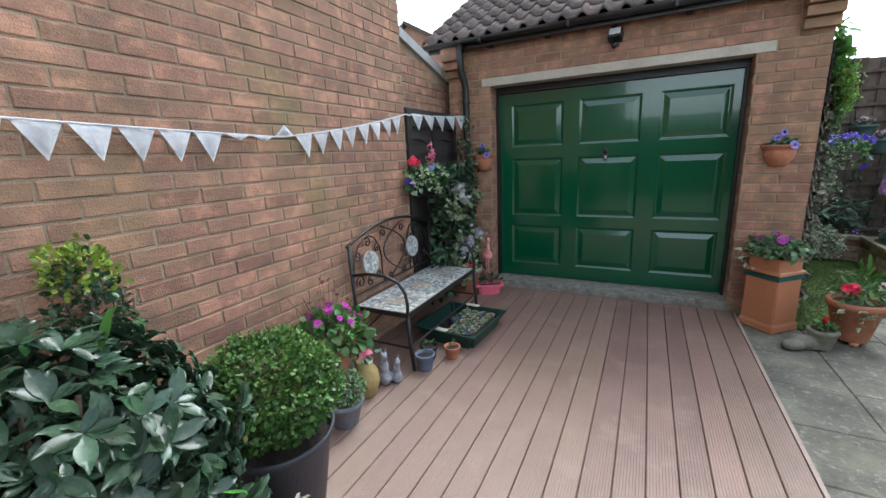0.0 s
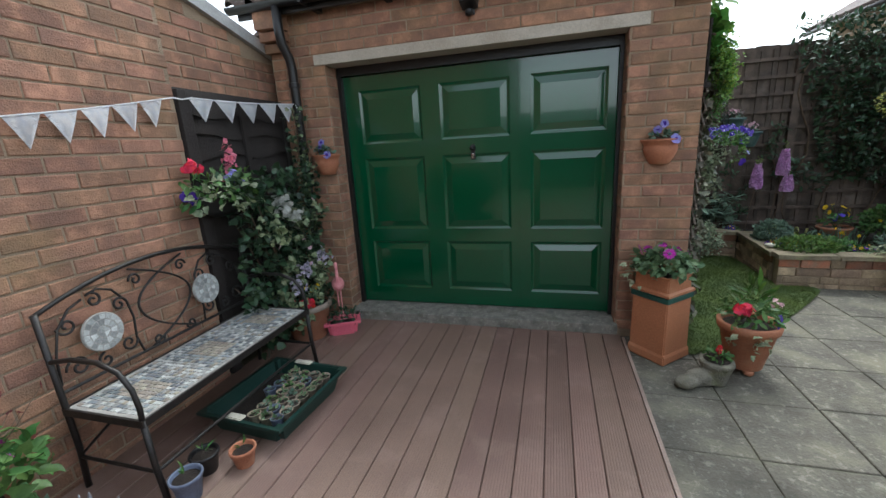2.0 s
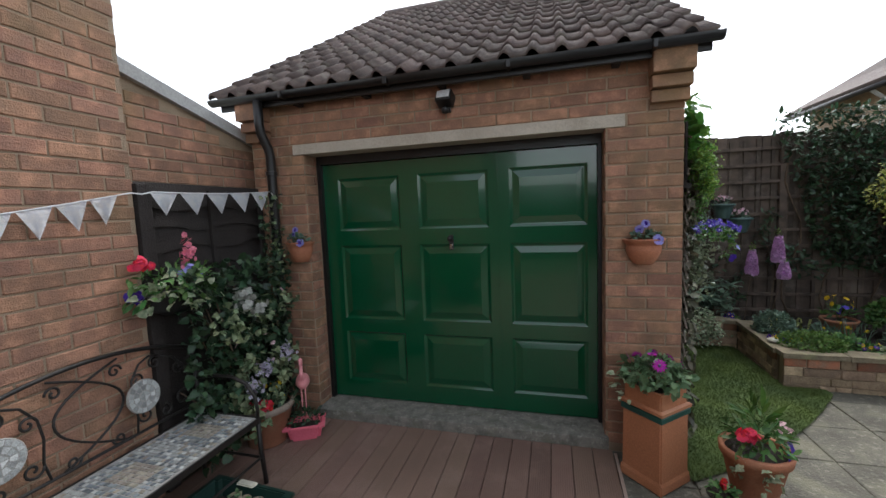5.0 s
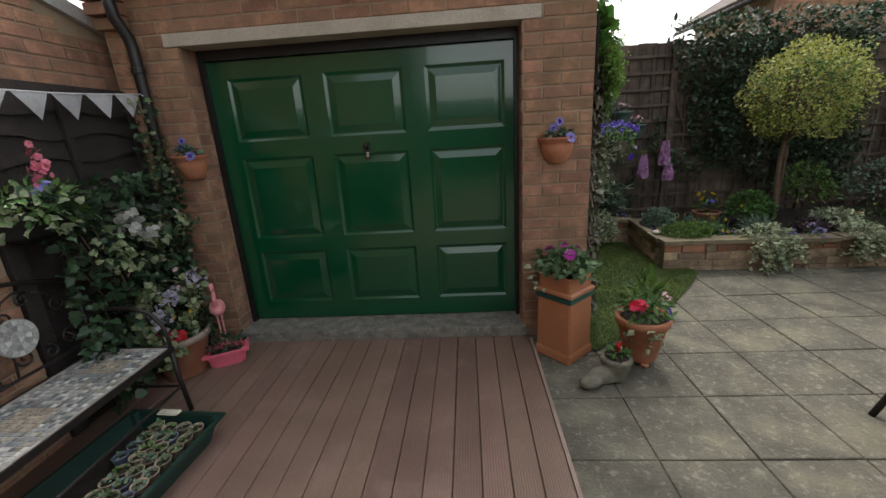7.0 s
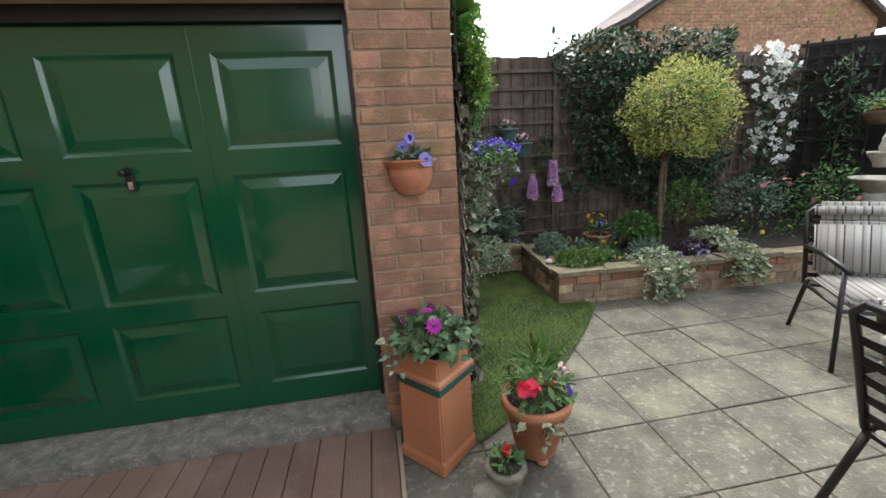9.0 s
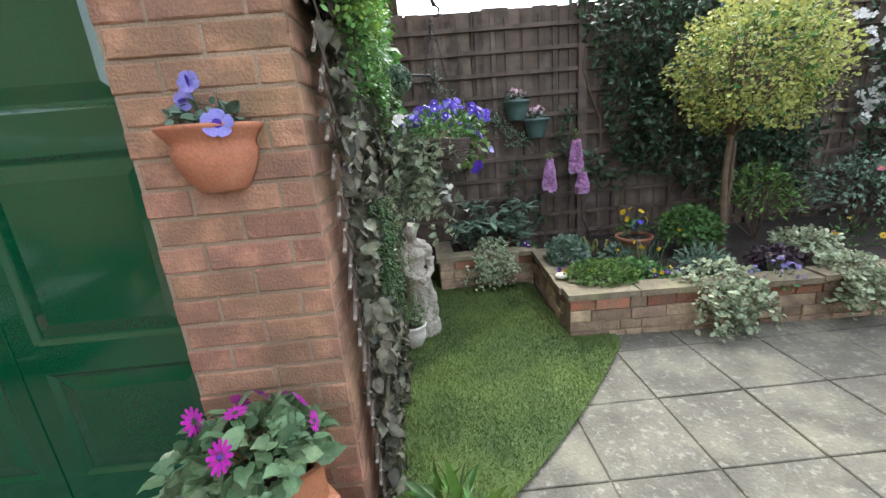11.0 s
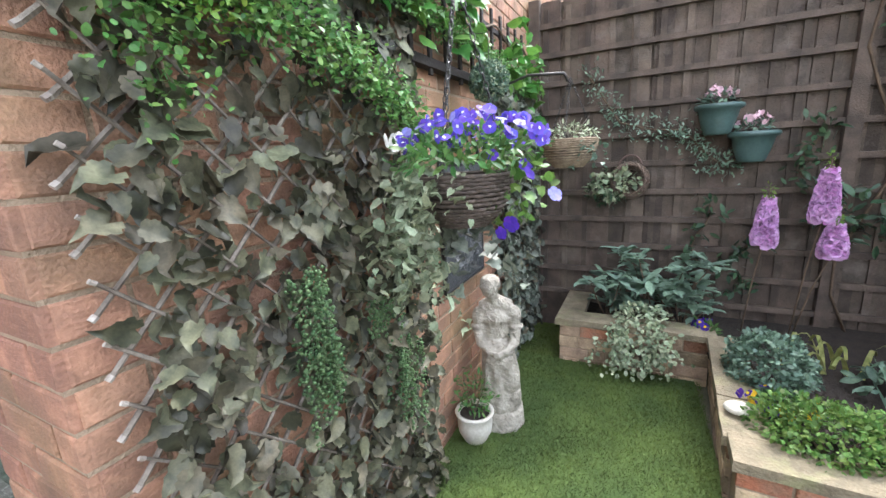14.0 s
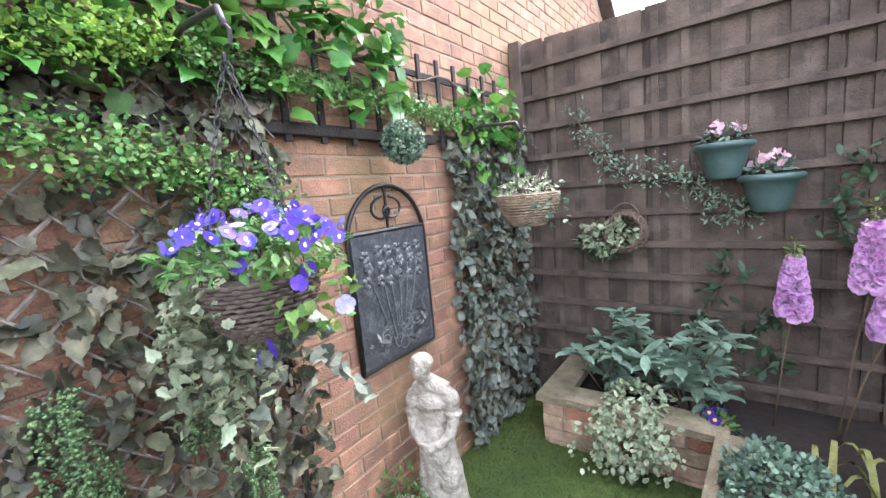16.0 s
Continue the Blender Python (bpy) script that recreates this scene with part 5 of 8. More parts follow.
def wall_pot(x, y, z, seed, label, rz=0, group="wall pots"):
    t = thing("wall_pot", label, "wall pot", x, y, z, rz, group)
    bm = turned(bmesh.new(), HALF, 40)
    for v in bm.verts:
        v.co.y = min(v.co.y, 0.0)
    part("pot", bm, TERRA, t, smooth=True)
    bm = bmesh.new()
    bmesh.ops.create_circle(bm, cap_ends=True, segments=24, radius=0.094, matrix=Matrix.Translation((0, 0, 0.135)))
    for v in bm.verts:
        v.co.y = min(v.co.y, 0.0)
    part("soil", bm, SOIL, t)
    g = G(seed)
    leaves("leaves", t, ROUND, blob(70, (0, -0.045, 0.17), (0.08, 0.045, 0.045), g, 0.3, 0.2, -0.2), 0.032, L_GREY, g)
    for c, n_ in (((0.0, -0.06, 0.25), (0.0, -1, 0.3)), ((0.06, -0.10, 0.155), (0.3, -1, 0.2)), ((-0.03, -0.04, 0.215), (-0.5, -1, 0.3))):
        c = np.array([c])
        n_ = unit(np.array([n_]))
        stems("stem", t, (0, -0.04, 0.14), c, 0.002, L_MID)
        fl = blooms("viola", t, VIOLA, (c, n_), 0.032, F_LIL, g, "pale blue-violet viola", 0.1)
        blooms("viola_face", t, DISC, (c + n_ * 0.004, n_), 0.012, F_VIO, g, "deep violet flower centre", 0.0)
    return t


wall_pot(0.78, FRONT - 0.002, 1.212, 31, "terracotta half pot with blue violas on the brick pier")
wall_pot(-1.635, FRONT - 0.002, 1.235, 32, "small terracotta wall pot with violas beside the drainpipe")

chim = thing("chimney_pot_planter", "square orange chimney-pot planter with a green band", "planter", 0.805, 3.785, -0.03, 43)


def square(bm, loops):
    """A square tube through (half width, height) loops."""
    ls = [[bm.verts.new((sx * w, sy * w, z)) for sx, sy in ((-1, -1), (1, -1), (1, 1), (-1, 1))] for w, z in loops]
    for a, b in zip(ls, ls[1:]):
        for k in range(4):
            bm.faces.new((a[k], a[(k + 1) % 4], b[(k + 1) % 4], b[k]))
    bm.faces.new(ls[0]), bm.faces.new(ls[-1])
    bmesh.ops.bevel(bm, geom=[e for e in bm.edges if abs(e.verts[0].co.z - e.verts[1].co.z) > 0.03], offset=0.008, segments=3, affect="EDGES")
    return bm


CHIM = material("glazed_terracotta", (0.44, 0.175, 0.085), 0.55, (0.38, 0.15, 0.07), 5, 120, 0.15, stain=(0.48, 0.24, 0.13), stain_scale=4)
part("shaft", square(bmesh.new(), [(0.128, 0), (0.135, 0.01), (0.132, 0.05), (0.125, 0.07), (0.122, 0.42), (0.118, 0.44), (0.116, 0.56), (0.120, 0.575), (0.104, 0.575), (0.100, 0.53)]), CHIM, chim)
part("band", square(bmesh.new(), [(0.124, 0.412), (0.129, 0.416), (0.129, 0.444), (0.124, 0.448)]), material("green_glaze", (0.02, 0.09, 0.07), 0.35, None, 8, 90, 0.1), chim, "dark green glazed band")
part("collar", square(bmesh.new(), [(0.122, 0.45), (0.134, 0.456), (0.134, 0.472), (0.12, 0.48)]), CHIM, chim)
boxed("soil", (-0.1, -0.1, 0.52, 0.1, 0.1, 0.545), SOIL, chim)
g = G(33)
leaves("leaves", chim, IVY, blob(380, (0, 0, 0.62), (0.17, 0.17, 0.10), g, 0.4, 0.3, -0.35), 0.043, L_PALE, g)
leaves("pale_foliage", chim, IVY, blob(60, (-0.02, 0.1, 0.55), (0.2, 0.13, 0.09), g, 0.6, 0.3, -0.9), 0.035, L_VAR, g)
s = blob(8, (0, 0, 0.66), (0.16, 0.16, 0.09), g, 0.9, 0.1, 0.05)
stems("stem_cluster", chim, (0, 0, 0.55), s[0], 0.0025, L_MID)
blooms("flowers", chim, DAISY, s, 0.033, F_MAG, g, "magenta daisy flowers")
blooms("flower_eyes", chim, DISC, (s[0] + s[1] * 0.003, s[1]), 0.006, F_VIO, g, "dark flower centres")

tp = potted("terracotta_pot", "terracotta pot on feet with a red flower and violas", 1.255, 3.66, 0.0, rimmed(0.095, 0.150, 0.29, 0.014, 0.014, 0.05), TERRA, 0.135, 0.26)
for a in (30, 150, 270):
    part("pot_foot", turned(bmesh.new(), [(0.02, -0.03), (0.028, -0.02), (0.028, -0.004), (0.02, 0.002)], 12, pose(0.075 * math.cos(radians(a)), 0.075 * math.sin(radians(a)), 0)), TERRA, tp, smooth=True)
g = G(34)
leaves("leaves", tp, OVAL, blob(170, (0, 0, 0.33), (0.15, 0.15, 0.10), g, 0.3, 0.3, -0.3), 0.05, L_MID, g)
leaves("upright_leaves", tp, LANCE, blob(24, (0.03, 0.05, 0.40), (0.06, 0.06, 0.10), g, 0.4, 0.2, 0.0), 0.11, L_BOX, g, 0.5, -0.5, "long light green leaves")
leaves("trailing_leaves", tp, IVY, strands(5, [(-0.12, -0.1, 0.3), (0.0, -0.155, 0.29), (0.03, -0.15, 0.28)], 0.16, g, 0.04, 0.02), 0.036, L_VAR, g)
c = np.array((-0.07, -0.09, 0.39))
pp = c + g.normal(size=(22, 3)) * 0.016
blooms("red_flower", tp, VIOLA, (pp, unit(pp - c + np.array((0, -0.01, 0.01)))), 0.022, F_RED, g, "red rose-like flower")
c = np.array([(0.13, -0.06, 0.33), (0.15, -0.02, 0.31), (0.11, -0.09, 0.30)])
blooms("violas", tp, VIOLA, (c, unit(np.array([(1, -1, 0.4)] * 3))), 0.03, F_VIO, g, "dark violet violas")
c = np.array((0.13, 0.02, 0.40))
pp = c + g.normal(size=(10, 3)) * 0.022
blooms("pale_flowers", tp, VIOLA, (pp, unit(pp - c + 1e-3)), 0.016, F_PALE, g, "pale pink flowers")

BOOT = material("mossy_stone", (0.22, 0.205, 0.16), 0.95, (0.12, 0.112, 0.085), 18, 120, 0.8, stain=(0.14, 0.15, 0.07), stain_scale=11)
boot = figure("boot_planter", "weathered stone boot planter with a small red flower", "planter", 0.995, 3.465, -0.03, 20,
              [(-0.14, -0.03, 0.035, 0.075, 0.05, 0.038), (-0.05, -0.01, 0.045, 0.09, 0.055, 0.05), ([(0.04, 0.0, 0.0), (0.05, 0, 0.06), (0.055, 0, 0.12)], [0.07, 0.075, 0.088]), ([(0.055, 0, 0.115), (0.055, 0, 0.14)], [0.095, 0.092]), (0.0, -0.01, 0.02, 0.12, 0.055, 0.022)], BOOT, 0.009)
bp = thing("boot_plant", "small red-flowered plant growing in the stone boot", "plant", 1.047, 3.485, 0.10)
g = G(35)
bm = bmesh.new()
bmesh.ops.create_circle(bm, cap_ends=True, segments=16, radius=0.07, matrix=Matrix.Translation((0, 0, 0.014)))
part("soil", bm, SOIL, bp)
leaves("leaves", bp, OVAL, blob(70, (0, 0, 0.03), (0.06, 0.06, 0.035), g, 0.2, 0.3, -0.1), 0.035, L_MID, g)
pp = np.array((0.01, 0, 0.075)) + g.normal(size=(9, 3)) * 0.008
blooms("flower", bp, VIOLA, (pp, unit(g.normal(size=(9, 3)) + np.array((0, 0, 0.8)))), 0.014, F_RED, g, "tiny red flower")

lamp = thing("wall_light", "small black security light with a pale lens over the garage door", "wall light", -0.43, FRONT, 2.24)
boxed("bracket", (-0.03, -0.03, 0.0, 0.03, 0.0, 0.05), BLACK, lamp, "", 0.004)
tilt = pose(0, -0.045, 0.06, -28, 0, -8)
boxed("housing", (-0.055, -0.05, -0.02, 0.055, 0.035, 0.065), BLACK, lamp, "black housing", 0.01, tilt)
boxed("lens", (-0.044, -0.056, -0.002, 0.044, -0.049, 0.056), material("frosted_glass", (0.7, 0.7, 0.7), 0.3, None, 10, 80, 0), lamp, "pale frosted lens", 0.003, tilt)
part("sensor", turned(bmesh.new(), [(0.012, -0.02), (0.024, -0.012), (0.026, 0.01), (0.02, 0.02)], 14, pose(0, -0.055, 0.005)), BLACK, lamp, smooth=True)
lock = thing("door_lock", "black and chrome key lock handle on the green door", "door handle", -0.486, 4.204, 1.35)
boxed("plate", (-0.018, -0.008, -0.055, 0.018, 0.0, 0.055), BLACK, lock, "", 0.004)
part("handle", turned(bmesh.new(), [(0.014, 0), (0.016, 0.02), (0.010, 0.04), (0.016, 0.05), (0.012, 0.055)], 14, pose(0, -0.008, 0.03, 90, 0, 0)), BLACK, lock, smooth=True)
boxed("key_cover", (-0.011, -0.014, -0.05, 0.011, -0.007, -0.012), CHROME, lock, "chrome key cover", 0.003)

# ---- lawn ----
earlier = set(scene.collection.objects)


def lawn_edge(x):
    return 3.79 + 0.62 * (x - 1.07) + 0.26 * (x - 1.07) ** 2


bm = bmesh.new()
cols_l = []
for i in range(33):
    x = 1.0 + 1.5 * i / 32
    y0 = lawn_edge(x)
    y1 = 6.42 if x < 2.2 else 5.34
    y1 = max(y1, y0 + 0.005)
    cols_l.append([bm.verts.new((x, y0 + (y1 - y0) * j / 24, -0.016 + 0.005 * noise.noise(Vector((x * 2, j * 0.3, 0))))) for j in range(25)])
for a, b in zip(cols_l, cols_l[1:]):
    for j in range(24):
        bm.faces.new((a[j], b[j], b[j + 1], a[j + 1]))
lawn = structure(part("lawn", bm, GRASS, smooth=True), "short green artificial grass with a curved edge", "lawn")
bm = bmesh.new()
x0l = [(1.0, 6.40), (1.37, 6.40), (1.37, 7.0), (1.0, 7.0)]
bm.faces.new([bm.verts.new((x, y, -0.022)) for x, y in x0l])
part("lawn_strip", bm, GRASS, lawn)
g = G(41)
n = 90000
px, py = 1.0 + 1.45 * g.random(n), 3.75 + 3.2 * g.random(n)
keep = (py > lawn_edge(px) - 0.012) & ((px < 2.2) | (py < 5.33)) & ((py < 6.4) | (px < 1.37))
px, py = px[keep], py[keep]
n = len(px)
lean = np.stack([g.normal(size=n) * 0.7, g.normal(size=n) * 0.7, np.ones(n)], 1)
BLADE_S = (np.array([(0, -0.07, 0), (0, 0.07, 0), (1, 0, 0.12)]), [(0, 1, 2)])
tagged(scatter("grass_blades", lawn, BLADE_S, np.stack([px, py, np.full(n, -0.018)], 1), lean, g.normal(size=(n, 3)), 0.016 + 0.014 * g.random(n), GRASS), kind="stuff")

# ---- ivy screens on the garage side wall ----
SIDE = CORNER_R


def ivy_objects(parent, shape, pos, along, face, size, mat):
    """Large leaves as pieces of their own on a few shared meshes."""
    v, f = shape
    kinds = []
    for k in range(4):
        me = bpy.data.meshes.new("leaf")
        w = v.copy()
        w[:, 2] += 0.34 * np.sin(w[:, 0] * 3 + k * 1.7) * (0.5 + np.abs(w[:, 1]))
        me.from_pydata(w.tolist(), [], f)
        me.materials.append(mat)
        me.polygons.foreach_set("use_smooth", [True] * len(me.polygons))
        kinds.append(me)
    for i in range(len(pos)):
        x = Vector(along[i]).normalized()
        z = (Vector(face[i]) - x * x.dot(Vector(face[i]))).normalized()
        y = z.cross(x)
        m = Matrix((x, y, z)).transposed().to_4x4()
        part("leaf", kinds[i % 4], None, parent, m=Matrix.Translation(pos[i]) @ m @ Matrix.Scale(size[i], 4))


L_IVYO = material("faded_ivy_piece", (0.175, 0.165, 0.105), 0.42, (0.055, 0.058, 0.037), 30, 200, 0.0, spread=0.65, source="object", translucent=0.15)


def ivy_screen(name, label, y0, y1, z0, z1, count, single, size, seed, mat, dense, sticks=True):
    t = thing(name, label, "ivy screen", SIDE, 0, 0)
    r = random.Random(seed)
    g = G(seed)
    if sticks:
        gap = 0.11
        for sgn, off in ((1, 0.040), (-1, 0.049)):
            k = -int((z1 - z0) / gap) - 1
            while k * gap < (y1 - y0) + (z1 - z0):
                c = y0 + k * gap if sgn > 0 else y0 + (k + 0.42) * gap
                a, b = [], []
                # line y = c + s (sgn > 0) or y = c + (z1 - z0) - s, z = z0 + s
                lo, hi = 0.0, z1 - z0
                if sgn > 0:
                    lo, hi = max(lo, y0 - r.uniform(0.0, 0.035) - c), min(hi, y1 - c)
                    p, q = (c + lo, z0 + lo), (c + hi, z0 + hi)
                else:
                    top = c + (z1 - z0)
                    lo, hi = max(lo, top - y1), min(hi, top - y0 + r.uniform(0.0, 0.035))
                    p, q = (top - lo, z0 + lo), (top - hi, z0 + hi)
                if hi - lo > 0.08:
                    w = r.uniform(-0.012, 0.012)
                    mid = ((p[0] + q[0]) / 2 + w, (p[1] + q[1]) / 2 + w)
                    part("lath", tube(bmesh.new(), [(off, *p), (off + r.uniform(0, 0.008), *mid), (off, *q)], r.uniform(0.0048, 0.0062) if sgn > 0 else r.uniform(0.0034, 0.0045), 5), LATH, t)
                    e = p if sgn > 0 else q
                    if abs(e[0] - y0) < 0.05:
                        k2 = 0.005 if sgn > 0 else -0.005
                        part("cut_end", tube(bmesh.new(), [(off, e[0] - 0.004, e[1] - k2 / 3), (off, e[0] + 0.005, e[1] + k2)], 0.0063 if sgn > 0 else 0.0046, 6), CUTWOOD, t)
                k += 1
        for y in (y1 - 0.05,):
            boxed("upright", (0.004, y - 0.012, z0, 0.018, y + 0.012, z1), DARKWOOD, t, "dark upright batten")
    n = count
    if dense:
        u = g.random(n)
    else:
        u = 0.05 + 0.95 * g.random(n) ** 0.80
    w = g.random(n) ** (1.0 if dense else 1.12)
    pos = np.stack([0.028 + 0.035 * g.random(n) + 0.05 * u * g.random(n), y0 + 0.01 + (y1 - y0) * u, z0 + 0.02 + (z1 - z0) * w], 1)
    along = np.stack([0.25 + 0.4 * g.normal(size=n), g.normal(size=n) * 0.8, -0.75 + 0.55 * g.normal(size=n)], 1)
    face = np.stack([np.ones(n), 0.9 * g.normal(size=n) - 0.25, 0.35 + 0.8 * g.normal(size=n)], 1)
    if not dense:
        k = n // 7
        pos[:k, 0], pos[:k, 1], pos[:k, 2] = 0.05 + 0.05 * g.random(k), y0 + 0.015 + 0.13 * g.random(k), z0 + (z1 - z0) * g.random(k)
        face = face * np.array((0.85, 1.1, 1.1)) + np.array((0, -0.45, 0.2))
        mixed = g.permutation(n)
        pos, along, face = pos[mixed], along[mixed], face[mixed]
    sz = size * (0.65 + 0.7 * g.random(n))
    if single:
        ivy_objects(t, LOBED, pos[:single], along[:single], face[:single], sz[:single], L_IVYO)
    if n > single:
        tagged(scatter("leaves", t, LOBED, pos[single:], along[single:], face[single:], sz[single:], mat), kind="stuff")
    return t


screen = ivy_screen("ivy_screen", "expanding willow trellis with faded artificial ivy leaves", 4.08, 5.10, 0.0, 1.95, 1450, 295, 0.060, 51, L_IVY, False)
ivy_screen("ivy_screen", "dense dark artificial ivy screen in the fence corner", 6.08, 6.93, 0.0, 1.80, 1500, 260, 0.062, 52, L_IVYD, True, False)


def beads(x, y, z, length, seed):
    t = thing("bead_plant", "hanging trails of small green bead-like leaves", "hanging plant", x, y, z)
    g = G(seed)
    s = strands(14, [(0, g.uniform(-0.036, 0.036), 0) for _ in range(14)], length, g, 0.018, 0.013)
    leaves("leaves", t, BEAD, (np.repeat(s[0], 2, 0) + g.normal(size=(len(s[0]) * 2, 3)) * 0.006, np.repeat(s[1], 2, 0) + np.array((0.6, -0.3, 0.2))), 0.0115, L_BEAD, g)
    return t


beads(SIDE + 0.105, 4.453, 1.16, 0.40, 53)
beads(SIDE + 0.12, 4.84, 0.815, 0.36, 54)
beads(SIDE + 0.11, 4.735, 0.99, 0.13, 55)
beads(SIDE + 0.10, 4.50, 0.95, 0.24, 56)

# dark trellis strip with ivy and lime garland
strip = thing("wall_trellis", "dark stained square trellis strip high on the brick wall", "trellis", SIDE, 0, 0)
for z in (1.80, 1.95, 2.10):
    boxed("lath", (0.012, 4.05, z - 0.014, 0.026, 6.78, z + 0.014), DARKWOOD, strip, "", 0.002)
y = 4.10
while y < 6.8:
    boxed("lath", (0.027, y - 0.013, 1.74, 0.040, y + 0.013, 2.19), DARKWOOD, strip, "", 0.002)
    y += 0.152
boxed("rail", (0.0, 4.05, 1.765, 0.05, 6.0, 1.80), DARKWOOD, strip, "thick lower rail", 0.004)

ivyt = thing("bright_ivy", "bright green large-leaved ivy along the trellis top", "climbing plant", SIDE, 0, 0)
g = G(56)
for lo, hi, zc, k, sz in ((4.06, 5.75, 2.13, 330, 0.088), (6.15, 6.80, 1.88, 130, 0.07)):
    s = (np.stack([0.05 + 0.09 * g.random(k), g.uniform(lo, hi, k), zc + 0.13 * g.normal(size=k) * (1 if hi - lo > 0.3 else 1.6)], 1), unit(np.stack([np.ones(k), 0.7 * g.normal(size=k), 0.5 * g.normal(size=k)], 1)))
    leaves("leaves", ivyt, IVY, s, sz, L_IVYG, g, 0.6, 0.5)
part("vine", tube(bmesh.new(), [(0.05, 4.05 + 0.1 * i, 2.08 + 0.03 * math.sin(i * 1.3)) for i in range(28)], 0.006, 5), TWIG, ivyt)


L_GARL = leaf_mat("garland_leaf", (0.16, 0.30, 0.085), (0.07, 0.17, 0.04), 0.4, 0.4, 0.3)


def garland(label, pts, seed, per=70, spread=0.055, size=0.036, drop=0.0, bright=0.6):
    """A leafy rope through points on the wall."""
    t = thing("leaf_garland", label, "garland", SIDE, 0, 0, group="lime garlands")
    g = G(seed)
    pos = []
    rope = []
    for a, b in zip(pts, pts[1:]):
        a, b = np.array(a), np.array(b)
        for k in range(int(np.linalg.norm(b - a) * per * 10)):
            q = g.random()
            pos.append(a + (b - a) * q + g.normal(size=3) * spread * np.array((0.6, 1, 1)) + np.array((0.0, 0, -drop * g.random())))
        rope += [a + (b - a) * q for q in (0, 0.34, 0.67)]
    pos = np.array(pos)
    pos[:, 0] = np.maximum(pos[:, 0], 0.035)
    part("rope", tube(bmesh.new(), [tuple(p) for p in rope + [np.array(pts[-1])]], 0.005, 5), TWIG, t)
    out = unit(np.stack([np.ones(len(pos)), 0.6 * g.normal(size=len(pos)), 0.5 * g.normal(size=len(pos))], 1))
    leaves("leaves", t, ROUND, (pos, out), size, L_GARL, g, 0.8, 0.2)
    tip = pos[: int(len(pos) * bright / 4)] + np.array((0.022, 0, 0.012))
    pos, out = np.repeat(tip, 4, 0) + g.normal(size=(len(tip) * 4, 3)) * 0.007, np.repeat(out[: len(tip)], 4, 0)
    leaves("bright_leaves", t, ROUND, (pos, out), size * 0.9, L_LIME, g, 0.8, 0.0, "yellow-green young leaves")
    return t


garland("lime green artificial leaf garland along the trellis", [(0.09, 4.05, 1.93), (0.12, 4.4, 1.88), (0.13, 4.8, 1.95), (0.10, 5.2, 1.93), (0.09, 5.6, 1.92), (0.08, 6.0, 1.90), (0.07, 6.4, 1.86), (0.07, 6.75, 1.84)], 57, 210, 0.028, 0.0155, 0.0, 0.75)
garland("lime green garland drooping over the ivy screen", [(0.13, 4.05, 1.80), (0.14, 4.3, 1.77), (0.14, 4.55, 1.72), (0.13, 4.8, 1.66), (0.11, 5.0, 1.58), (0.09, 5.08, 1.48)], 58, 260, 0.040, 0.0165, 0.05, 0.7)
garland("lime green leaf clump hanging at the brick corner", [(0.09, 4.06, 2.02), (0.14, 4.10, 1.85), (0.14, 4.16, 1.68), (0.12, 4.2, 1.55)], 59, 190, 0.042, 0.0165, 0.0, 0.95)


# ---- hanging things ----
def woven(parent, mat, prof, r, rows, seg=26, thick=0.008, m=None):
    """Wicker: stacked wavy rings over a profile of (radius, height) points."""
    for k in range(rows):
        q = k / (rows - 1) * (len(prof) - 1)
        i = min(int(q), len(prof) - 2)
        ra = prof[i][0] + (prof[i + 1][0] - prof[i][0]) * (q - i)
        z = prof[i][1] + (prof[i + 1][1] - prof[i][1]) * (q - i)
        pts = []
        for j in range(seg * 2 + 1):
            a = 2 * math.pi * j / (seg * 2)
            wob = 0.006 * math.cos(seg * a + (k % 2) * math.pi)
            pts.append(((ra + wob) * math.cos(a), (ra + wob) * math.sin(a), z + r.uniform(-0.001, 0.001)))
        part("cane", tube(bmesh.new(), pts, thick, 5, False), mat, parent, "", True, m)


def hanging_basket(name, label, x, y, z, rad, depth, hook_z, mat, seed, chains=3, group=""):
    t = thing(name, label, "hanging basket", x, y, z, group=group)
    r = random.Random(seed)
    prof = [(rad * 0.5, -depth), (rad * 0.8, -depth * 0.7), (rad * 0.96, -depth * 0.3), (rad, 0)]
    woven(t, mat, prof, r, 14, 22, 0.0056)
    bm = bmesh.new()
    turned(bm, [(rad * 0.46, -depth + 0.004), (rad * 0.76, -depth * 0.7), (rad * 0.92, -depth * 0.3), (rad * 0.95, -0.012)], 20)
    part("liner", bm, SOIL, t)
    for k in range(chains):
        a = 2 * math.pi * k / chains + 0.5
        p, q = Vector((rad * math.cos(a), rad * math.sin(a), 0)), Vector((0, 0, hook_z - z))
        bm = bmesh.new()
        n_ = int((q - p).length / 0.02)
        for i in range(n_):
            c = p.lerp(q, (i + 0.5) / n_)
            m = Matrix.Translation(c) @ (q - p).to_track_quat("Z", "Y").to_matrix().to_4x4() @ pose(0, 0, 0, 0, 0, 90 * (i % 2))
            tube(bm, [m @ Vector((0.006 * math.cos(b), 0, 0.013 * math.sin(b))) for b in [j * math.pi / 4 for j in range(9)]], 0.0018, 4, False)
        part("chain", bm, IRON, t)
    return t


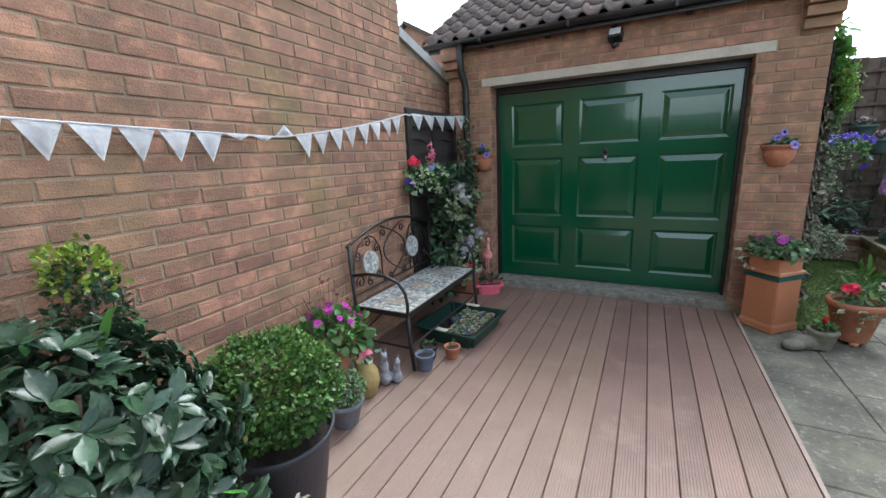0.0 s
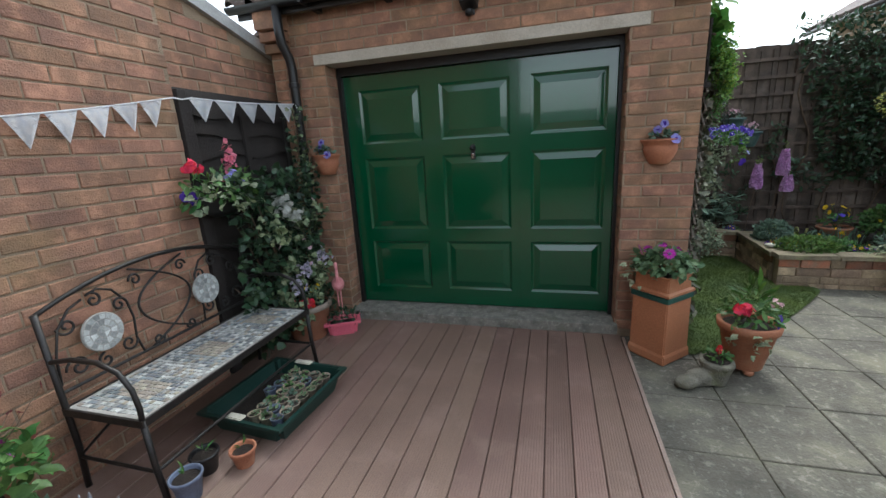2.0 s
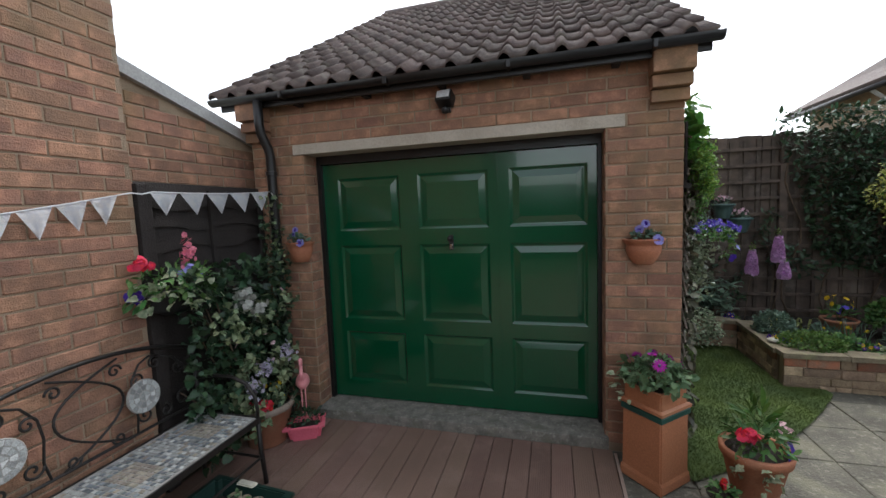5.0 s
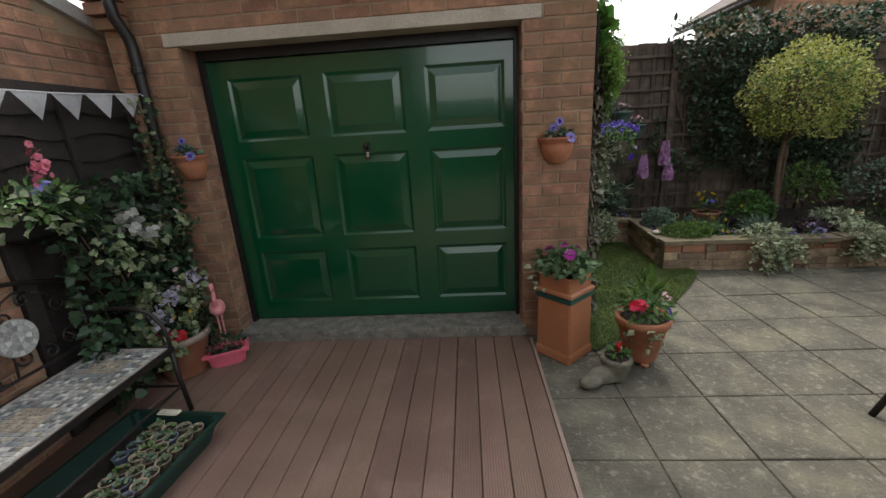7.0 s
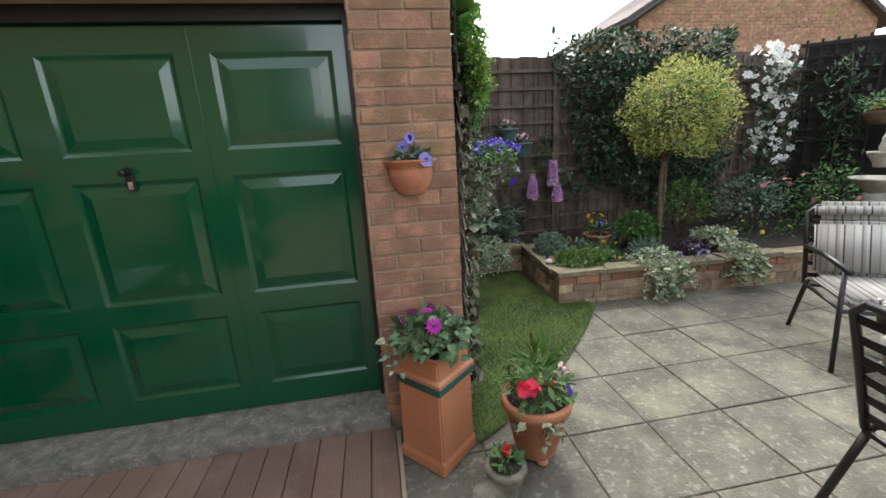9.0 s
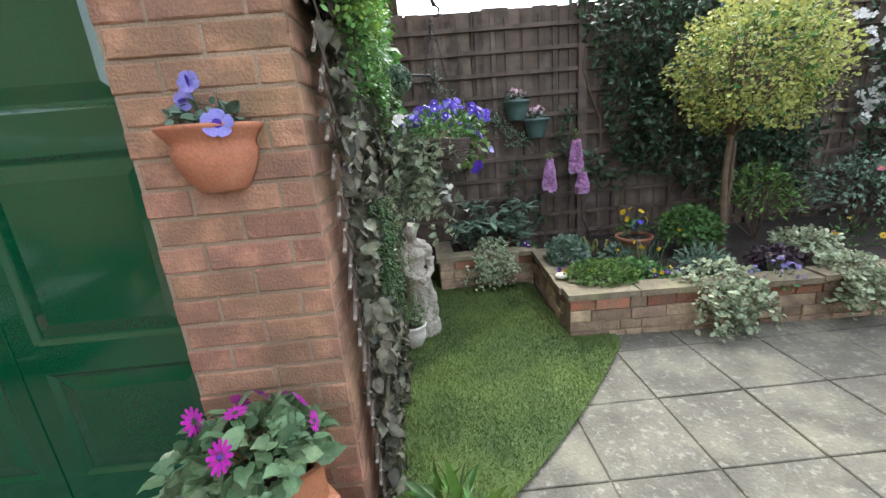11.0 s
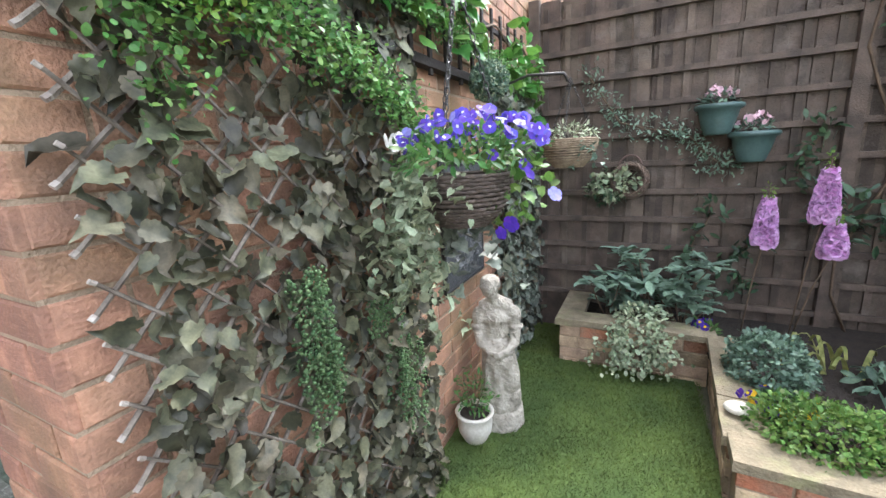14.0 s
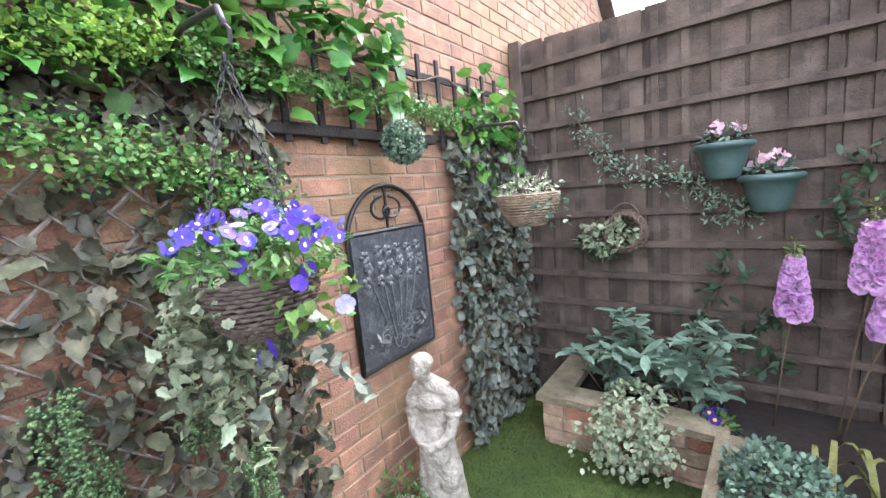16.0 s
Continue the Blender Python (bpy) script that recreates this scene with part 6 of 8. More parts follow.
def wall_hook(x, y, z, reach, label):
    t = thing("hook_bracket", label, "bracket", SIDE, y, z)
    part("arm", tube(bmesh.new(), [(0.02, 0, -0.28), (0.025, 0, 0.04), (reach * 0.5, 0, 0.09), (reach - 0.02, 0, 0.075), (reach, 0, 0.03)], 0.009, 6), IRON, t, smooth=True)
    part("hook", tube(bmesh.new(), [(reach, 0, 0.035), (reach + 0.018, 0, 0.02), (reach + 0.014, 0, -0.008), (reach - 0.008, 0, -0.008)], 0.005, 6), IRON, t)
    return t


BKX, BKY, BKZ = 1.405, 4.80, 1.36
wall_hook(SIDE, BKY, 1.88, BKX - SIDE, "black iron hanging-basket bracket on the wall")
bask = hanging_basket("hanging_basket", "brown wicker hanging basket overflowing with violet violas", BKX - 0.02, BKY, BKZ, 0.13, 0.135, 1.86, WICKER, 61)
g = G(62)
leaves("leaves", bask, OVAL, blob(460, (0, 0, 0.05), (0.19, 0.19, 0.09), g, 0.35, 0.25, -0.3), 0.034, L_MID, g)
leaves("lime_leaves", bask, IVY, blob(80, (0.14, 0.03, -0.04), (0.09, 0.12, 0.10), g, 0.4, 0.25), 0.029, L_FRESH, g, label="yellow-green trailing leaves")
rim = [(0.15 * math.cos(a), 0.15 * math.sin(a), 0.03) for a in [radians(160 + 8 * k) for k in range(11)]]
front_rim = [(0.145 * math.cos(a), 0.145 * math.sin(a), 0.02) for a in [radians(245 + 9 * k) for k in range(6)]]
leaves("trailing_ivy", bask, LOBED, strands(40, rim, 0.44, g, 0.05, 0.026, (-0.35, -0.3, 0)), 0.036, L_TRAIL, g, label="pale variegated ivy trails")
leaves("front_ivy", bask, LOBED, strands(14, front_rim, 0.16, g, 0.05, 0.026, (-0.1, -0.25, 0)), 0.03, L_TRAIL, g, label="short pale ivy trails")
leaves("dark_foliage", bask, IVY, strands(7, [(-0.03, 0.1, -0.08), (-0.06, 0.05, -0.1)], 0.25, g, 0.08, 0.03), 0.05, L_IVYD, g)
s = blob(112, (0.03, -0.01, 0.08), (0.195, 0.19, 0.09), g, 0.85, 0.2, -0.1)
f1 = (s[0][:84], s[1][:84] + np.array((0.2, -0.5, 0.2)))
f2 = (s[0][84:100], s[1][84:100] + np.array((0.2, -0.5, 0.2)))
fl = blooms("viola_cluster", bask, VIOLA, f1, 0.0165, F_BLUE, g, "blue-violet violas", 0.4)
blooms("viola_eye", bask, DISC, (f1[0] + unit(f1[1]) * 0.004, f1[1]), 0.0048, F_WHITE, g, "white flower eyes", 0.3)
blooms("pale_viola_cluster", bask, VIOLA, f2, 0.016, F_LIL, g, "pale lilac violas")
c = np.array([(0.16, -0.08, -0.12), (0.14, -0.10, -0.14), (0.17, 0.02, 0.02), (0.19, -0.02, 0.0), (0.12, -0.1, 0.05)])
blooms("deep_violas", bask, VIOLA, (c, unit(np.array([(0.6, -1, 0.2)] * 5) + g.normal(size=(5, 3)) * 0.5)), 0.0205, F_VIO, g, "deep violet violas")
c = np.array((-0.17, -0.06, 0.09)) + g.normal(size=(9, 3)) * np.array((0.03, 0.03, 0.02))
blooms("white_flowers", bask, VIOLA, (c, unit(g.normal(size=(9, 3)) + np.array((0, -1, 0.5)))), 0.021, F_WHITE, g, "white violas")
c = np.array([(0.24, 0.05, -0.06)])
blooms("single_viola", bask, VIOLA, (c, unit(np.array([(0.6, -1, 0.2)]))), 0.022, F_LIL, g, "single pale viola on a long stem")

wall_hook(SIDE, 6.18, 1.75, 0.43, "black iron bracket holding the twig basket")
bk2 = hanging_basket("hanging_basket", "pale twig hanging basket with dry moss and small leaves", 1.44, 6.2, 1.47, 0.15, 0.15, 1.80, WICKER_P, 63)
g = G(64)
leaves("leaves", bk2, OVAL, blob(220, (0, 0, 0.025), (0.15, 0.15, 0.06), g, 0.3, 0.3, -0.3), 0.026, L_VAR, g)
leaves("trailing_foliage", bk2, ROUND, strands(10, [(0.1, -0.05, 0.0), (0.12, 0.03, 0.0), (0.05, -0.12, 0)], 0.16, g, 0.05, 0.02, (0.5, -0.3, 0)), 0.03, L_GREY, g)
stems("dry_stalks", bk2, (0, 0, 0), [(g.uniform(-0.1, 0.1), g.uniform(-0.1, 0.1), g.uniform(0.06, 0.13)) for _ in range(24)], 0.0025, LATH)

ball = thing("topiary_ball", "hanging grey-green artificial topiary ball", "topiary ball", 1.185, 5.59, 1.735)
g = G(65)
bm = bmesh.new()
bmesh.ops.create_icosphere(bm, subdivisions=2, radius=0.062)
part("core", bm, L_CLIMB, ball)
leaves("leaves", ball, ROUND, blob(1500, (0, 0, 0), (0.083, 0.083, 0.083), g, 0.82, 0.05), 0.015, L_GREY, g, 0.8, 0)
blooms("pale_tip_cluster", ball, PETAL4, blob(260, (0, 0, 0), (0.088, 0.088, 0.088), g, 0.97, 0.03), 0.006, L_VAR, g, "tiny pale tips")
part("cord", tube(bmesh.new(), [(0, 0, 0.07), (0, 0, 0.20), (-0.14, 0, 0.21)], 0.002, 4), IRON, ball)

# ---- arched plaque ----
plq = thing("wall_plaque", "arched dark metal wall plaque with raised flowers", "wall plaque", SIDE + 0.004, 5.62, 0.775)
W2, PH, AH = 0.245, 0.60, 0.80
boxed("panel", (0.006, -W2 + 0.012, 0.012, 0.02, W2 - 0.012, PH - 0.01), LEAD, plq)
fr = [(0.012, -W2, 0.0), (0.012, -W2, PH - 0.05)] + [(0.012, -W2 * math.cos(a), PH - 0.05 + (AH - PH + 0.05) * math.sin(a)) for a in [math.pi * i / 14 for i in range(1, 14)]] + [(0.012, W2, PH - 0.05), (0.012, W2, 0.0), (0.012, -W2, 0.0)]
part("frame", tube(bmesh.new(), fr, 0.011, 6), BLACK, plq, "black arched frame", True)
part("crossbar", tube(bmesh.new(), [(0.012, -W2, PH), (0.012, W2, PH)], 0.010, 6), BLACK, plq)
for sgn in (-1, 1):
    part("scroll", tube(bmesh.new(), [(0.012, sgn * (0.02 + 0.09 * math.sin(a) * (1 - a / 8)), PH + 0.09 + 0.06 * math.cos(a) * (1 - a / 8)) for a in [i * 0.5 for i in range(13)]], 0.006, 5), BLACK, plq)
part("scroll", tube(bmesh.new(), [(0.012, 0, PH), (0.012, 0, AH)], 0.007, 5), BLACK, plq)
g = G(66)
for y0_, y1_ in ((-0.10, -0.17), (-0.06, -0.09), (-0.02, -0.035), (0.02, 0.03), (0.05, 0.10), (0.09, 0.17)):
    part("raised_stem", tube(bmesh.new(), [(0.022, y0_ * 0.4, 0.09), (0.025, (y0_ + y1_) * 0.42, 0.28), (0.022, y1_, 0.46)], 0.0035, 5), RELIEF, plq)
    for k in range(3):
        c = (0.02, y1_ + 0.014 * (k % 2), 0.37 + 0.065 * k + 0.02 * g.random())
        for j in range(5):
            a_ = 2 * math.pi * j / 5 + k
            part("raised_petal", turned(bmesh.new(), [(0.0125, 0.0), (0.010, 0.006), (0.004, 0.009)], 8, pose(c[0], c[1] + 0.016 * math.cos(a_), c[2] + 0.016 * math.sin(a_), 0, 90, 0)), RELIEF if (j + k) % 3 else LEAD, plq)
for k in range(9):
    y_, z_ = g.uniform(-0.18, 0.18), g.uniform(0.05, 0.17)
    part("raised_leaf", tube(bmesh.new(), [(0.021, y_ + 0.03 * math.cos(b_), z_ + 0.03 * math.sin(b_)) for b_ in [j * 0.7 + k for j in range(8)]], 0.0035, 5), RELIEF, plq)
blooms("raised_leaves", plq, OVAL, (np.stack([np.full(40, 0.024), g.uniform(-0.2, 0.2, 40), g.uniform(0.04, 0.20, 40)], 1), np.tile((1.0, 0, 0), (40, 1))), 0.05, RELIEF, g, "raised leaf relief", 0.15)

# ---- statue and white pot ----
sx, sy = 1.19, 5.62
body = [([(0, 0, 0.0), (0, 0, 0.09)], [0.128, 0.122]), ([(0, 0, 0.085), (0, 0, 0.10), (0, 0, 0.115)], [0.112, 0.104, 0.112]),
        ([(0.0, 0, 0.11), (0.0, 0, 0.18), (-0.005, 0, 0.28), (-0.01, 0, 0.38), (-0.012, 0, 0.46)], [0.112, 0.104, 0.090, 0.082, 0.066]),
        (0.05, -0.055, 0.26, 0.05, 0.045, 0.075), (0.065, -0.05, 0.17, 0.042, 0.045, 0.06), (-0.045, -0.06, 0.19, 0.045, 0.045, 0.075),
        ([(-0.06, -0.045, 0.14), (-0.065, -0.06, 0.26), (-0.045, -0.05, 0.40)], [0.026, 0.022, 0.018]), ([(0.0, -0.085, 0.13), (-0.012, -0.09, 0.24), (-0.02, -0.075, 0.36)], [0.022, 0.02, 0.018]), ([(0.085, -0.01, 0.14), (0.08, -0.01, 0.28), (0.055, -0.01, 0.42)], [0.024, 0.022, 0.018]),
        (0.012, -0.062, 0.365, 0.058, 0.042, 0.055), ([(0.03, -0.085, 0.37), (0.055, -0.08, 0.30), (0.06, -0.07, 0.24)], [0.02, 0.018, 0.012]),
        (-0.012, 0.0, 0.52, 0.068, 0.05, 0.085), (-0.014, -0.012, 0.575, 0.072, 0.052, 0.05), ([(-0.085, 0.0, 0.615), (-0.012, 0.004, 0.645), (0.062, 0.0, 0.62)], [0.036, 0.046, 0.036]),
        (-0.095, -0.005, 0.575, 0.036, 0.04, 0.052), (0.075, -0.005, 0.578, 0.038, 0.04, 0.054), ([(-0.10, -0.01, 0.535), (-0.10, -0.012, 0.52)], [0.041, 0.039]), ([(0.082, -0.01, 0.535), (0.082, -0.012, 0.52)], [0.042, 0.040]),
        ([(-0.102, -0.015, 0.52), (-0.088, -0.05, 0.455), (-0.04, -0.09, 0.425), (-0.01, -0.10, 0.42)], [0.028, 0.025, 0.02, 0.016]), ([(0.084, -0.015, 0.52), (0.075, -0.05, 0.455), (0.03, -0.09, 0.425), (-0.005, -0.10, 0.42)], [0.028, 0.025, 0.02, 0.016]),
        (-0.008, -0.105, 0.415, 0.026, 0.02, 0.022), ([(-0.015, -0.005, 0.65), (-0.03, -0.022, 0.695)], [0.032, 0.029]), (-0.038, -0.034, 0.728, 0.042, 0.046, 0.05), (-0.036, -0.022, 0.755, 0.05, 0.054, 0.038), ([(-0.084, -0.04, 0.738), (-0.04, -0.082, 0.742), (0.006, -0.04, 0.745), (0.002, 0.01, 0.75)], [0.011, 0.012, 0.011, 0.01]), (-0.045, -0.078, 0.72, 0.010, 0.012, 0.013)]
statue = figure("statue", "weathered stone garden statue of a robed figure", "statue", sx, sy, -0.02, 20, body, STATUE, 0.007)
statue.matrix_basis = statue.matrix_basis @ Matrix.Diagonal((1.05, 1.05, 1.065, 1))

wp = potted("white_pot", "small cream glazed pot with a leafy shrub", 1.12, 5.42, -0.02, [(0.055, 0), (0.06, 0.008), (0.085, 0.06), (0.09, 0.11), (0.082, 0.14), (0.095, 0.15), (0.10, 0.162), (0.095, 0.17), (0.08, 0.165), (0.072, 0.14)], WPOT, 0.075, 0.15)
g = G(67)
stems("twigs", wp, (0, 0, 0.15), [(g.uniform(-0.09, 0.09), g.uniform(-0.09, 0.09), g.uniform(0.22, 0.36)) for _ in range(12)], 0.0025, TWIG)
leaves("leaves", wp, OVAL, blob(170, (0, 0, 0.26), (0.10, 0.10, 0.12), g, 0.2, 0.3), 0.028, L_MID, g)

# ---- on the back fence ----
for x, z, lab, sd in ((2.225, 1.455, "teal plastic fence pot with pink flowers", 71), (2.415, 1.28, "lower teal plastic fence pot with pink flowers", 72)):
    p = potted("fence_pot", lab, x, 6.87, z, [(0.062, 0), (0.07, 0.006), (0.074, 0.018), (0.097, 0.085), (0.109, 0.145), (0.126, 0.152), (0.135, 0.165), (0.133, 0.178), (0.12, 0.184), (0.108, 0.17)], TEAL, 0.103, 0.165)
    tagged(p, group="fence pots")
    g = G(sd)
    leaves("leaves", p, OVAL, blob(90, (0, 0, 0.20), (0.10, 0.10, 0.06), g, 0.3, 0.3, -0.2), 0.035, L_GREY, g)
    s = blob(24, (0, 0, 0.235), (0.09, 0.09, 0.06), g, 0.7, 0.2, -0.1)
    blooms("flower_cluster", p, VIOLA, s, 0.017, F_PALE, g, "small pink flowers")
    part("hanger", tube(bmesh.new(), [(0, 0.10, 0.16), (0, 0.125, 0.19), (0, 0.14, 0.15)], 0.006, 5), BLACK, p)

bk3 = thing("wall_basket", "round wicker wall basket with variegated ivy", "basket", 1.74, 6.90, 1.18)
woven(bk3, WICKER_M, [(0.05, -0.07), (0.09, -0.055), (0.115, -0.02), (0.12, 0.02), (0.10, 0.06)], random.Random(5), 10, 22, 0.008, pose(0, 0, 0, 78, 0, 0))
part("handle", tube(bmesh.new(), [(0.075 * math.cos(a), 0.0, 0.09 + 0.085 * math.sin(a)) for a in [math.pi * i / 12 for i in range(13)]], 0.007, 6), WICKER_M, bk3, smooth=True)
g = G(73)
leaves("leaves", bk3, IVY, blob(170, (-0.10, -0.05, -0.02), (0.17, 0.07, 0.12), g, 0.2, 0.3), 0.042, L_VAR, g)
leaves("dark_leaves", bk3, OVAL, blob(110, (-0.14, -0.04, -0.06), (0.16, 0.07, 0.12), g, 0.2, 0.3), 0.04, L_CLIMB, g)

sprig = thing("fence_vine", "thin grey-leaved vine trained across the fence laths", "climbing plant", 0, FENCE_Y - 0.04, 0)
g = G(74)
path = [(1.42, 0, 1.95), (1.55, -0.01, 1.75), (1.66, -0.02, 1.58), (1.85, -0.02, 1.52), (2.05, -0.02, 1.50), (2.15, -0.03, 1.38), (2.26, -0.02, 1.28), (2.36, -0.02, 1.30)]
pos = []
for a, b in zip(path, path[1:]):
    for k in range(90):
        pos.append(np.array(a) + (np.array(b) - np.array(a)) * g.random() + g.normal(size=3) * np.array((0.04, 0.02, 0.05)))
pos = np.array(pos)
pos[:, 1] = np.minimum(pos[:, 1], 0.0)
part("stem", tube(bmesh.new(), path, 0.006, 5), TWIG, sprig)
leaves("leaves", sprig, OVAL, (pos, unit(g.normal(size=pos.shape) + np.array((0, -1, 0)))), 0.031, L_WHORL, g)
pos2 = []
for x0, z0, z1 in ((2.20, 0.35, 1.05), (2.72, 0.9, 1.55), (2.42, 0.4, 0.8)):
    for k in range(70):
        q = g.random()
        pos2.append((x0 + 0.05 * math.sin(q * 9) + g.normal() * 0.045, -0.02 - 0.03 * g.random(), z0 + (z1 - z0) * q))
    part("stem", tube(bmesh.new(), [(x0 + 0.05 * math.sin(q * 9 / 8), -0.01, z0 + (z1 - z0) * q / 8) for q in range(9)], 0.005, 5), TWIG, sprig)
pos2 = np.array(pos2)
leaves("dark_leaves", sprig, OVAL, (pos2, unit(g.normal(size=pos2.shape) + np.array((0, -1, 0)))), 0.06, L_CLIMB, g)

climb = thing("fence_climber", "dense dark evergreen climber covering the fence", "climbing plant", 0, FENCE_Y, 0)
g = G(75)
n = 8200
cx, cz = 2.75 + 2.5 * g.random(n) ** 0.9, 0.55 + 2.15 * g.random(n)
lump = np.array([noise.noise(Vector((a * 2.2, b * 2.2, 3.0))) for a, b in zip(cx, cz)])
fade = np.clip((cx - 2.75) / 0.7, 0, 1) * np.clip((cz - 0.35) / 0.8, 0.15, 1)
keep = (lump + 0.62 * fade + 0.25 * (cz - 1.4) > 0.08) & (g.random(n) < 0.35 + 0.65 * fade)
cx, cz, lump = cx[keep], cz[keep], lump[keep]
n = len(cx)
pos = np.stack([cx, -0.03 - (0.06 + 0.22 * np.clip(lump + 0.4, 0, 1)) * g.random(n), cz], 1)
leaves("leaves", climb, OVAL, (pos, unit(g.normal(size=(n, 3)) * 0.7 + np.array((0, -1, 0.2)))), 0.075, L_CLIMB, g, 0.8, 0.3)
k = n // 5
leaves("light_leaves", climb, OVAL, (pos[:k] + np.array((0, -0.04, 0.02)), unit(g.normal(size=(k, 3)) * 0.7 + np.array((0, -1, 0.2)))), 0.048, L_GREY, g, 0.8, 0.3)
for x in (3.0, 3.4, 3.9, 4.4, 4.9):
    part("stem", tube(bmesh.new(), [(x + 0.1 * math.sin(q * 1.1 + x), -0.04, 0.2 + 0.24 * q) for q in range(10)], 0.009, 5), TWIG, climb, smooth=True)
stems("top_shoots", climb, (3.9, -0.03, 2.2), [(g.uniform(2.9, 5.2), g.uniform(-0.15, 0.0), g.uniform(2.45, 2.75)) for _ in range(26)], 0.003, TWIG)

clem = thing("white_clematis", "white-flowered clematis on the dark trellis", "climbing plant", 5.95, 6.88, 0)
g = G(76)
k = 130
q = g.random(k) ** 1.3
s = (np.stack([0.15 * g.normal(size=k) + 0.26 * q - 0.16 + 0.10 * np.sin(q * 14), -0.09 * g.random(k), 2.52 - 1.5 * q], 1), unit(g.normal(size=(k, 3)) * 0.4 + np.array((-0.5, -1, 0.2))))
blooms("flowers", clem, STAR6, s, 0.048, F_WHITE, g, "large white clematis flowers")
s = (np.stack([0.22 * g.normal(size=760), -0.08 * g.random(760), 0.4 + 1.9 * g.random(760)], 1), unit(g.normal(size=(760, 3)) + np.array((0, -1, 0))))
leaves("leaves", clem, OVAL, s, 0.075, L_CLIMB, g)
part("stem", tube(bmesh.new(), [(0.05 * math.sin(i), 0.02, 0.2 + 0.2 * i) for i in range(11)], 0.008, 5), TWIG, clem)

# ---- planting in the raised bed ----
BEDZ = 0.20


def plant(name, label, x, y, shape, n, rad, size, mat, seed, zc=0.12, shell=0.3, category="plant", wild=0.7, droop=0.2, z=BEDZ, stem=True, low=-0.3):
    t = thing(name, label, category, x, y, z)
    g = G(seed)
    s = blob(n, (0, 0, zc), rad, g, shell, 0.3, low)
    if stem:
        stems("stem_cluster", t, (0, 0, 0), s[0][:10], 0.004, TWIG)
    leaves("leaves", t, shape, s, size, mat, g, wild, droop)
    return t, g, s


def whorled(x, y, n, h, spread, seed):
    """Upright stems with whorls of long leaves."""
    t = thing("laurel_spurge", "grey-green whorled-leaf evergreen plant in the bed", "plant", x, y, BEDZ)
    g = G(seed)
    tips = np.stack([g.normal(size=n) * spread, g.normal(size=n) * spread * 0.6, h * (0.45 + 0.6 * g.random(n))], 1)
    stems("stem_cluster", t, (0, 0, 0), tips, 0.006, TWIG)
    pos = np.repeat(tips, 13, 0) + g.normal(size=(n * 13, 3)) * np.array((0.006, 0.006, 0.02))
    a = g.random(n * 13) * 6.28
    scatter("leaves", t, OVAL, pos, np.stack([np.cos(a), np.sin(a), 0.15 + 0.3 * g.normal(size=n * 13)], 1), np.tile((0, 0, 1.0), (n * 13, 1)), 0.13 * (0.6 + 0.6 * g.random(n * 13)), L_WHORL)
    return t


whorled(1.64, 6.70, 11, 0.32, 0.14, 81)
whorled(1.95, 6.74, 13, 0.52, 0.16, 82)
whorled(2.10, 6.62, 12, 0.32, 0.11, 83)


def trailer(x, y, wide, length, seed, label, front=(0, -1, 0)):
    t = thing("trailing_plant", label, "trailing plant", x, y, BED_TOP + 0.05)
    g = G(seed)
    s = blob(260, (0, 0.02, 0.02), (wide, 0.13, 0.08), g, 0.3, 0.3, -0.2)
    leaves("leaves", t, ROUND, s, 0.034, L_VAR, g)
    tops = [(g.uniform(-wide, wide) * 0.8, -0.07, 0.02) for _ in range(14)]
    s = strands(34, tops, length, g, 0.08, 0.022, (0, -1.2, 0))
    s[0][:, 1] = np.minimum(s[0][:, 1], -0.055)
    leaves("trailing_foliage", t, ROUND, (np.repeat(s[0], 2, 0) + g.normal(size=(len(s[0]) * 2, 3)) * np.array((0.02, 0.012, 0.015)), np.repeat(s[1], 2, 0) + np.array((0, -0.6, 0))), 0.034, L_VAR, g)
    return t


trailer(1.86, 6.46, 0.16, 0.30, 84, "silver variegated plant trailing over the stone coping")
trailer(3.19, 5.33, 0.25, 0.36, 85, "cream variegated ivy spilling over the bed wall")
trailer(4.1, 5.30, 0.18, 0.26, 86, "silvery variegated plant spilling over the bed wall")

plant("box_bush", "round blue-green evergreen bush in the raised bed", 2.42, 6.00, ROUND, 2100, (0.17, 0.17, 0.15), 0.024, L_GREY, 87, 0.15, 0.65, "bush", 0.9, 0, low=-0.5)
plant("bedding_plant", "low light green leafy bedding plant", 2.52, 5.55, ROUND, 2600, (0.27, 0.18, 0.14), 0.0205, L_FRESH, 88, 0.09, 0.5, wild=0.9, droop=0)
plant("bedding_plant", "light green leafy clump beside the pansies", 2.78, 5.60, ROUND, 420, (0.16, 0.13, 0.11), 0.034, L_MID, 89, 0.08, 0.5, wild=0.9, droop=0)
plant("golden_bush", "rounded gold and green evergreen bush", 3.55, 6.15, ROUND, 1500, (0.24, 0.22, 0.22), 0.04, L_MID, 90, 0.20, 0.6, "bush", 0.9, 0)
plant("leafy_shrub", "loose mid-green shrub at the back of the bed", 4.35, 6.40, OVAL, 620, (0.33, 0.28, 0.34), 0.05, L_FRESH, 91, 0.36, 0.4, "shrub")
plant("leafy_shrub", "dark green shrub below the clematis", 5.2, 6.3, OVAL, 800, (0.45, 0.3, 0.36), 0.045, L_GREY, 92, 0.36, 0.4, "shrub")
plant("purple_plant", "dark purple-leaved low plant", 3.85, 5.62, ROUND, 420, (0.17, 0.14, 0.10), 0.035, material("purple_leaf", (0.06, 0.03, 0.05), 0.5, (0.035, 0.02, 0.03), 30, 200, 0, spread=0.4, source="island"), 93, 0.09, 0.4)
